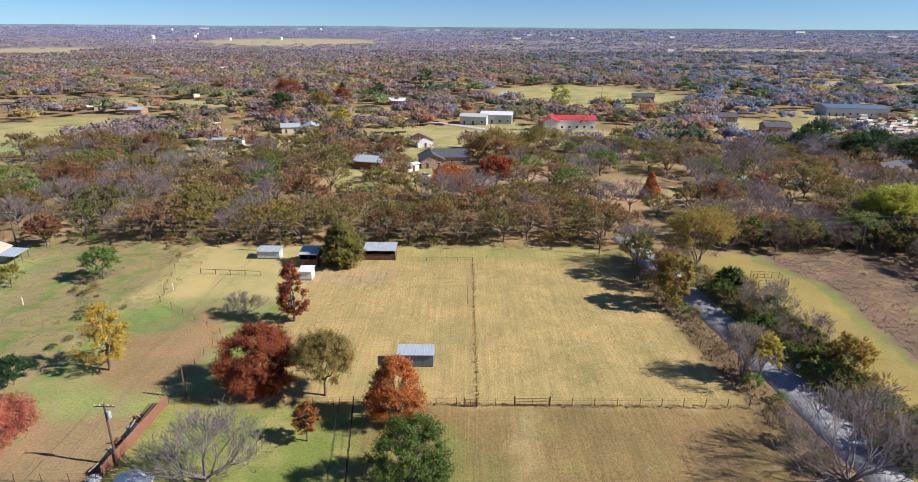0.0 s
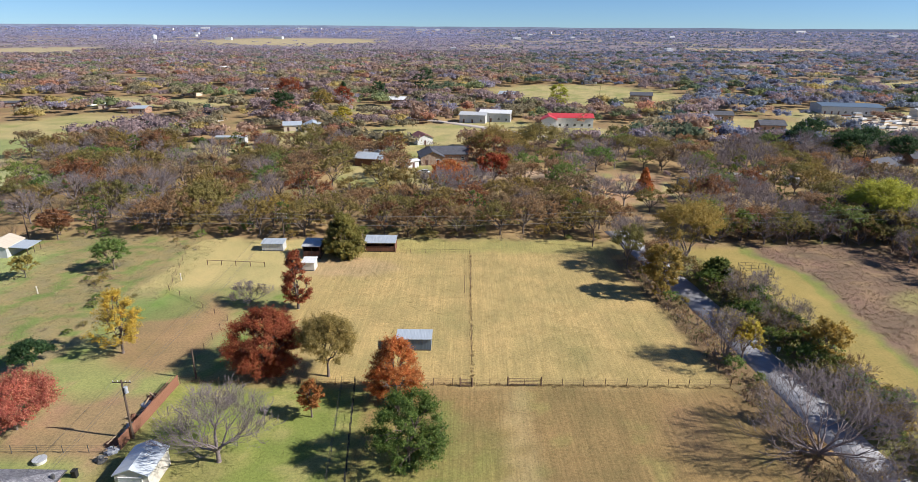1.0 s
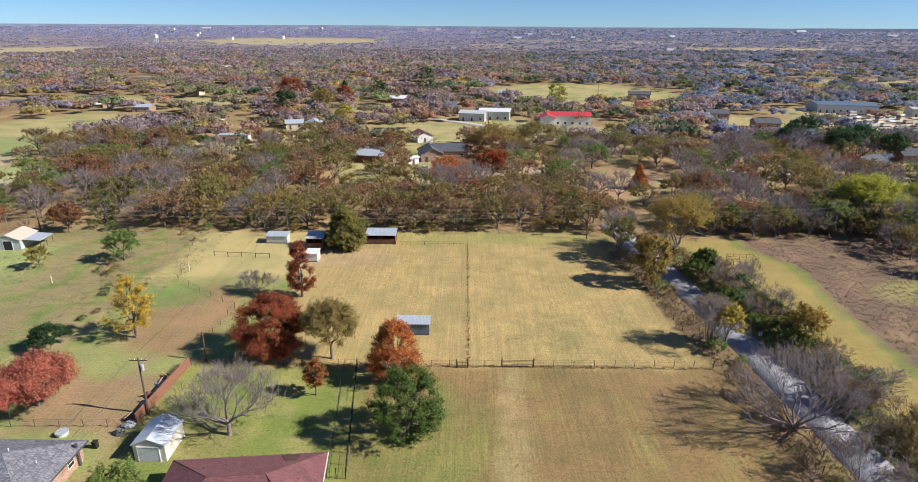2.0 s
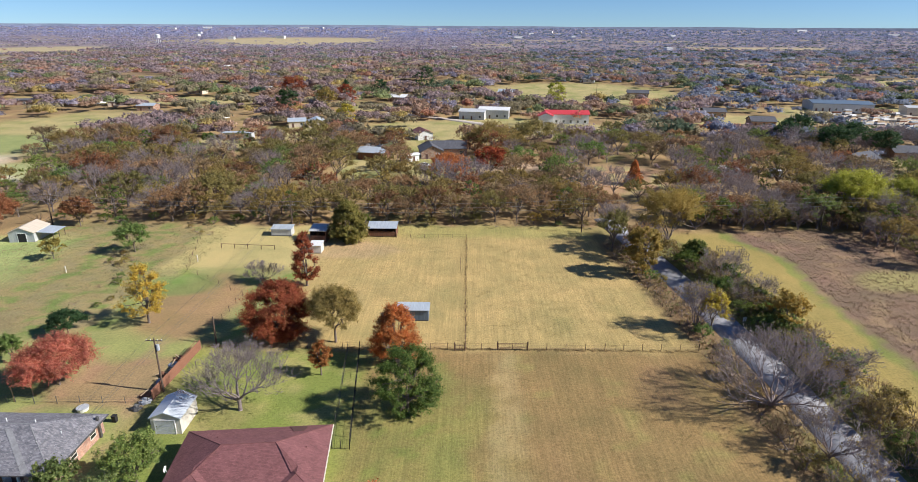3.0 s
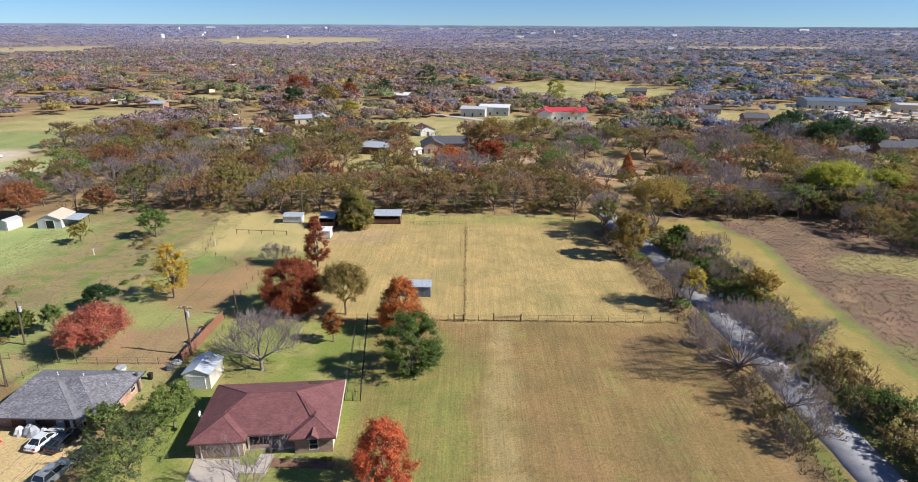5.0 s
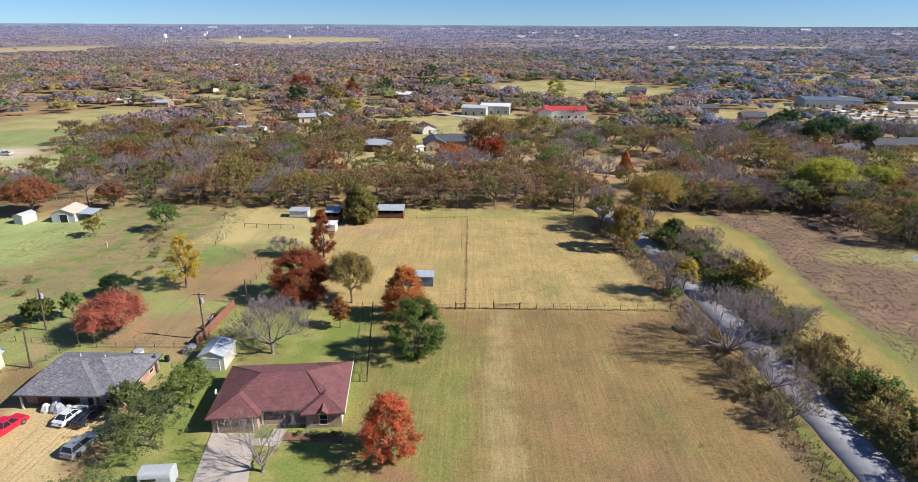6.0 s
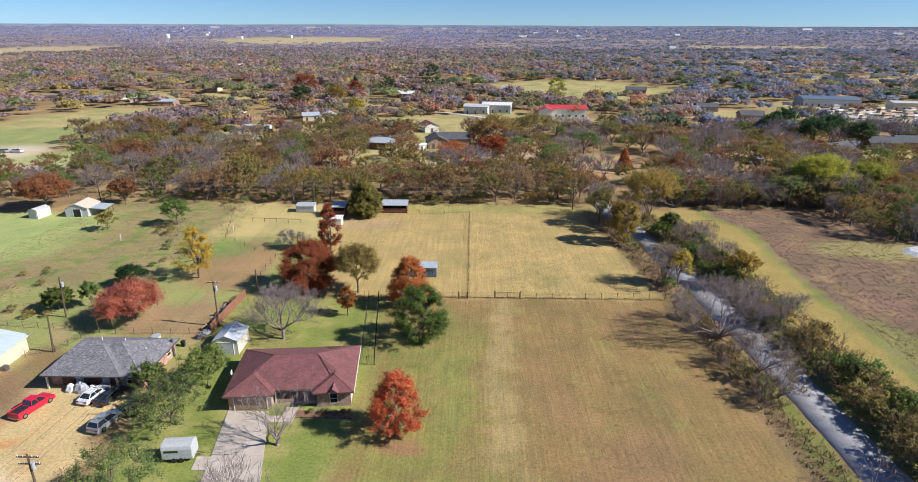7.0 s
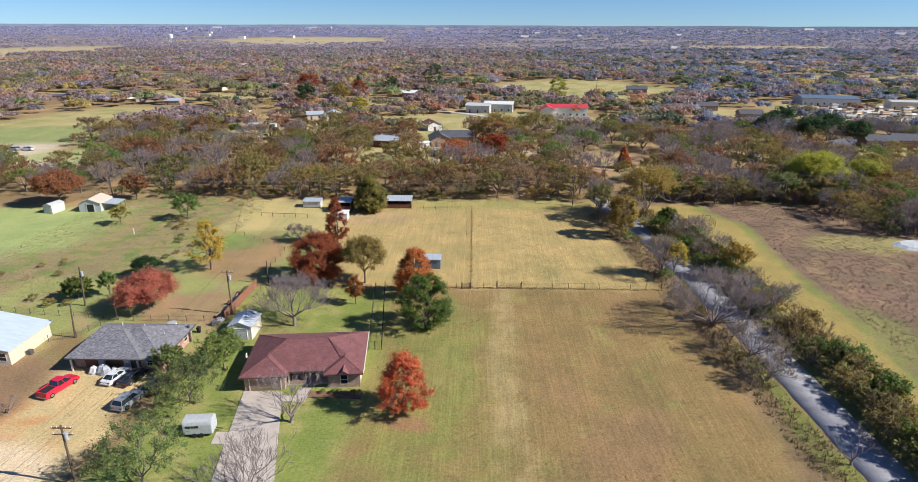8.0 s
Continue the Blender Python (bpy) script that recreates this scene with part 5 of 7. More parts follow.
def grey_house():
    h = thing("house", pose(0, 0, 0), "brick house with a grey shingled hip roof and porch", "house")
    X0, X1, Y0, Y1, Z = -62.6, -48.2, 40.2, 50.9, 2.5
    wall = Build().box(X0, X1 - 3.4, Y0 + 0.9, Y1, -0.1, Z - 0.08).box(X1 - 3.4, X1, Y0 + 0.3, Y1 - 0.01, -0.1, Z - 0.082)
    part("wall", wall, M_BRICK_PINK, h, "pinkish-brown brick wall")
    ex0, ex1, ey0, ey1, top, t = X0 - 0.5, X1 + 0.6, Y0 - 0.6, Y1 + 0.5, 4.9, 0.15
    mid = (ey0 + ey1) / 2 + 0.4
    roof = Build().add([(ex0, ey0, Z), (ex1, ey0, Z), (ex1, ey1, Z), (ex0, ey1, Z), (-60.3, mid, top), (-53.8, mid, top)] + [(x, y, Z - t) for x, y in ((ex0, ey0), (ex1, ey0), (ex1, ey1), (ex0, ey1))],
                       [(0, 1, 5, 4), (1, 2, 5), (2, 3, 4, 5), (3, 0, 4), (6, 7, 1, 0), (7, 8, 2, 1), (8, 9, 3, 2), (9, 6, 0, 3), (9, 8, 7, 6)])
    main = part("roof", roof, M_ROOF_GREY, h, "weathered grey shingled hip roof")
    ridge_caps(main, [((-60.3, mid, top), (-53.8, mid, top)), ((ex1, ey0, Z), (-53.8, mid, top))], M_RIDGE_GREY, 0.06)
    slope = (top - Z) / (mid - ey0)
    strip = [(x, y, Z + slope * (y - ey0) + dz) for dz in (0.05, 0.0) for x, y in ((-51.1, ey0 + 0.1), (-50.1, ey0 + 0.1), (-55.6, mid - 0.7), (-56.5, mid - 0.7))]
    part("pale_band", Build().add(strip, [(0, 1, 2, 3), (7, 6, 5, 4), (0, 4, 5, 1), (1, 5, 6, 2), (2, 6, 7, 3), (3, 7, 4, 0)]), M_RIDGE_GREY, main, "paler diagonal band on the front slope")
    for x in (X0 + 0.2, -51.8):
        part("porch_post", Build().box(x - 0.12, x + 0.12, Y0 - 0.35, Y0 - 0.11, 0, Z - 0.1), M_TRIM, h, "pale porch post")
    W = Y0 + 0.9
    for x0, x1 in ((-60.9, -58.9), (-57.6, -54.8), (-53.6, -51.8)):
        part("garage_door", Build().box(x0, x1, W - 0.08, W + 0.01, 0, 2.1), M_RUST, h, "dark red door panel")
    for x0, x1 in ((-58.85, -57.65), (-54.75, -53.65)):
        part("door_frame", Build().box(x0, x1, W - 0.06, W + 0.02, 0, 2.2), M_TIN_GREY, h, "pale grey pier between the doors")
    part("gutter", Build().box(ex0, ex1, ey0 - 0.1, ey0, Z - 0.16, Z).box(ex1, ex1 + 0.1, ey0, ey1, Z - 0.16, Z), M_STEEL, h, "dull grey gutter")
    window(h, -50.0, Y0 + 0.3, 0.8, 1.2, 1.3)
    window(h, X1, 44.5, 0.9, 1.1, 1.1, "side")
    window(h, X1, 48.5, 0.9, 1.1, 1.1, "side")
    for x, y, z in ((-57.5, 46.9, 4.7), (-53.6, 46.6, 4.7), (-51.6, 43.6, 3.8), (-50.2, 46.0, 3.5)):
        part("roof_vent", Build().bar((x, y, z - 0.4), (x, y, z + 0.3), 0.07, 8), M_WHITE, main, "white vent pipe")
    part("chimney", Build().box(X1 + 0.02, X1 + 0.3, 49.6, 49.95, 0, 3.2), M_STEEL, h, "dark metal flue")


M_WHITETIN = ribbed("white_sheet_roof", (0.42, 0.5, 0.53), (0.52, 0.6, 0.63), 0.4, 1, 0.5, 0.0)


def white_house():
    h = thing("house", pose(0, 0, 0), "cream house with a white sheet-metal roof", "house")
    part("wall", gable_body(-91.2, -73.3, 41.3, 51.0, 2.6, 1.9, "y"), M_CREAM, h, "cream siding wall")
    part("roof", gable(-91.2, -73.3, 41.3, 51.0, 2.62, 1.9, 0.45, "y"), M_WHITETIN, h, "white ribbed metal roof")
    window(h, -74.6, 41.3, 0.8, 1.4, 1.3, "front", M_WHITE)
    for y in (44.8,):
        part("air_conditioner", Build().box(-73.1, -72.3, y - 0.4, y + 0.4, 0, 0.8), M_STEEL, h, "dark outdoor air conditioner", soft=0.05)
    part("roof_vent", Build().bar((-76, 42, 3.4), (-76, 42, 4.8), 0.07, 8), M_STEEL, h, "dark vent pipe")
    part("roof_vent", Build().box(-77.6, -77.0, 40.4, 41.0, 3.0, 3.8), M_STEEL, h, "dark turbine vent")


def metal_shed():
    h = thing("shed", pose(0, 0, 0), "pale metal garden shed with a roll-up door", "shed")
    part("wall", gable_body(-41.6, -37.6, 50.6, 55.6, 2.4, 0.95), M_TIN_WALL, h, "cream sheet wall")
    part("roof", gable(-41.6, -37.6, 50.6, 55.6, 2.42, 0.95, 0.18), M_TIN, h, "weathered white ribbed metal roof")
    d = Build()
    for k in range(7):
        d.box(-41.0, -38.4, 50.5, 50.59, 0.02 + 0.3 * k, 0.3 + 0.3 * k)
    part("door", d, M_GARAGE_WHITE, h, "pale blue-white roll-up door")
    part("door_frame", Build().box(-41.12, -41.0, 50.48, 50.62, 0, 2.2).box(-38.4, -38.28, 50.48, 50.62, 0, 2.2).box(-41.12, -38.28, 50.48, 50.62, 2.13, 2.24), M_WHITE, h, "white frame")


def shelter(x0, x1, y0, y1, front, back, wall_mat, roof_mat, label, opened=False, group=""):
    """A lean-to with a single-slope roof."""
    h = thing("livestock_shed", pose(0, 0, 0), label, "shed", group)
    t = 0.1
    for x in (x0, x1 - t):
        part("wall", Build().prism([(y0, -0.1), (y1, -0.1), (y1, back), (y0, front)], x, x + t, "x"), wall_mat, h)
    part("wall", Build().box(x0 + t, x1 - t, y1 - t, y1, -0.1, back - 0.02), wall_mat, h)
    if opened:
        for x in (x0 + t, (x0 + x1) / 2, x1 - t):
            part("post", Build().bar((x, y0 + 0.1, -0.1), (x, y0 + 0.1, front), 0.08, 4), M_WOOD, h)
        part("rail", Build().box(x0 + t, x1 - t, y0 + 0.06, y0 + 0.12, 0.2, front * 0.62), M_RUST, h, "rust-brown board front")
    else:
        part("wall", Build().box(x0 + t, x1 - t, y0, y0 + t, -0.1, front - 0.02), wall_mat, h)
        part("skirt", Build().box(x0 + 0.15, x1 - 0.15, y0 - 0.05, y0 - 0.01, 0.0, 0.22), M_STEEL, h, "darker bottom skirt")
    part("roof", Build().prism([(y0 - 0.25, front - 0.02), (y1 + 0.2, back + (back - front) * 0.05), (y1 + 0.2, back + 0.1), (y0 - 0.25, front + 0.08)], x0 - 0.2, x1 + 0.2, "x"), roof_mat, h, "sheet-metal roof")
    return h


def barn():
    h = thing("barn", pose(-110.4, 124.0, 0, 0, 0, 4), "pale grey metal barn with an open doorway and lean-to", "barn")
    part("wall", gable_body(-3.9, 2.3, 0, 7.0, 2.4, 1.35), M_TIN_GREY, h, "pale ribbed wall")
    part("roof", gable(-3.9, 2.3, 0, 7.0, 2.42, 1.35, 0.25), M_TIN_CREAM, h, "cream-beige metal roof")
    # near-black panel on the solid wall stands in for the shaded inside
    part("doorway", Build().box(-1.6, 0.4, -0.06, 0.03, 0, 2.3), M_DARK, h, "dark panel in place of the shaded doorway")
    part("door_frame", Build().box(-1.72, -1.6, -0.09, 0.04, 0, 2.42).box(0.4, 0.52, -0.09, 0.04, 0, 2.42).box(-1.72, 0.52, -0.09, 0.04, 2.3, 2.42), M_WHITE, h)
    part("lean_to", Build().prism([(2.5, 2.35), (6.6, 2.0), (6.6, 2.08), (2.5, 2.43)], 0.8, 6.4, "y"), M_TIN_X, h, "blue-grey lean-to roof")
    for y in (1.1, 3.6, 6.1):
        part("post", Build().bar((6.3, y, -0.1), (6.3, y, 2.02), 0.08, 4), M_WOOD, h)
    s = thing("shed", pose(-122.4, 122.0, 0, 0, 0, -12), "small cream portable shed with double doors", "shed")
    part("wall", gable_body(-1.5, 1.5, 0, 4.4, 2.3, 0.5), M_TRIM, s)
    part("roof", gable(-1.5, 1.5, 0, 4.4, 2.32, 0.5, 0.1), M_TIN_GREY, s)
    for x in (-0.62, 0.62):
        part("door", Build().box(x - 0.58, x + 0.58, -0.06, 0.02, 0.05, 2.1), M_GARAGE_WHITE, s, "grey-white door leaf")


red_house()
grey_house()
white_house()
metal_shed()
barn()
shelter(-12.3, -6.6, 84.0, 86.4, 2.2, 2.55, M_TIN_BLUE, M_TIN_X, "blue-grey metal livestock shelter in the hay field")
shelter(-25.2, -17.9, 130.6, 134.6, 2.4, 2.9, M_RUST, M_TIN_X, "rust-brown open-front livestock shed with pale roof", True)
shelter(-50.4, -45.2, 130.6, 133.4, 1.9, 2.2, M_TIN_GREY, M_TIN_X, "small grey-white metal shed in the paddock")
shelter(-39.0, -35.0, 125.6, 130.0, 3.2, 3.6, M_RUST, M_TIN_GREY, "tall dark wooden shed under the juniper", True)
shelter(-37.3, -34.6, 118.3, 121.2, 2.0, 2.2, M_TIN_WALL, M_WHITE, "small white feed shed in a paddock")


def far_house(x, y, lx, ly, z, up, wall_mat, roof_mat, label, turn=0.0, axis="x", doors=1):
    h = thing("house", pose(x, y, 0, 0, 0, turn), label, "house")
    part("wall", gable_body(-lx / 2, lx / 2, -ly / 2, ly / 2, z, up, axis), wall_mat, h)
    part("roof", gable(-lx / 2, lx / 2, -ly / 2, ly / 2, z + 0.02, up, 0.5, axis, 0.18), roof_mat, h)
    n = max(1, int(lx // 4))
    for k in range(n):
        wx = -lx / 2 + lx * (k + 0.5) / n
        if k < doors:
            part("door", Build().box(wx - 0.5, wx + 0.5, -ly / 2 - 0.06, -ly / 2 + 0.02, 0, 2.1), M_TRIM_DARK, h)
        else:
            window(h, wx, -ly / 2, 1.0, 1.2, 1.2, "front", M_WHITE)
    return h


far_house(-110, 272, 13.5, 4.2, 2.9, 0.35, M_TIN_GREY, M_TIN_X, "long pale grey mobile home")
far_house(-21.5, 276, 7.5, 10.0, 3.0, 1.8, M_WHITE, M_ROOF_RED, "small white cottage with a brown roof", 22, "y")
far_house(-38, 229, 11, 9, 3.0, 1.6, M_RUST, M_TIN_X, "dark barn with a pale metal roof", -14)
far_house(-37, 243, 12, 5, 2.6, 0.4, M_TIN_GREY, M_TIN_GREY, "low grey storage building")
far_house(-15, 234, 9, 12, 3.0, 2.4, M_BRICK, M_ROOF_DARK, "dark-roofed house among oaks", 10, "y")
far_house(-7, 238, 14, 9, 3.2, 2.6, M_BRICK, M_ROOF_DARK, "dark hip-roofed house among oaks", 4)
far_house(-22, 224, 5, 3, 2.6, 0.4, M_WHITE, M_WHITE, "small white metal carport", 40)
far_house(4, 345, 15, 11, 4.4, 1.2, M_TIN_GREY, M_TIN_GREY, "grey metal workshop with wide doors", -12, "x", 2)
far_house(17, 352, 18, 16, 4.9, 1.0, M_TIN_GREY, M_WHITE, "large white-roofed metal barn", -8, "x", 2)
far_house(57, 330, 24, 11, 5.4, 1.7, M_WHITE, M_ROOF_REDTIN, "white two-storey building with a bright red metal roof", -3, "x", 1)
far_house(44, 322, 8, 8, 5.2, 1.8, M_WHITE, M_ROOF_REDTIN, "white wing with a bright red metal roof", -3, "y")
far_house(-92, 310, 9, 8, 3.0, 1.5, M_CREAM, M_TIN_X, "cream house with a pale metal roof", 15, "x")
far_house(-81, 309, 9, 10, 3.0, 1.9, M_CREAM, M_TIN_X, "cream house with a white gable", 15, "y")
far_house(250, 398, 36, 24, 5.0, 1.2, M_TIN_GREY, M_TIN_BLUE, "large warehouse with a blue-grey metal roof", -12, "x", 3)
far_house(288, 374, 18, 12, 5.0, 0.8, M_CREAM, M_TIN_GREY, "pale storage building beside a warehouse", -12, "x", 3)
far_house(153, 362, 13, 9, 3.0, 2.0, M_BRICK, M_ROOF_DARK, "grey-roofed brick house among trees", -6)
far_house(138, 352, 12, 8, 3.0, 1.6, M_CREAM, M_ROOF_GREY, "pale house with a grey roof", -6)
far_house(165, 324, 13, 10, 3.0, 2.2, M_BRICK_PINK, M_ROOF_DARK, "dark-roofed brick house among trees", -6)
far_house(157, 222, 13, 9, 3.0, 2.4, M_BRICK, M_ROOF_DARK, "steep dark-roofed house among evergreens", 30)
far_house(186, 238, 13, 10, 3.0, 2.2, M_BRICK, M_ROOF_DARK, "dark-roofed brick house among trees", -5)
far_house(200, 240, 13, 10, 3.0, 2.4, M_BRICK, M_ROOF_DARK, "dark-roofed brick house with a wide roof", -5)
far_house(78, 198, 9, 5, 2.4, 0.8, M_TIN_BLUE, M_ROOF_DARK, "dark blue-grey trailer among scrub", 8)
far_house(100, 205, 12, 5, 2.4, 0.6, M_TIN_GREY, M_TIN_GREY, "pale mobile home among bare trees", -6)
far_house(115, 203, 4, 3, 2.2, 0.5, M_WHITE, M_WHITE, "small white shed among trees")
rng_h = np.random.RandomState(77)
for k, (x, y) in enumerate(((-150, 340), (-205, 372), (-235, 392), (-262, 405), (-300, 395), (-215, 470), (-165, 500), (-140, 520), (-40, 400), (-25, 420), (-50, 430),
                            (28, 395), (0, 430), (32, 470), (45, 640), (120, 600), (135, 470), (210, 520), (330, 560), (400, 560), (440, 640), (-420, 700), (-300, 760),
                            (-90, 700), (20, 820), (200, 800), (300, 740), (360, 700), (480, 760), (520, 700), (560, 820), (-560, 980))):
    dark = k % 3 == 0
    far_house(x, y, rng_h.uniform(10, 17), rng_h.uniform(7, 10), 3.0, rng_h.uniform(0.8, 2.2), (M_WHITE, M_BRICK, M_CREAM)[k % 3], (M_ROOF_DARK, M_TIN_X, M_WHITE, M_ROOF_GREY)[k % 4],
              ("distant dark-roofed house among trees" if dark else "distant pale-roofed house among trees"), rng_h.uniform(-30, 30))
for k in range(26):
    y = rng_h.uniform(1300, 4200)
    x = rng_h.uniform(-0.8, 0.8) * y
    s = thing("warehouse", pose(x, y, float(rise(np.array(x), np.array(y))), 0, 0, rng_h.uniform(-20, 20)), "distant white flat-roofed warehouse at the skyline", "warehouse", "distant warehouses")
    lx, lz = rng_h.uniform(14, 60) * y / 3000, 5 + y / 700
    part("wall", Build().box(-lx / 2, lx / 2, -8, 8, 0, lz), M_WHITE, s)
    part("roof", Build().box(-lx / 2 - 0.5, lx / 2 + 0.5, -8.5, 8.5, lz, lz + 0.7), M_WHITE, s)
tw = thing("water_tower", pose(-805, 1610, float(rise(np.array(-805), np.array(1610)))), "white water tower above the woods", "water tower")
part("tank", Build().bar((0, 0, 14), (0, 0, 22), 6, 14), M_WHITE, tw)
part("roof", Build().bar((0, 0, 22), (0, 0, 24), 6, 14, 0.8), M_WHITE, tw)
for k in range(6):
    part("leg", Build().bar((5.4 * math.cos(k * 1.047), 5.4 * math.sin(k * 1.047), 0), (5 * math.cos(k * 1.047), 5 * math.sin(k * 1.047), 14), 0.4, 6), M_WHITE, tw)
for k in range(34):
    s = thing("lumber_stack", pose(226 + (k % 9) * 7.2 + 2 * (k % 2), 326 + (k // 9) * 13 + 4 * (k % 3), 0, 0, 0, 10 * (k % 4)), "stacked pale building material in a storage yard", "material stack", "storage yard stacks")
    for j in range(2 + k % 3):
        part("layer", Build().box(-2.8 + 0.2 * j, 2.6 - 0.1 * j, -1.2, 1.2, 0.02 + 0.82 * j, 0.8 + 0.82 * j), (M_PALEWOOD, M_TIN_GREY, M_RUST, M_TIN_CREAM, M_PALEWOOD, M_STEEL, M_WHITE)[(k * 5 + j) % 7], s, soft=0.06)

# ---------------------------------------------------------------- paving
drv = Build()
for k in range(7):
    y0, y1 = 35.2 - 4.6 * (k + 1) + 0.03, 35.2 - 4.6 * k
    a0, a1 = -33.4 + (35.2 - y1) * 0.155, -33.4 + (35.2 - y0) * 0.155
    b0, b1 = -27.6 + (35.2 - y1) * 0.25, -27.6 + (35.2 - y0) * 0.25
    drv.add([(a1, y0, 0.10), (b1, y0, 0.10), (b0, y1, 0.10), (a0, y1, 0.10), (a1, y0, -0.1), (b1, y0, -0.1), (b0, y1, -0.1), (a0, y1, -0.1)],
            [(0, 1, 2, 3), (4, 7, 6, 5), (0, 4, 5, 1), (1, 5, 6, 2), (2, 6, 7, 3), (3, 7, 4, 0)])
tagged(part("driveway", drv, M_CONCRETE), "pale concrete drive with joints", "driveway", kind="structure")
pad = Build().add([(-33.4, 23.2, 0.09), (-28.9, 23.2, 0.09), (-29.2, 25.6, 0.09), (-33.6, 25.6, 0.09), (-33.4, 23.2, -0.1), (-28.9, 23.2, -0.1), (-29.2, 25.6, -0.1), (-33.6, 25.6, -0.1)],
                  [(0, 1, 2, 3), (4, 7, 6, 5), (0, 4, 5, 1), (1, 5, 6, 2), (2, 6, 7, 3), (3, 7, 4, 0)])
tagged(part("pavement", pad, M_CONCRETE), "pale concrete strip beside the drive", "pavement", kind="structure")
path = Build()
for k in range(4):
    path.box(-25.4 + 0.0 * k, -23.6, 36.3 - 0.9 * (k + 1) + 0.03, 36.3 - 0.9 * k, -0.1, 0.11)
path.box(-27.6, -25.43, 32.8, 34.2, -0.1, 0.11)
tagged(part("path", path, M_CONCRETE), "pale concrete front walk", "path", kind="structure")
bed = Build().box(-23.5, -15.6, 33.9, 35.5, -0.1, 0.12)
M_MULCH = surface("brown_mulch", (0.16, 0.08, 0.05), (0.28, 0.16, 0.1), 1.2, 9.0, 0.95, relief=0.06)
tagged(part("flower_bed", bed, M_MULCH), "bare mulched bed along the house front", "flower bed", kind="structure")
gr = Build()
n = 22
gr.add([(112.5, 102.4, 0.75)] + [(112.5 + (6.5 - 2.0 * q) * math.cos(2 * math.pi * k / n) * (1 + 0.06 * math.sin(3 * k)), 102.4 + (4.6 - 1.3 * q) * math.sin(2 * math.pi * k / n), (-0.1, 0.6)[q]) for q in (0, 1) for k in range(n)],
       [(1 + k, 1 + (k + 1) % n, 1 + n + (k + 1) % n, 1 + n + k) for k in range(n)] + [(0, 1 + n + k, 1 + n + (k + 1) % n) for k in range(n)])
tagged(part("gravel_heap", gr, M_GRAVEL), "low heap of pale blue-grey gravel", "gravel", kind="stuff")

# ---------------------------------------------------------------- vehicles


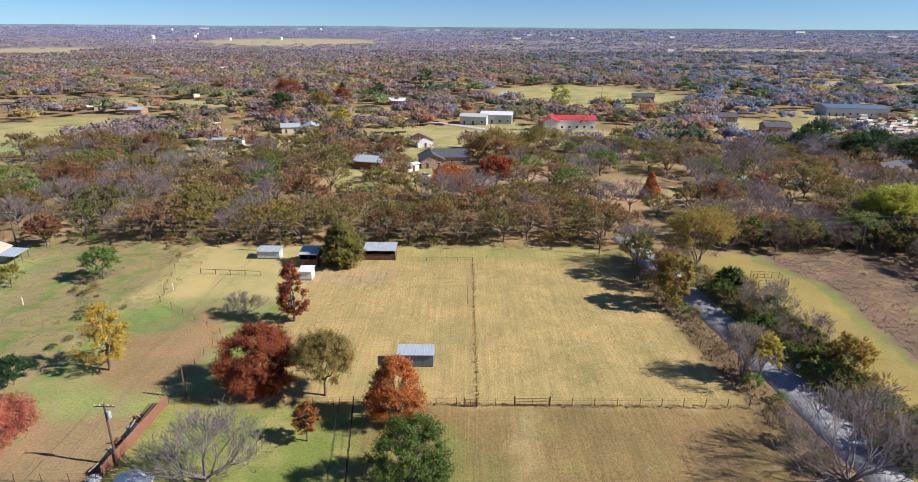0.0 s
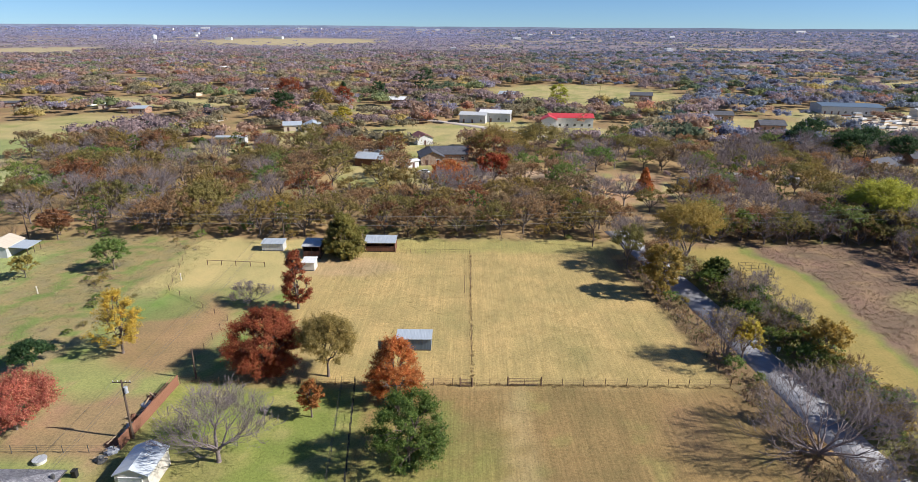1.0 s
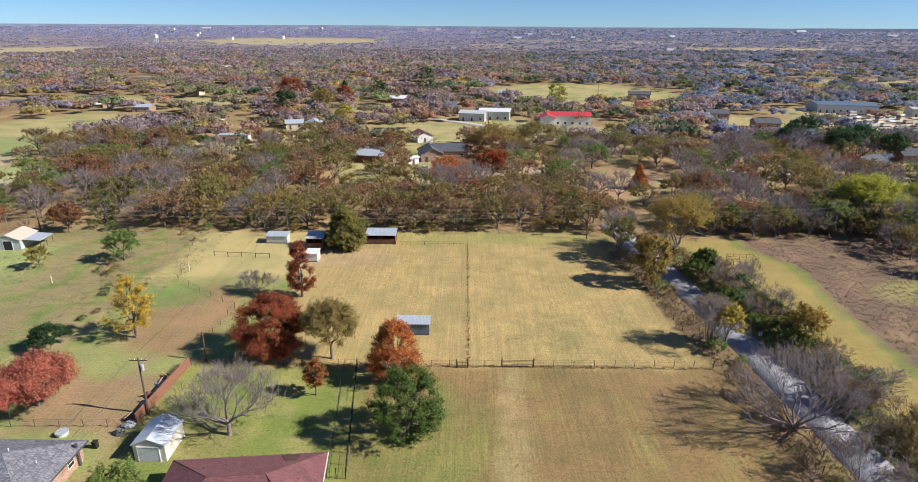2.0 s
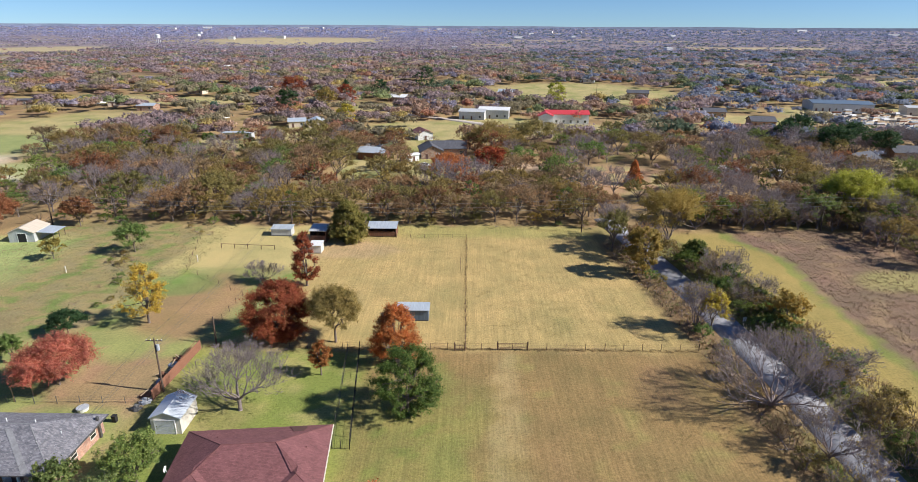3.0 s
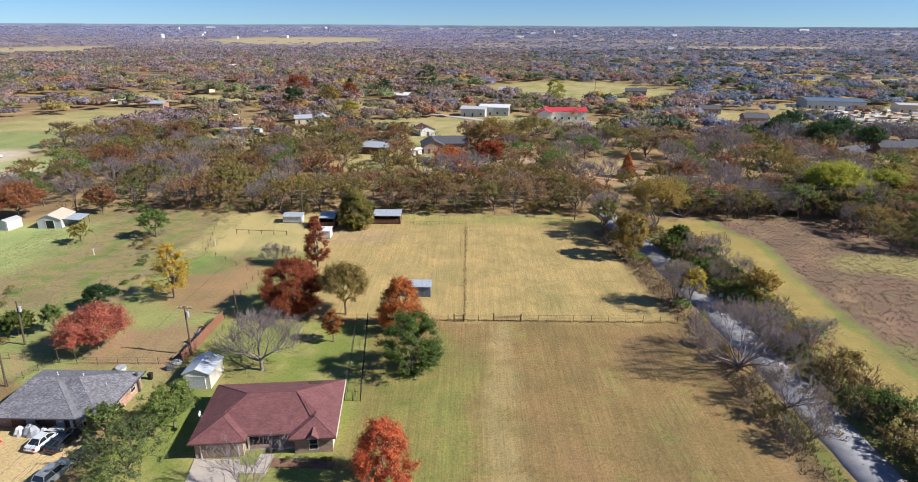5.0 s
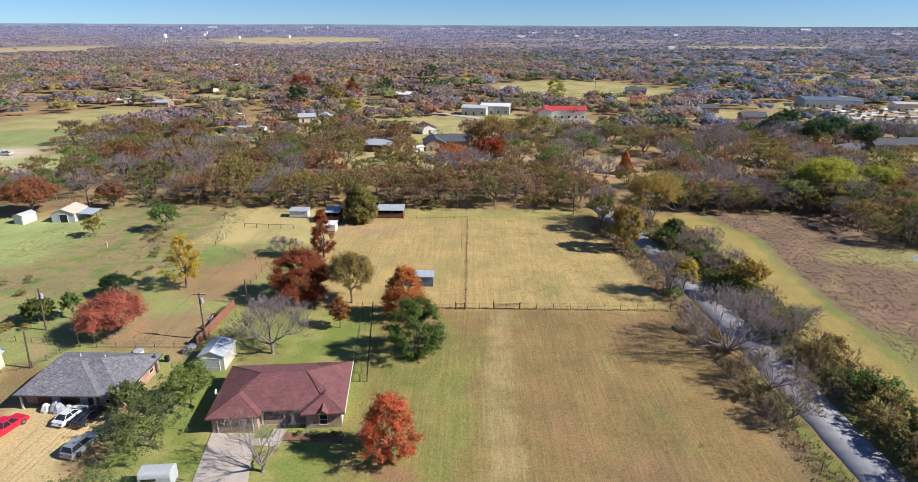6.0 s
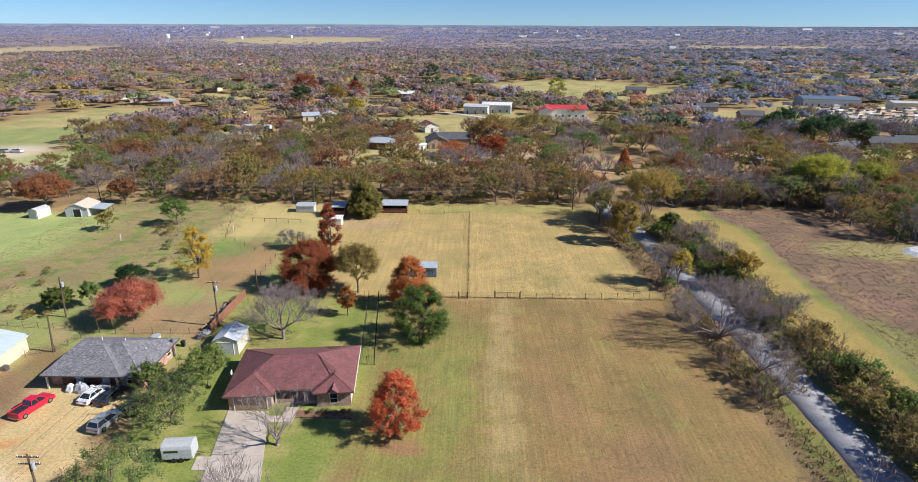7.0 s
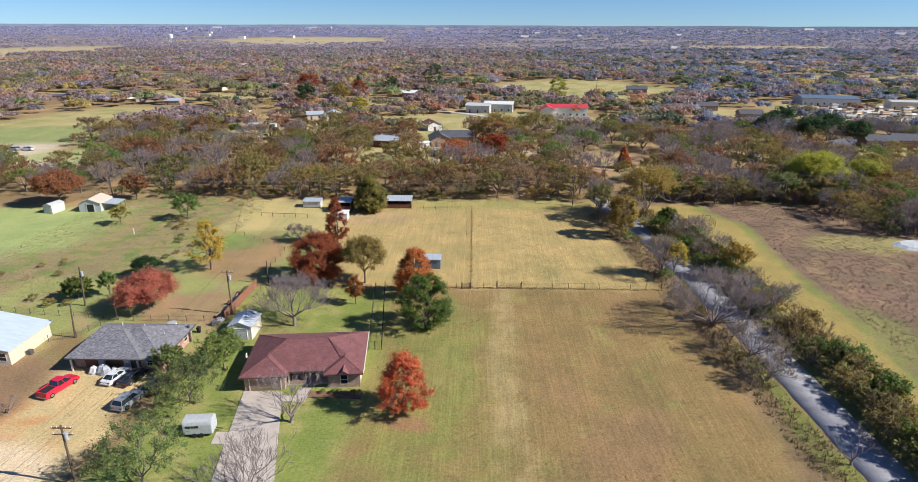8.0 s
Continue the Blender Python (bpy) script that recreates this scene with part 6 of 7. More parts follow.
def car(x, y, turn, paint_mat, label, style="sedan", name="car"):
    """Body drawn from its side outline, pulled in towards the roof; the nose points to +y."""
    length, wide = {"sedan": (4.7, 1.8), "pickup": (5.8, 2.0), "suv": (4.8, 1.95)}[style]
    c = thing(name, pose(x, y, 0.0, 0, 0, turn), label, "pickup truck" if style == "pickup" else "car")
    L = length / 2
    belt = {"sedan": 0.92, "pickup": 1.1, "suv": 1.08}[style]
    hull = [(-L, 0.38), (-L + 0.06, belt - 0.12), (-L + 0.25, belt), (L - 1.25, belt), (L - 0.2, belt - 0.16), (L, 0.62), (L, 0.36), (L - 0.3, 0.26), (-L + 0.3, 0.26)]
    body = Build().prism(hull, -wide / 2, wide / 2, "x")
    part("body", body, paint_mat, c, soft=0.07)
    cabs = {"sedan": [(-L + 0.55, -L + 1.25, L - 2.15, L - 1.3, 1.42)], "pickup": [(-0.75, -0.45, 0.75, 1.6, 1.82)], "suv": [(-L + 0.15, -L + 0.5, L - 2.1, L - 1.35, 1.72)]}[style]
    for a, b2, c2, d2, top in cabs:
        w0, w1 = wide / 2 - 0.06, wide / 2 - 0.3
        g = Build().add([(sx * w0, v, belt) for v in (a, d2) for sx in (-1, 1)] + [(sx * w1, v, top - 0.06) for v in (b2, c2) for sx in (-1, 1)],
                        [(0, 1, 3, 2), (4, 6, 7, 5), (0, 4, 5, 1), (2, 3, 7, 6), (0, 2, 6, 4), (1, 5, 7, 3)])
        part("window_glass", g, M_GLASS, c, "dark car glass", soft=0.03)
        part("roof", Build().box(-w1 - 0.03, w1 + 0.03, b2 - 0.05, c2 + 0.05, top - 0.08, top), paint_mat, c, soft=0.03)
        for sx in (-1, 1):
            for lo, hi in ((a, b2), (d2, c2), ((a + d2) / 2, (b2 + c2) / 2)):
                part("pillar", Build().bar((sx * (w0 + 0.01), lo, belt - 0.02), (sx * (w1 + 0.02), hi, top - 0.03), 0.05, 4), paint_mat, c)
    if style == "pickup":
        part("bed_floor", Build().box(-wide / 2 + 0.14, wide / 2 - 0.14, -L + 0.16, -0.85, belt + 0.004, belt + 0.012), M_BLACK, c, "black truck bed")
        rail = Build().box(-wide / 2 + 0.02, -wide / 2 + 0.14, -L + 0.1, -0.8, belt - 0.02, belt + 0.14).box(wide / 2 - 0.14, wide / 2 - 0.02, -L + 0.1, -0.8, belt - 0.02, belt + 0.14)
        rail.box(-wide / 2 + 0.14, wide / 2 - 0.14, -L + 0.04, -L + 0.15, belt - 0.02, belt + 0.14)
        part("bed_rails", rail, paint_mat, c, soft=0.02)
    rw = 0.38 if style != "sedan" else 0.33
    for sy in (-L + 0.95, L - 0.95):
        for sx in (-1, 1):
            cx = sx * (wide / 2 - 0.1)
            w = part("wheel", Build().bar((cx - 0.12, sy, rw), (cx + 0.12, sy, rw), rw, 16), M_BLACK, c, "black tyre")
            part("rim", Build().bar((cx + sx * 0.1, sy, rw), (cx + sx * 0.14, sy, rw), rw * 0.6, 12), M_CHROME, w, "bright metal rim")
    for sx in (-1, 1):
        part("headlight", Build().box(sx * 0.62 - 0.2, sx * 0.62 + 0.2, L - 0.08, L + 0.02, 0.55, 0.7), M_LAMP_CLEAR, c)
        part("tail_light", Build().box(sx * 0.7 - 0.14, sx * 0.7 + 0.14, -L - 0.02, -L + 0.1, 0.6, 0.8), M_LAMP_RED, c)
    part("bumper", Build().box(-wide / 2 + 0.05, wide / 2 - 0.05, -L - 0.08, -L + 0.05, 0.36, 0.54), M_CHROME if style == "pickup" else paint_mat, c, soft=0.02)
    return c


car(-61.3, 34.9, -14, M_CAR_RED, "bright red pickup truck on the sandy drive", "pickup", "pickup_truck")
car(-54.3, 38.0, -11, M_CAR_WHITE, "white sedan parked before the grey-roofed house")
car(-51.6, 37.8, -13, M_CAR_DARK, "dark saloon parked beside the white one")
car(-48.9, 31.8, -12, M_CAR_SILVER, "silver-grey car under the yard trees", "suv")
car(-46.6, 35.6, -14, M_CAR_DARK, "dark car half hidden under foliage", "suv")
car(-199, 212, 80, M_CAR_SILVER, "distant grey-blue car parked on grass", "suv")
car(-193, 212, 80, M_CAR_WHITE, "distant white pickup parked on grass", "pickup", "pickup_truck")
car(-16.5, 214.5, 60, M_CAR_WHITE, "distant white car beside a dark-roofed house")

tr = thing("utility_trailer", pose(-35.7, 25.6, 0, 0, 0, 6), "small white enclosed trailer under a tree", "trailer")
part("body", Build().prism([(-1.1, 0.5), (-0.9, 0.38), (0.9, 0.38), (1.1, 0.5), (1.1, 1.9), (0.95, 2.3), (0.6, 2.5), (-0.6, 2.5), (-0.95, 2.3), (-1.1, 1.9)], -1.9, 1.9, "x"), M_GALV, tr, soft=0.22)
part("stripe", Build().box(-1.5, 0.2, -1.13, -1.1, 1.5, 1.8), M_GLASS, tr, "dark side vent")
part("drawbar", Build().bar((1.8, 0.3, 0.5), (3.0, 0, 0.5), 0.05, 4).bar((1.8, -0.3, 0.5), (3.0, 0, 0.5), 0.05, 4), M_STEEL, tr)
for sx in (-0.45, 0.45):
    for sy in (-1.05, 1.05):
        part("wheel", Build().bar((sx, sy - 0.1, 0.33), (sx, sy + 0.1, 0.33), 0.33, 14), M_BLACK, tr)

# covered heap by the porch
def lump(b, x, y, r, h, seed):
    rr = np.random.RandomState(seed)
    rings, n = 5, 12
    v = []
    for k in range(rings):
        t = k / (rings - 1) * 1.45
        for j in range(n):
            q = r * math.cos(t) * (1 + rr.uniform(-0.22, 0.22))
            v.append((x + q * math.cos(2 * math.pi * j / n), y + q * math.sin(2 * math.pi * j / n), h * math.sin(t) * (1 + rr.uniform(-0.12, 0.12)) - 0.05))
    f = [(k * n + j, k * n + (j + 1) % n, (k + 1) * n + (j + 1) % n, (k + 1) * n + j) for k in range(rings - 1) for j in range(n)]
    return b.add(v, f + [tuple((rings - 1) * n + j for j in range(n))])


for x, y, r, h, m, label in ((-57.2, 39.7, 1.2, 1.5, M_TARP, "grey tarpaulin-covered heap by the porch"), (-58.7, 39.6, 0.9, 1.2, M_WHITE, "white and grey bags heaped by the porch"), (-55.7, 40.0, 0.6, 0.9, M_WHITE, "white sacks by the porch post")):
    tagged(part("covered_heap", lump(Build(), x, y, r, h, 3), m), label, "heap")

# ---------------------------------------------------------------- fences, poles, wires


def wire_fence(pts, label, post_mat, wire_mat, gap=3.0, high=1.25, wires=(0.3, 0.6, 0.9, 1.2), thick=0.05, wire_r=0.012, mesh=False):
    f = thing("wire_fence", pose(*pts[0], 0), label, "fence")
    ox, oy = pts[0]
    me = Build().bar((0, 0, -0.1), (0, 0, high), thick, 5).flip()
    for (x0, y0), (x1, y1) in zip(pts, pts[1:]):
        d = math.hypot(x1 - x0, y1 - y0)
        n = max(1, round(d / gap))
        for k in range(n + 1):
            p = part("post", me, post_mat, f)
            p.location = (x0 - ox + (x1 - x0) * k / n, y0 - oy + (y1 - y0) * k / n, 0)
            p.rotation_euler = (0.03 * math.sin(k * 2.1 + x0), 0.03 * math.cos(k * 1.7), 0)
        b = Build()
        for z in wires:
            b.bar((x0 - ox, y0 - oy, z), (x1 - ox, y1 - oy, z), wire_r, 3)
        if mesh:
            q = max(2, int(d / 0.3))
            for k in range(q):
                t = k / q
                b.bar((x0 - ox + (x1 - x0) * t, y0 - oy + (y1 - y0) * t, 0.05), (x0 - ox + (x1 - x0) * t, y0 - oy + (y1 - y0) * t, high), 0.008, 3)
        part("wire", b, wire_mat, f)
    return f


wire_fence([(-44.4, 73.2), (-17.6, 73.5), (0.3, 73.6), (5.7, 73.7)], "rusty wire fence with thin posts across the pasture", M_RUSTSTEEL, M_RUSTSTEEL, thick=0.045, wire_r=0.012)
wire_fence([(10.8, 73.8), (24, 74.1), (40.0, 74.3)], "rusty wire fence between field and pasture", M_RUSTSTEEL, M_RUSTSTEEL, thick=0.045, wire_r=0.012)
wire_fence([(0.3, 73.6), (0.3, 130.4), (-17.8, 130.4)], "tall rusty pipe fence dividing the pasture", M_RUSTSTEEL, M_RUSTSTEEL, gap=3.6, wires=(0.5, 0.95), thick=0.05, wire_r=0.014, high=1.0)
wire_fence([(-1.0, 107.5), (-1.0, 114.0)], "short rusty gate panel beside the pasture fence", M_RUSTSTEEL, M_RUSTSTEEL, gap=3.2, wires=(0.5, 1.1), thick=0.04, wire_r=0.016)
wire_fence([(-16.9, 48.0), (-19.6, 73.4)], "chain-link fence of a dog run", M_STEEL, M_STEEL, gap=4.8, high=1.5, wires=(0.1, 1.5), thick=0.03, wire_r=0.01, mesh=True)
wire_fence([(-14.6, 48.0), (-17.6, 73.4)], "tall dark chain-link fence of a dog run", M_BLACK, M_BLACK, gap=2.4, high=1.6, wires=(0.1, 0.8, 1.6), thick=0.05, wire_r=0.025, mesh=True)
wire_fence([(-14.6, 48.0), (-16.9, 48.0)], "dark end panel of the dog run", M_BLACK, M_BLACK, gap=1.2, high=1.6, wires=(0.1, 1.6), mesh=True)
wire_fence([(-42.4, 57.5), (-62.0, 57.0), (-86.0, 59.5), (-110, 62)], "thin wire fence behind the yards", M_STEEL, M_STEEL, gap=3.2)
wire_fence([(-66.0, 57.0), (-68.5, 50.5), (-72.5, 49.0)], "chain-link fence between two yards", M_STEEL, M_STEEL, gap=2.4, mesh=True)
wire_fence([(-45.0, 80.0), (-45.0, 94.0), (-62, 107.0), (-68, 128.0)], "wire fence of the small paddock", M_RUSTSTEEL, M_RUSTSTEEL, gap=4.0)
wire_fence([(-60, 121.5), (-46.5, 120.5)], "dark pipe rail in the paddock", M_RUSTSTEEL, M_RUSTSTEEL, gap=3.4, wires=(1.1,), wire_r=0.07, thick=0.09, high=1.2)
wire_fence([(45.5, 14.0), (44.0, 50.0), (40.0, 74.3), (37.0, 120.0)], "old wire fence along the lane", M_WOOD, M_RUSTSTEEL, gap=4.0)


def pipe_gate(x, y, long, label):
    g = thing("pipe_gate", pose(x, y, 0), label, "gate")
    for k, z in enumerate((0.25, 0.5, 0.75, 1.0, 1.25)):
        part("rail", Build().bar((0.1, 0, z), (long - 0.1, 0, z), 0.035, 5), M_RUSTSTEEL, g)
    for px in (0.1, long / 2, long - 0.1):
        part("upright", Build().bar((px, 0, 0.2), (px, 0, 1.3), 0.035, 5), M_RUSTSTEEL, g)
    for px in (-0.05, long + 0.05):
        part("post", Build().bar((px, 0, -0.1), (px, 0, 1.6), 0.1, 6), M_RUSTSTEEL, g)


pipe_gate(5.8, 73.75, 5.0, "rusty five-bar pipe gate into the pasture")
pipe_gate(-1.5, 73.3, 1.7, "narrow rusty pipe gate beside the fence corner")
wf = thing("board_fence", pose(-45.3, 58.0, 0), "reddish wooden privacy fence between two yards", "fence")
bd = Build().box(-0.012, 0.012, 0, 0.14, 0, 1.8).flip()
for k in range(98):
    p = part("board", bd, M_FENCEWOOD, wf)
    p.location = (0.8 * k / 98 + 0.004 * (k % 3), 15.0 * k / 98, -0.03 * ((k * 7) % 4))
part("rail", Build().box(0.02, 0.07, 0, 15, 0.4, 0.49).box(0.02, 0.07, 0, 15, 1.4, 1.49), M_FENCEWOOD, wf)
for k in range(9):
    t = thing("scrap_pile", pose(-46.6 + 0.5 * math.sin(k * 2.3), 56 + 1.7 * k, 0, 0, 0, 40 * k), "mixed scrap heaped along the board fence", "scrap", "scrap along the fence")
    part("heap", lump(Build(), 0, 0, 0.75 + 0.2 * math.sin(k), 0.55 + 0.25 * math.cos(k * 1.3), k), (M_STEEL, M_TARP, M_RUST)[k % 3], t)
    part("plank", Build().box(-0.9, 0.9, -0.1, 0.1, 0.45, 0.5), M_PALEWOOD, t)


def pole(x, y, h, label, arms=1, can=False, lean=(0, 0), turn=0.0):
    p = thing("utility_pole", pose(x, y, 0, lean[0], lean[1], turn), label, "utility pole")
    part("shaft", Build().bar((0, 0, -0.3), (0, 0, h), 0.17, 10, 0.11), M_WOOD, p)
    for k in range(arms):
        z = h - 0.35 - 0.9 * k
        arm = part("crossarm", Build().box(-1.2, 1.2, -0.06, 0.06, z - 0.06, z + 0.06), M_WOOD, p)
        for ax in (-1.1, -0.5, 0.5, 1.1):
            part("insulator", Build().bar((ax, 0, z + 0.06), (ax, 0, z + 0.25), 0.05, 8), M_WHITE, arm, "pale insulator")
    if can:
        part("transformer", Build().bar((0.38, 0, h - 1.9), (0.38, 0, h - 1.0), 0.24, 12), M_GALV, p, "grey can transformer")
    return p


pole(-46.4, 15.6, 8.4, "brown wooden utility pole with crossarms and transformers", 2, True)
pole(-44.8, 60.3, 9.0, "brown wooden utility pole with crossarm and transformer", 1, True)
pole(-42.6, 74.7, 5.2, "slim pale yard-light pole", 0)
pole(-68.8, 50.5, 6.6, "plain leaning wooden pole in a side yard", 0, False, (0, 4))
pole(-74.8, 63.0, 8.2, "wooden utility pole with a transformer", 0, True, (0, 3))
pole(-46.1, 135.0, 8.4, "wooden utility pole at the wood's edge", 2)
pole(31.1, 136.0, 9.5, "bare wooden utility pole at the wood's edge", 1)
pole(96.3, 139.0, 9.8, "dark wooden utility pole before the tree belt", 1, False, (0, -3))
pole(-112, 137.0, 9.0, "wooden utility pole beyond the meadow", 1)
pole(11.0, 296.0, 10, "distant wooden utility pole beside the farm road", 0)
pole(92, 420.0, 14, "tall distant wooden utility pole in a pasture", 0)


def wire(label, a, b, sag, r=0.018):
    pts = [Vector(a).lerp(Vector(b), k / 14) - Vector((0, 0, sag * 4 * (k / 14) * (1 - k / 14))) for k in range(15)]
    q = (Vector(b) - Vector(a)).to_track_quat("Z", "Y")
    ring = [q @ Vector((r * math.cos(2.094 * k), r * math.sin(2.094 * k), 0)) for k in range(3)]
    w = Build().add([p + o for p in pts for o in ring], [(3 * k + j, 3 * k + (j + 1) % 3, 3 * k + 3 + (j + 1) % 3, 3 * k + 3 + j) for k in range(14) for j in range(3)] + [(2, 1, 0), (42, 43, 44)])
    tagged(part("power_line", w, M_GALV if "woods" in label or "belt" in label else M_STEEL), label, "power line", "overhead lines")


for dx, z in ((-1.0, 8.9), (1.0, 8.9), (0.0, 7.4)):
    wire("thin dark overhead wire between wooden poles", (-46.4 + dx, 15.6, z - 0.7), (-44.8 + dx, 60.3, z), 0.7)
    wire("thin dark overhead wire along the yard", (-44.8 + dx, 60.3, z), (-46.1 + dx, 135.0, z - 0.6), 0.9)
    wire("thin dark overhead wire over the side yard", (-46.4 + dx, 15.6, z - 0.7), (-60 + dx, -45.0, z), 0.9)
for dz in (0.0, -0.9, -1.8):
    wire("long sagging power line before the woods", (-112, 137 + dz, 8.8 + dz), (-46.1, 135 + dz, 8.2 + dz), 0.9)
    wire("long sagging power line before the woods", (-46.1, 135 + dz, 8.2 + dz), (31.1, 136 + dz, 9.2 + dz), 1.0)
    wire("long sagging power line before the woods", (31.1, 136 + dz, 9.2 + dz), (96.3, 139 + dz, 9.5 + dz), 0.9)
    wire("long sagging power line before the tree belt", (96.3, 139 + dz, 9.5 + dz), (170, 142 + dz, 9.5 + dz), 0.9)

sw = thing("swing_frame", pose(-64.4, 58.2, 0, 0, 0, 42), "pale timber swing frame in the yard", "swing frame")
for x in (-1.15, 1.15):
    part("post", Build().bar((x, 0, -0.1), (x, 0, 2.5), 0.09, 4), M_PALEWOOD, sw)
part("beam", Build().bar((-1.4, 0, 2.5), (1.4, 0, 2.5), 0.09, 4), M_PALEWOOD, sw)
for x, y, label in ((51.0, 82.4, "small white rectangular road sign on a post"), (48.0, 16.0, "dark road sign seen from behind")):
    s = thing("road_sign", pose(x, y, 0, 0, 0, 4), label, "road sign")
    part("post", Build().bar((0, 0, -0.1), (0, 0, 2.2), 0.035, 6), M_STEEL, s)
    part("panel", Build().box(-0.32, 0.32, -0.02, 0.02, 1.5, 2.3), M_WHITE if y > 50 else M_STEEL, s, soft=0.008)
for x, y in ((-62.0, 112.5), (-88.0, 105.0)):
    m = thing("marker_post", pose(x, y, 0), "white marker post in rough grass", "post", "marker posts")
    part("shaft", Build().bar((0, 0, -0.1), (0, 0, 1.5), 0.12, 8), M_TRIM, m)
    part("cap", Build().bar((0, 0, 1.5), (0, 0, 1.58), 0.15, 8), M_TRIM, m)
wire_fence([(61.2, 117.5), (67.2, 117.0), (67.7, 122.0), (61.7, 122.5), (61.2, 117.5)], "dark wire pen overgrown with twigs by the mown strip", M_STEEL, M_STEEL, gap=1.5, high=1.5, wires=(0.1, 0.8, 1.5), wire_r=0.03, mesh=True)
bin_ = thing("wheelie_bin", pose(-48.0, 53.0, 0), "dark plastic bin behind the house", "bin")
part("body", Build().prism([(-0.25, 0.05), (0.25, 0.05), (0.32, 1.0), (-0.32, 1.0)], -0.28, 0.28, "x"), M_BLACK, bin_, soft=0.02)
part("lid", Build().box(-0.33, 0.33, -0.36, 0.34, 1.0, 1.06), M_BLACK, bin_)
dish2 = thing("water_trough", pose(-54.0, 55.5, 0), "white and green tub lying in the yard", "tub")
part("tub", Build().bar((0, 0, 0), (0, 0, 0.5), 0.7, 14, 0.8), M_WHITE, dish2)
part("rim", Build().bar((0, 0, 0.5), (0, 0, 0.56), 0.84, 14), M_GALV, dish2)

# ---------------------------------------------------------------- shrubs
SHRUBS = []
for k, (mat, label, spec) in enumerate(((L_OLIVE, "olive-brown leafy roadside shrub", dict(clumps=120, each=13, leaf=0.12)), (L_DRY, "straw-brown leafless roadside shrub", dict(bare=True)),
                                        (L_GREEN, "dark green leafy roadside shrub", dict(clumps=140, each=13, leaf=0.12)), (L_PALE, "dusty green leafy roadside shrub", dict(clumps=120, each=13, leaf=0.12)),
                                        (L_MUSTARD, "mustard-brown leafy roadside shrub", dict(clumps=110, each=15, leaf=0.11)))):
    spec = dict(spec)
    if spec.pop("bare", False):
        spec = dict(clumps=0, depth=3, kids=(8, 5, 4), twigs=True, fork=0.05, thick=0.02)
    else:
        spec = dict(spec, low=0.02, fork=0.06, lobes=6, ends=50)
    wood, crown = tree_meshes(300 + k, 3.4, 4.4, **spec)
    SHRUBS.append((label, arrays_mesh("trunk", *wood, M_TWIG), arrays_mesh("crown", *crown, mat) if crown else None))


def shrub(k, x, y, s, tall, group):
    label, stems, crown = SHRUBS[k]
    t = thing("shrub", pose(x, y, 0, 0, 0, (x * 57 + y * 31) % 360) @ Matrix.Diagonal((s, s, s * tall, 1)), label, "shrub", group)
    part("trunk", stems, M_TWIG, t)
    if crown:
        part("crown", crown, M_TWIG, t)


rs = np.random.RandomState(8)
for k in range(132):
    y = 4 + 116 * k / 132
    shrub(rs.choice(5, p=[0.3, 0.34, 0.2, 0.12, 0.04]), float(road_x(np.array(y))) + rs.uniform(4.2, 11.0), y + rs.uniform(-1, 1), rs.uniform(1.0, 1.55), rs.uniform(0.75, 1.1), "hedge along the lane")
for k in range(46):
    y = 38 + 86 * k / 46
    shrub(rs.choice(5, p=[0.12, 0.6, 0.04, 0.08, 0.16]), float(road_x(np.array(y))) - rs.uniform(3.8, 8.5), y + rs.uniform(-1, 1), rs.uniform(0.5, 1.05), rs.uniform(0.7, 1.1), "scrub between lane and pasture")
for k in range(20):
    y = 6 + 34 * k / 20
    shrub(1, float(road_x(np.array(y))) - rs.uniform(5.4, 6.6), y, rs.uniform(0.25, 0.45), 0.8, "dry weeds on the lane's bank")
for cx, cy, n in ((-72, 100, 6), (-76, 110, 8), (-84, 116, 5), (-92, 84, 5), (-70, 88, 4), (-98, 76, 4), (-66, 64, 4), (-80, 62, 5), (-70, 134, 4)):
    for k in range(n):
        shrub(rs.choice(5, p=[0.28, 0.38, 0.1, 0.12, 0.12]), cx + rs.normal(0, 3.4), cy + rs.normal(0, 2.2), rs.uniform(0.25, 0.65), rs.uniform(0.5, 0.9), "brush in the rough ground")
for k in range(26):
    shrub(rs.choice(5, p=[0.3, 0.3, 0.15, 0.15, 0.1]), -118 + 156 * k / 26 + rs.uniform(-1, 1), rs.uniform(139.5, 144), rs.uniform(0.6, 1.2), rs.uniform(0.6, 1.0), "undergrowth at the wood's edge")
for k in range(22):
    shrub(rs.choice(5, p=[0.15, 0.4, 0.35, 0.08, 0.02]), 60 + 58 * k / 22, rs.uniform(139, 146), rs.uniform(1.2, 2.2), rs.uniform(0.8, 1.2), "undergrowth of the tree belt")
for x in (-19.9, -19.2, -16.9, -16.1, -21.5):
    shrub(2, x, 35.0, 0.26, 0.9, "low bushes along the house front")

# ---------------------------------------------------------------- grass and weeds


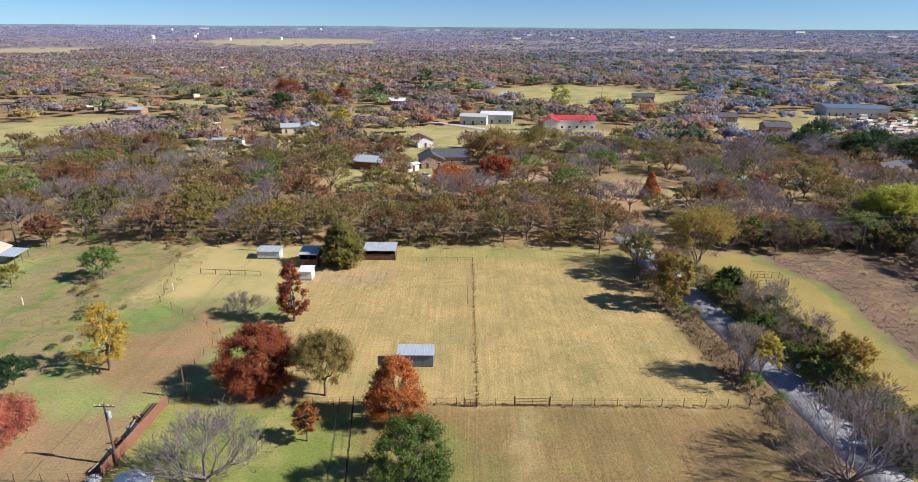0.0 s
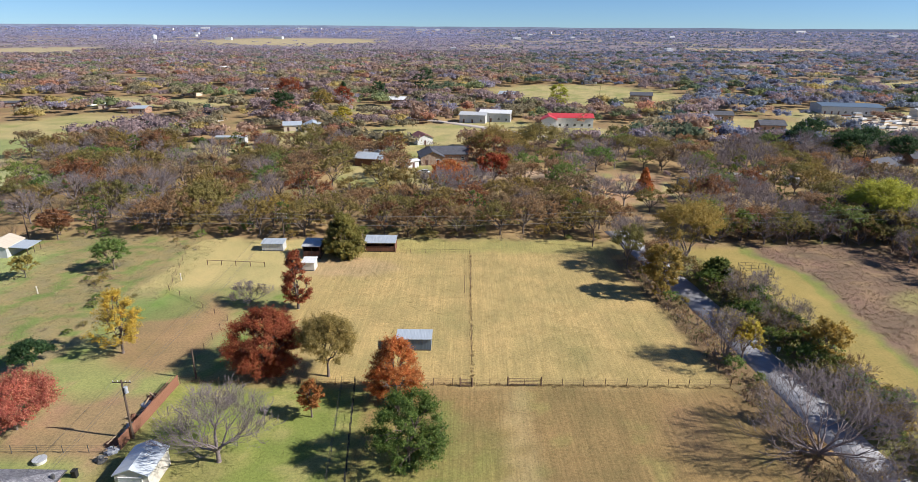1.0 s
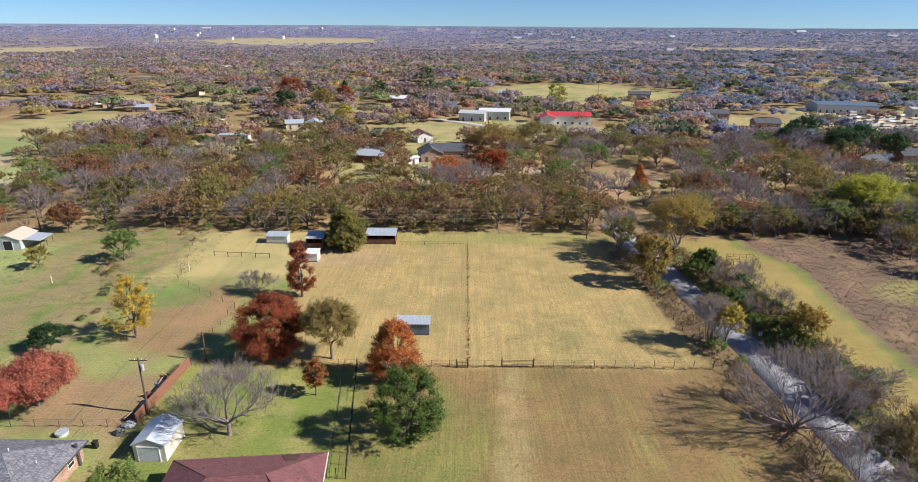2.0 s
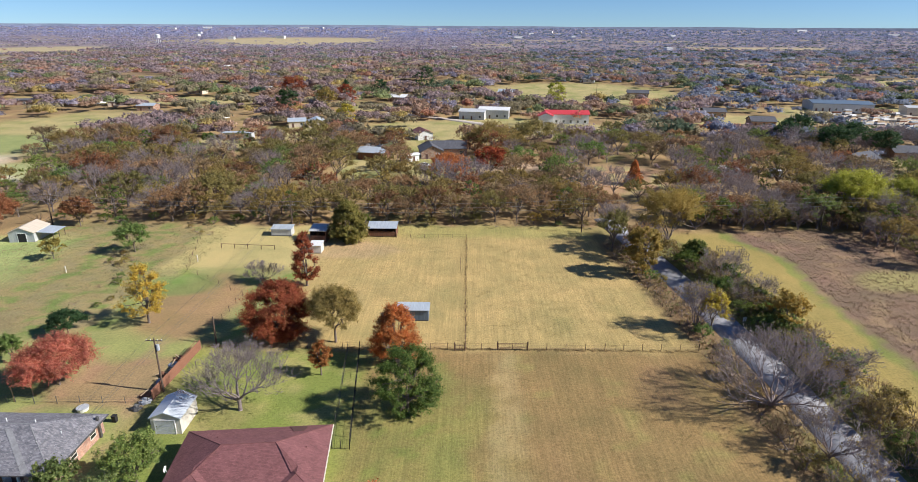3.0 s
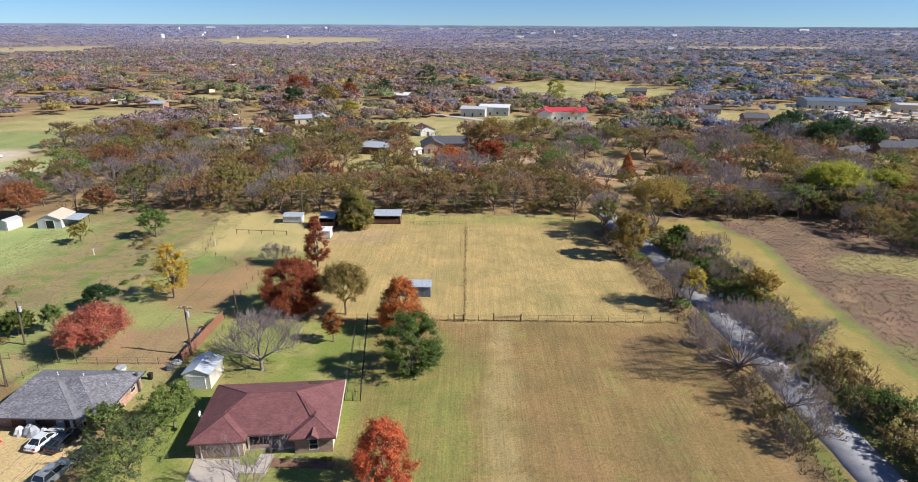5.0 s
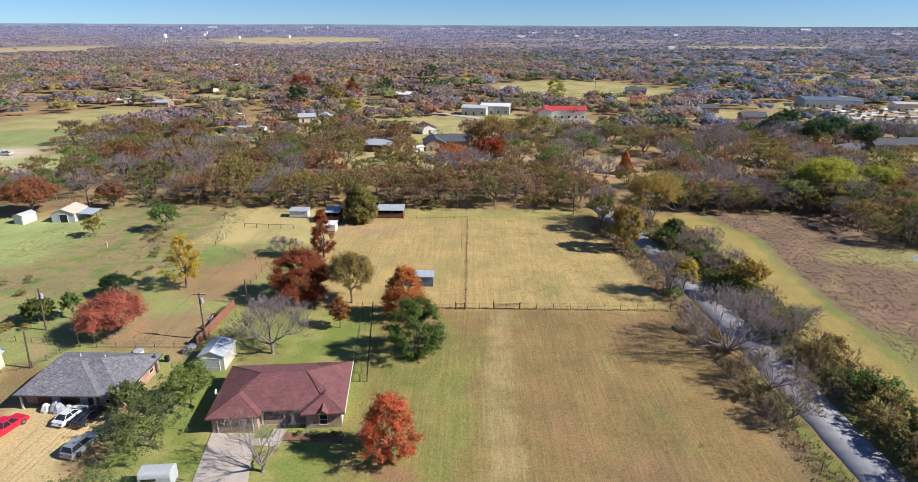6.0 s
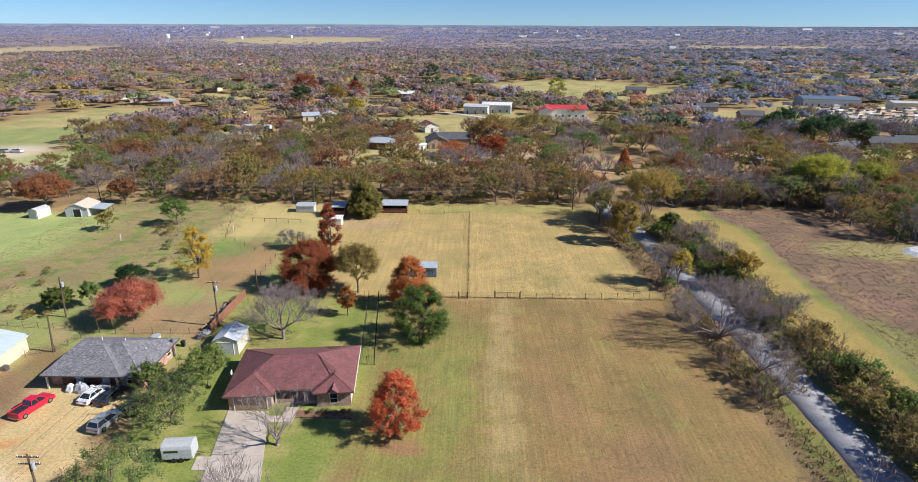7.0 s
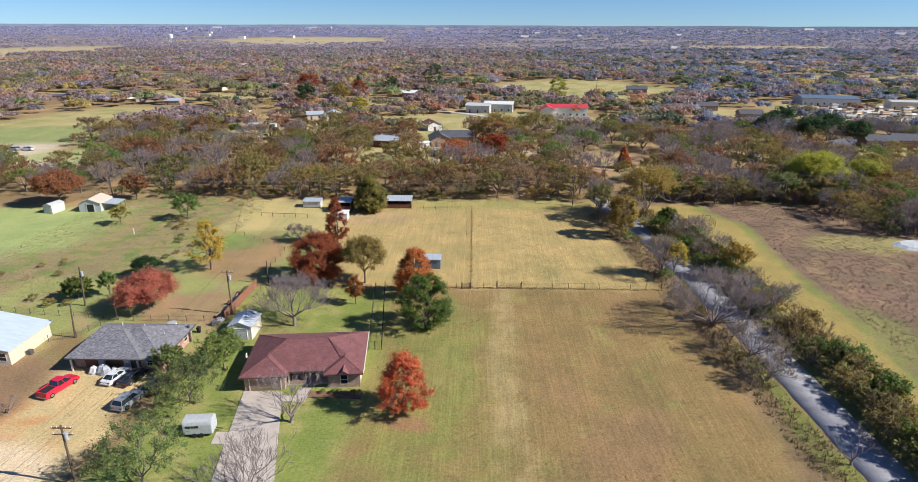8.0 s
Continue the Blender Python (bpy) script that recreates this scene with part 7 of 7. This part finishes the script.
def tufts(name, seed, n, x0, x1, y0, y1, high, blades, tint, keep_if, label, spread=0.18):
    r = np.random.RandomState(seed)
    x, y = r.uniform(x0, x1, n), r.uniform(y0, y1, n)
    ok = keep_if(x, y)
    x, y = x[ok], y[ok]
    n = len(x)
    h = high * r.uniform(0.5, 1.4, (n, 1))
    a = r.uniform(0, 6.283, (n, blades))
    rr = spread * np.sqrt(r.uniform(0, 1, (n, blades)))
    bx, by = x[:, None] + rr * np.cos(a), y[:, None] + rr * np.sin(a)
    lean = r.uniform(0.1, 0.7, (n, blades)) * h
    th = r.uniform(0, 6.283, (n, blades))
    wdt = 0.16 * h * r.uniform(0.6, 1.3, (n, blades))
    base = np.stack([bx, by, 0 * bx - 0.02], 2)
    side = np.stack([np.cos(th) * wdt, np.sin(th) * wdt, 0 * th], 2)
    tip = base + np.stack([np.cos(a) * lean, np.sin(a) * lean, h * r.uniform(0.6, 1.0, (n, blades))], 2)
    v = np.stack([base - side, base + side, tip], 2).reshape(-1, 3)
    pal = np.array(tint)
    c = pal[r.randint(0, len(pal), n)] * r.uniform(0.8, 1.2, (n, 1))
    me = arrays_mesh(name, v, np.arange(len(v)).reshape(-1, 3), M_TINT, np.repeat(c, blades * 3, 0))
    tagged(part(name, me, M_TINT), label, "grass", kind="stuff")


def weed_field(x, y):
    edge = 67.0 + 2.5 * smooth(35, 70, y) + 3.0 * smooth(90, 118, y) - 6 * smooth(116, 132, y)
    return (x > edge + 4.5) & (y < 138) & (np.hypot((x - 112.5) / 8, (y - 102.4) / 6) > 1)


tufts("weeds", 61, 26000, 64, 130, 20, 139, 0.26, 5, [(0.33, 0.235, 0.165), (0.38, 0.28, 0.175), (0.29, 0.2, 0.155), (0.36, 0.275, 0.155)], weed_field, "brown dry weeds covering an open lot", 0.35)
tufts("grass", 62, 30000, -15, 41, -8, 73, 0.13, 4, [(0.33, 0.25, 0.12), (0.38, 0.3, 0.15), (0.24, 0.17, 0.09), (0.24, 0.24, 0.09)], lambda x, y: (x < 40) & (wobble(x, y, 11, 9) > -0.5), "short dry tan hay stubble", 0.2)
tufts("grass", 63, 22000, -34, 40, 75, 138, 0.15, 4, [(0.42, 0.33, 0.16), (0.46, 0.37, 0.19), (0.3, 0.23, 0.11)], lambda x, y: (x > -14) | (y > 92), "golden dry pasture grass", 0.25)
tufts("weeds", 64, 11000, -112, -62, 66, 139, 0.24, 5, [(0.31, 0.26, 0.13), (0.33, 0.275, 0.15), (0.25, 0.27, 0.11), (0.28, 0.24, 0.14)], lambda x, y: (y > 92) | (x < -76), "rough brown and green weeds", 0.4)
tufts("grass", 65, 16000, -46, -14, 6, 73, 0.12, 4, [(0.16, 0.2, 0.06), (0.2, 0.23, 0.07), (0.26, 0.25, 0.1)], lambda x, y: ~((x < -15) & (x > -34.6) & (y > 34) & (y < 49)) & ~((x < -22) & (x > -34) & (y < 36)), "short green lawn grass", 0.2)
tufts("weeds", 66, 9000, 36, 66, 4, 128, 0.45, 5, [(0.36, 0.25, 0.14), (0.4, 0.3, 0.17), (0.23, 0.24, 0.09)], lambda x, y: (np.abs(x - road_x(y)) > 3.6) & (x - road_x(y) < 9) & (x - road_x(y) > -9), "dry weeds along the lane's banks", 0.35)
tufts("grass", 67, 380, 0.0, 0.6, 73.6, 130.4, 0.28, 4, [(0.36, 0.27, 0.13), (0.31, 0.22, 0.11)], lambda x, y: x < 2, "tall brown grass left along the pasture fence", 0.15)
tufts("grass", 68, 1100, -44, 40, 73.4, 74.2, 0.26, 4, [(0.33, 0.24, 0.12), (0.28, 0.2, 0.1)], lambda x, y: y > 0, "uncut brown grass along the cross fence", 0.15)
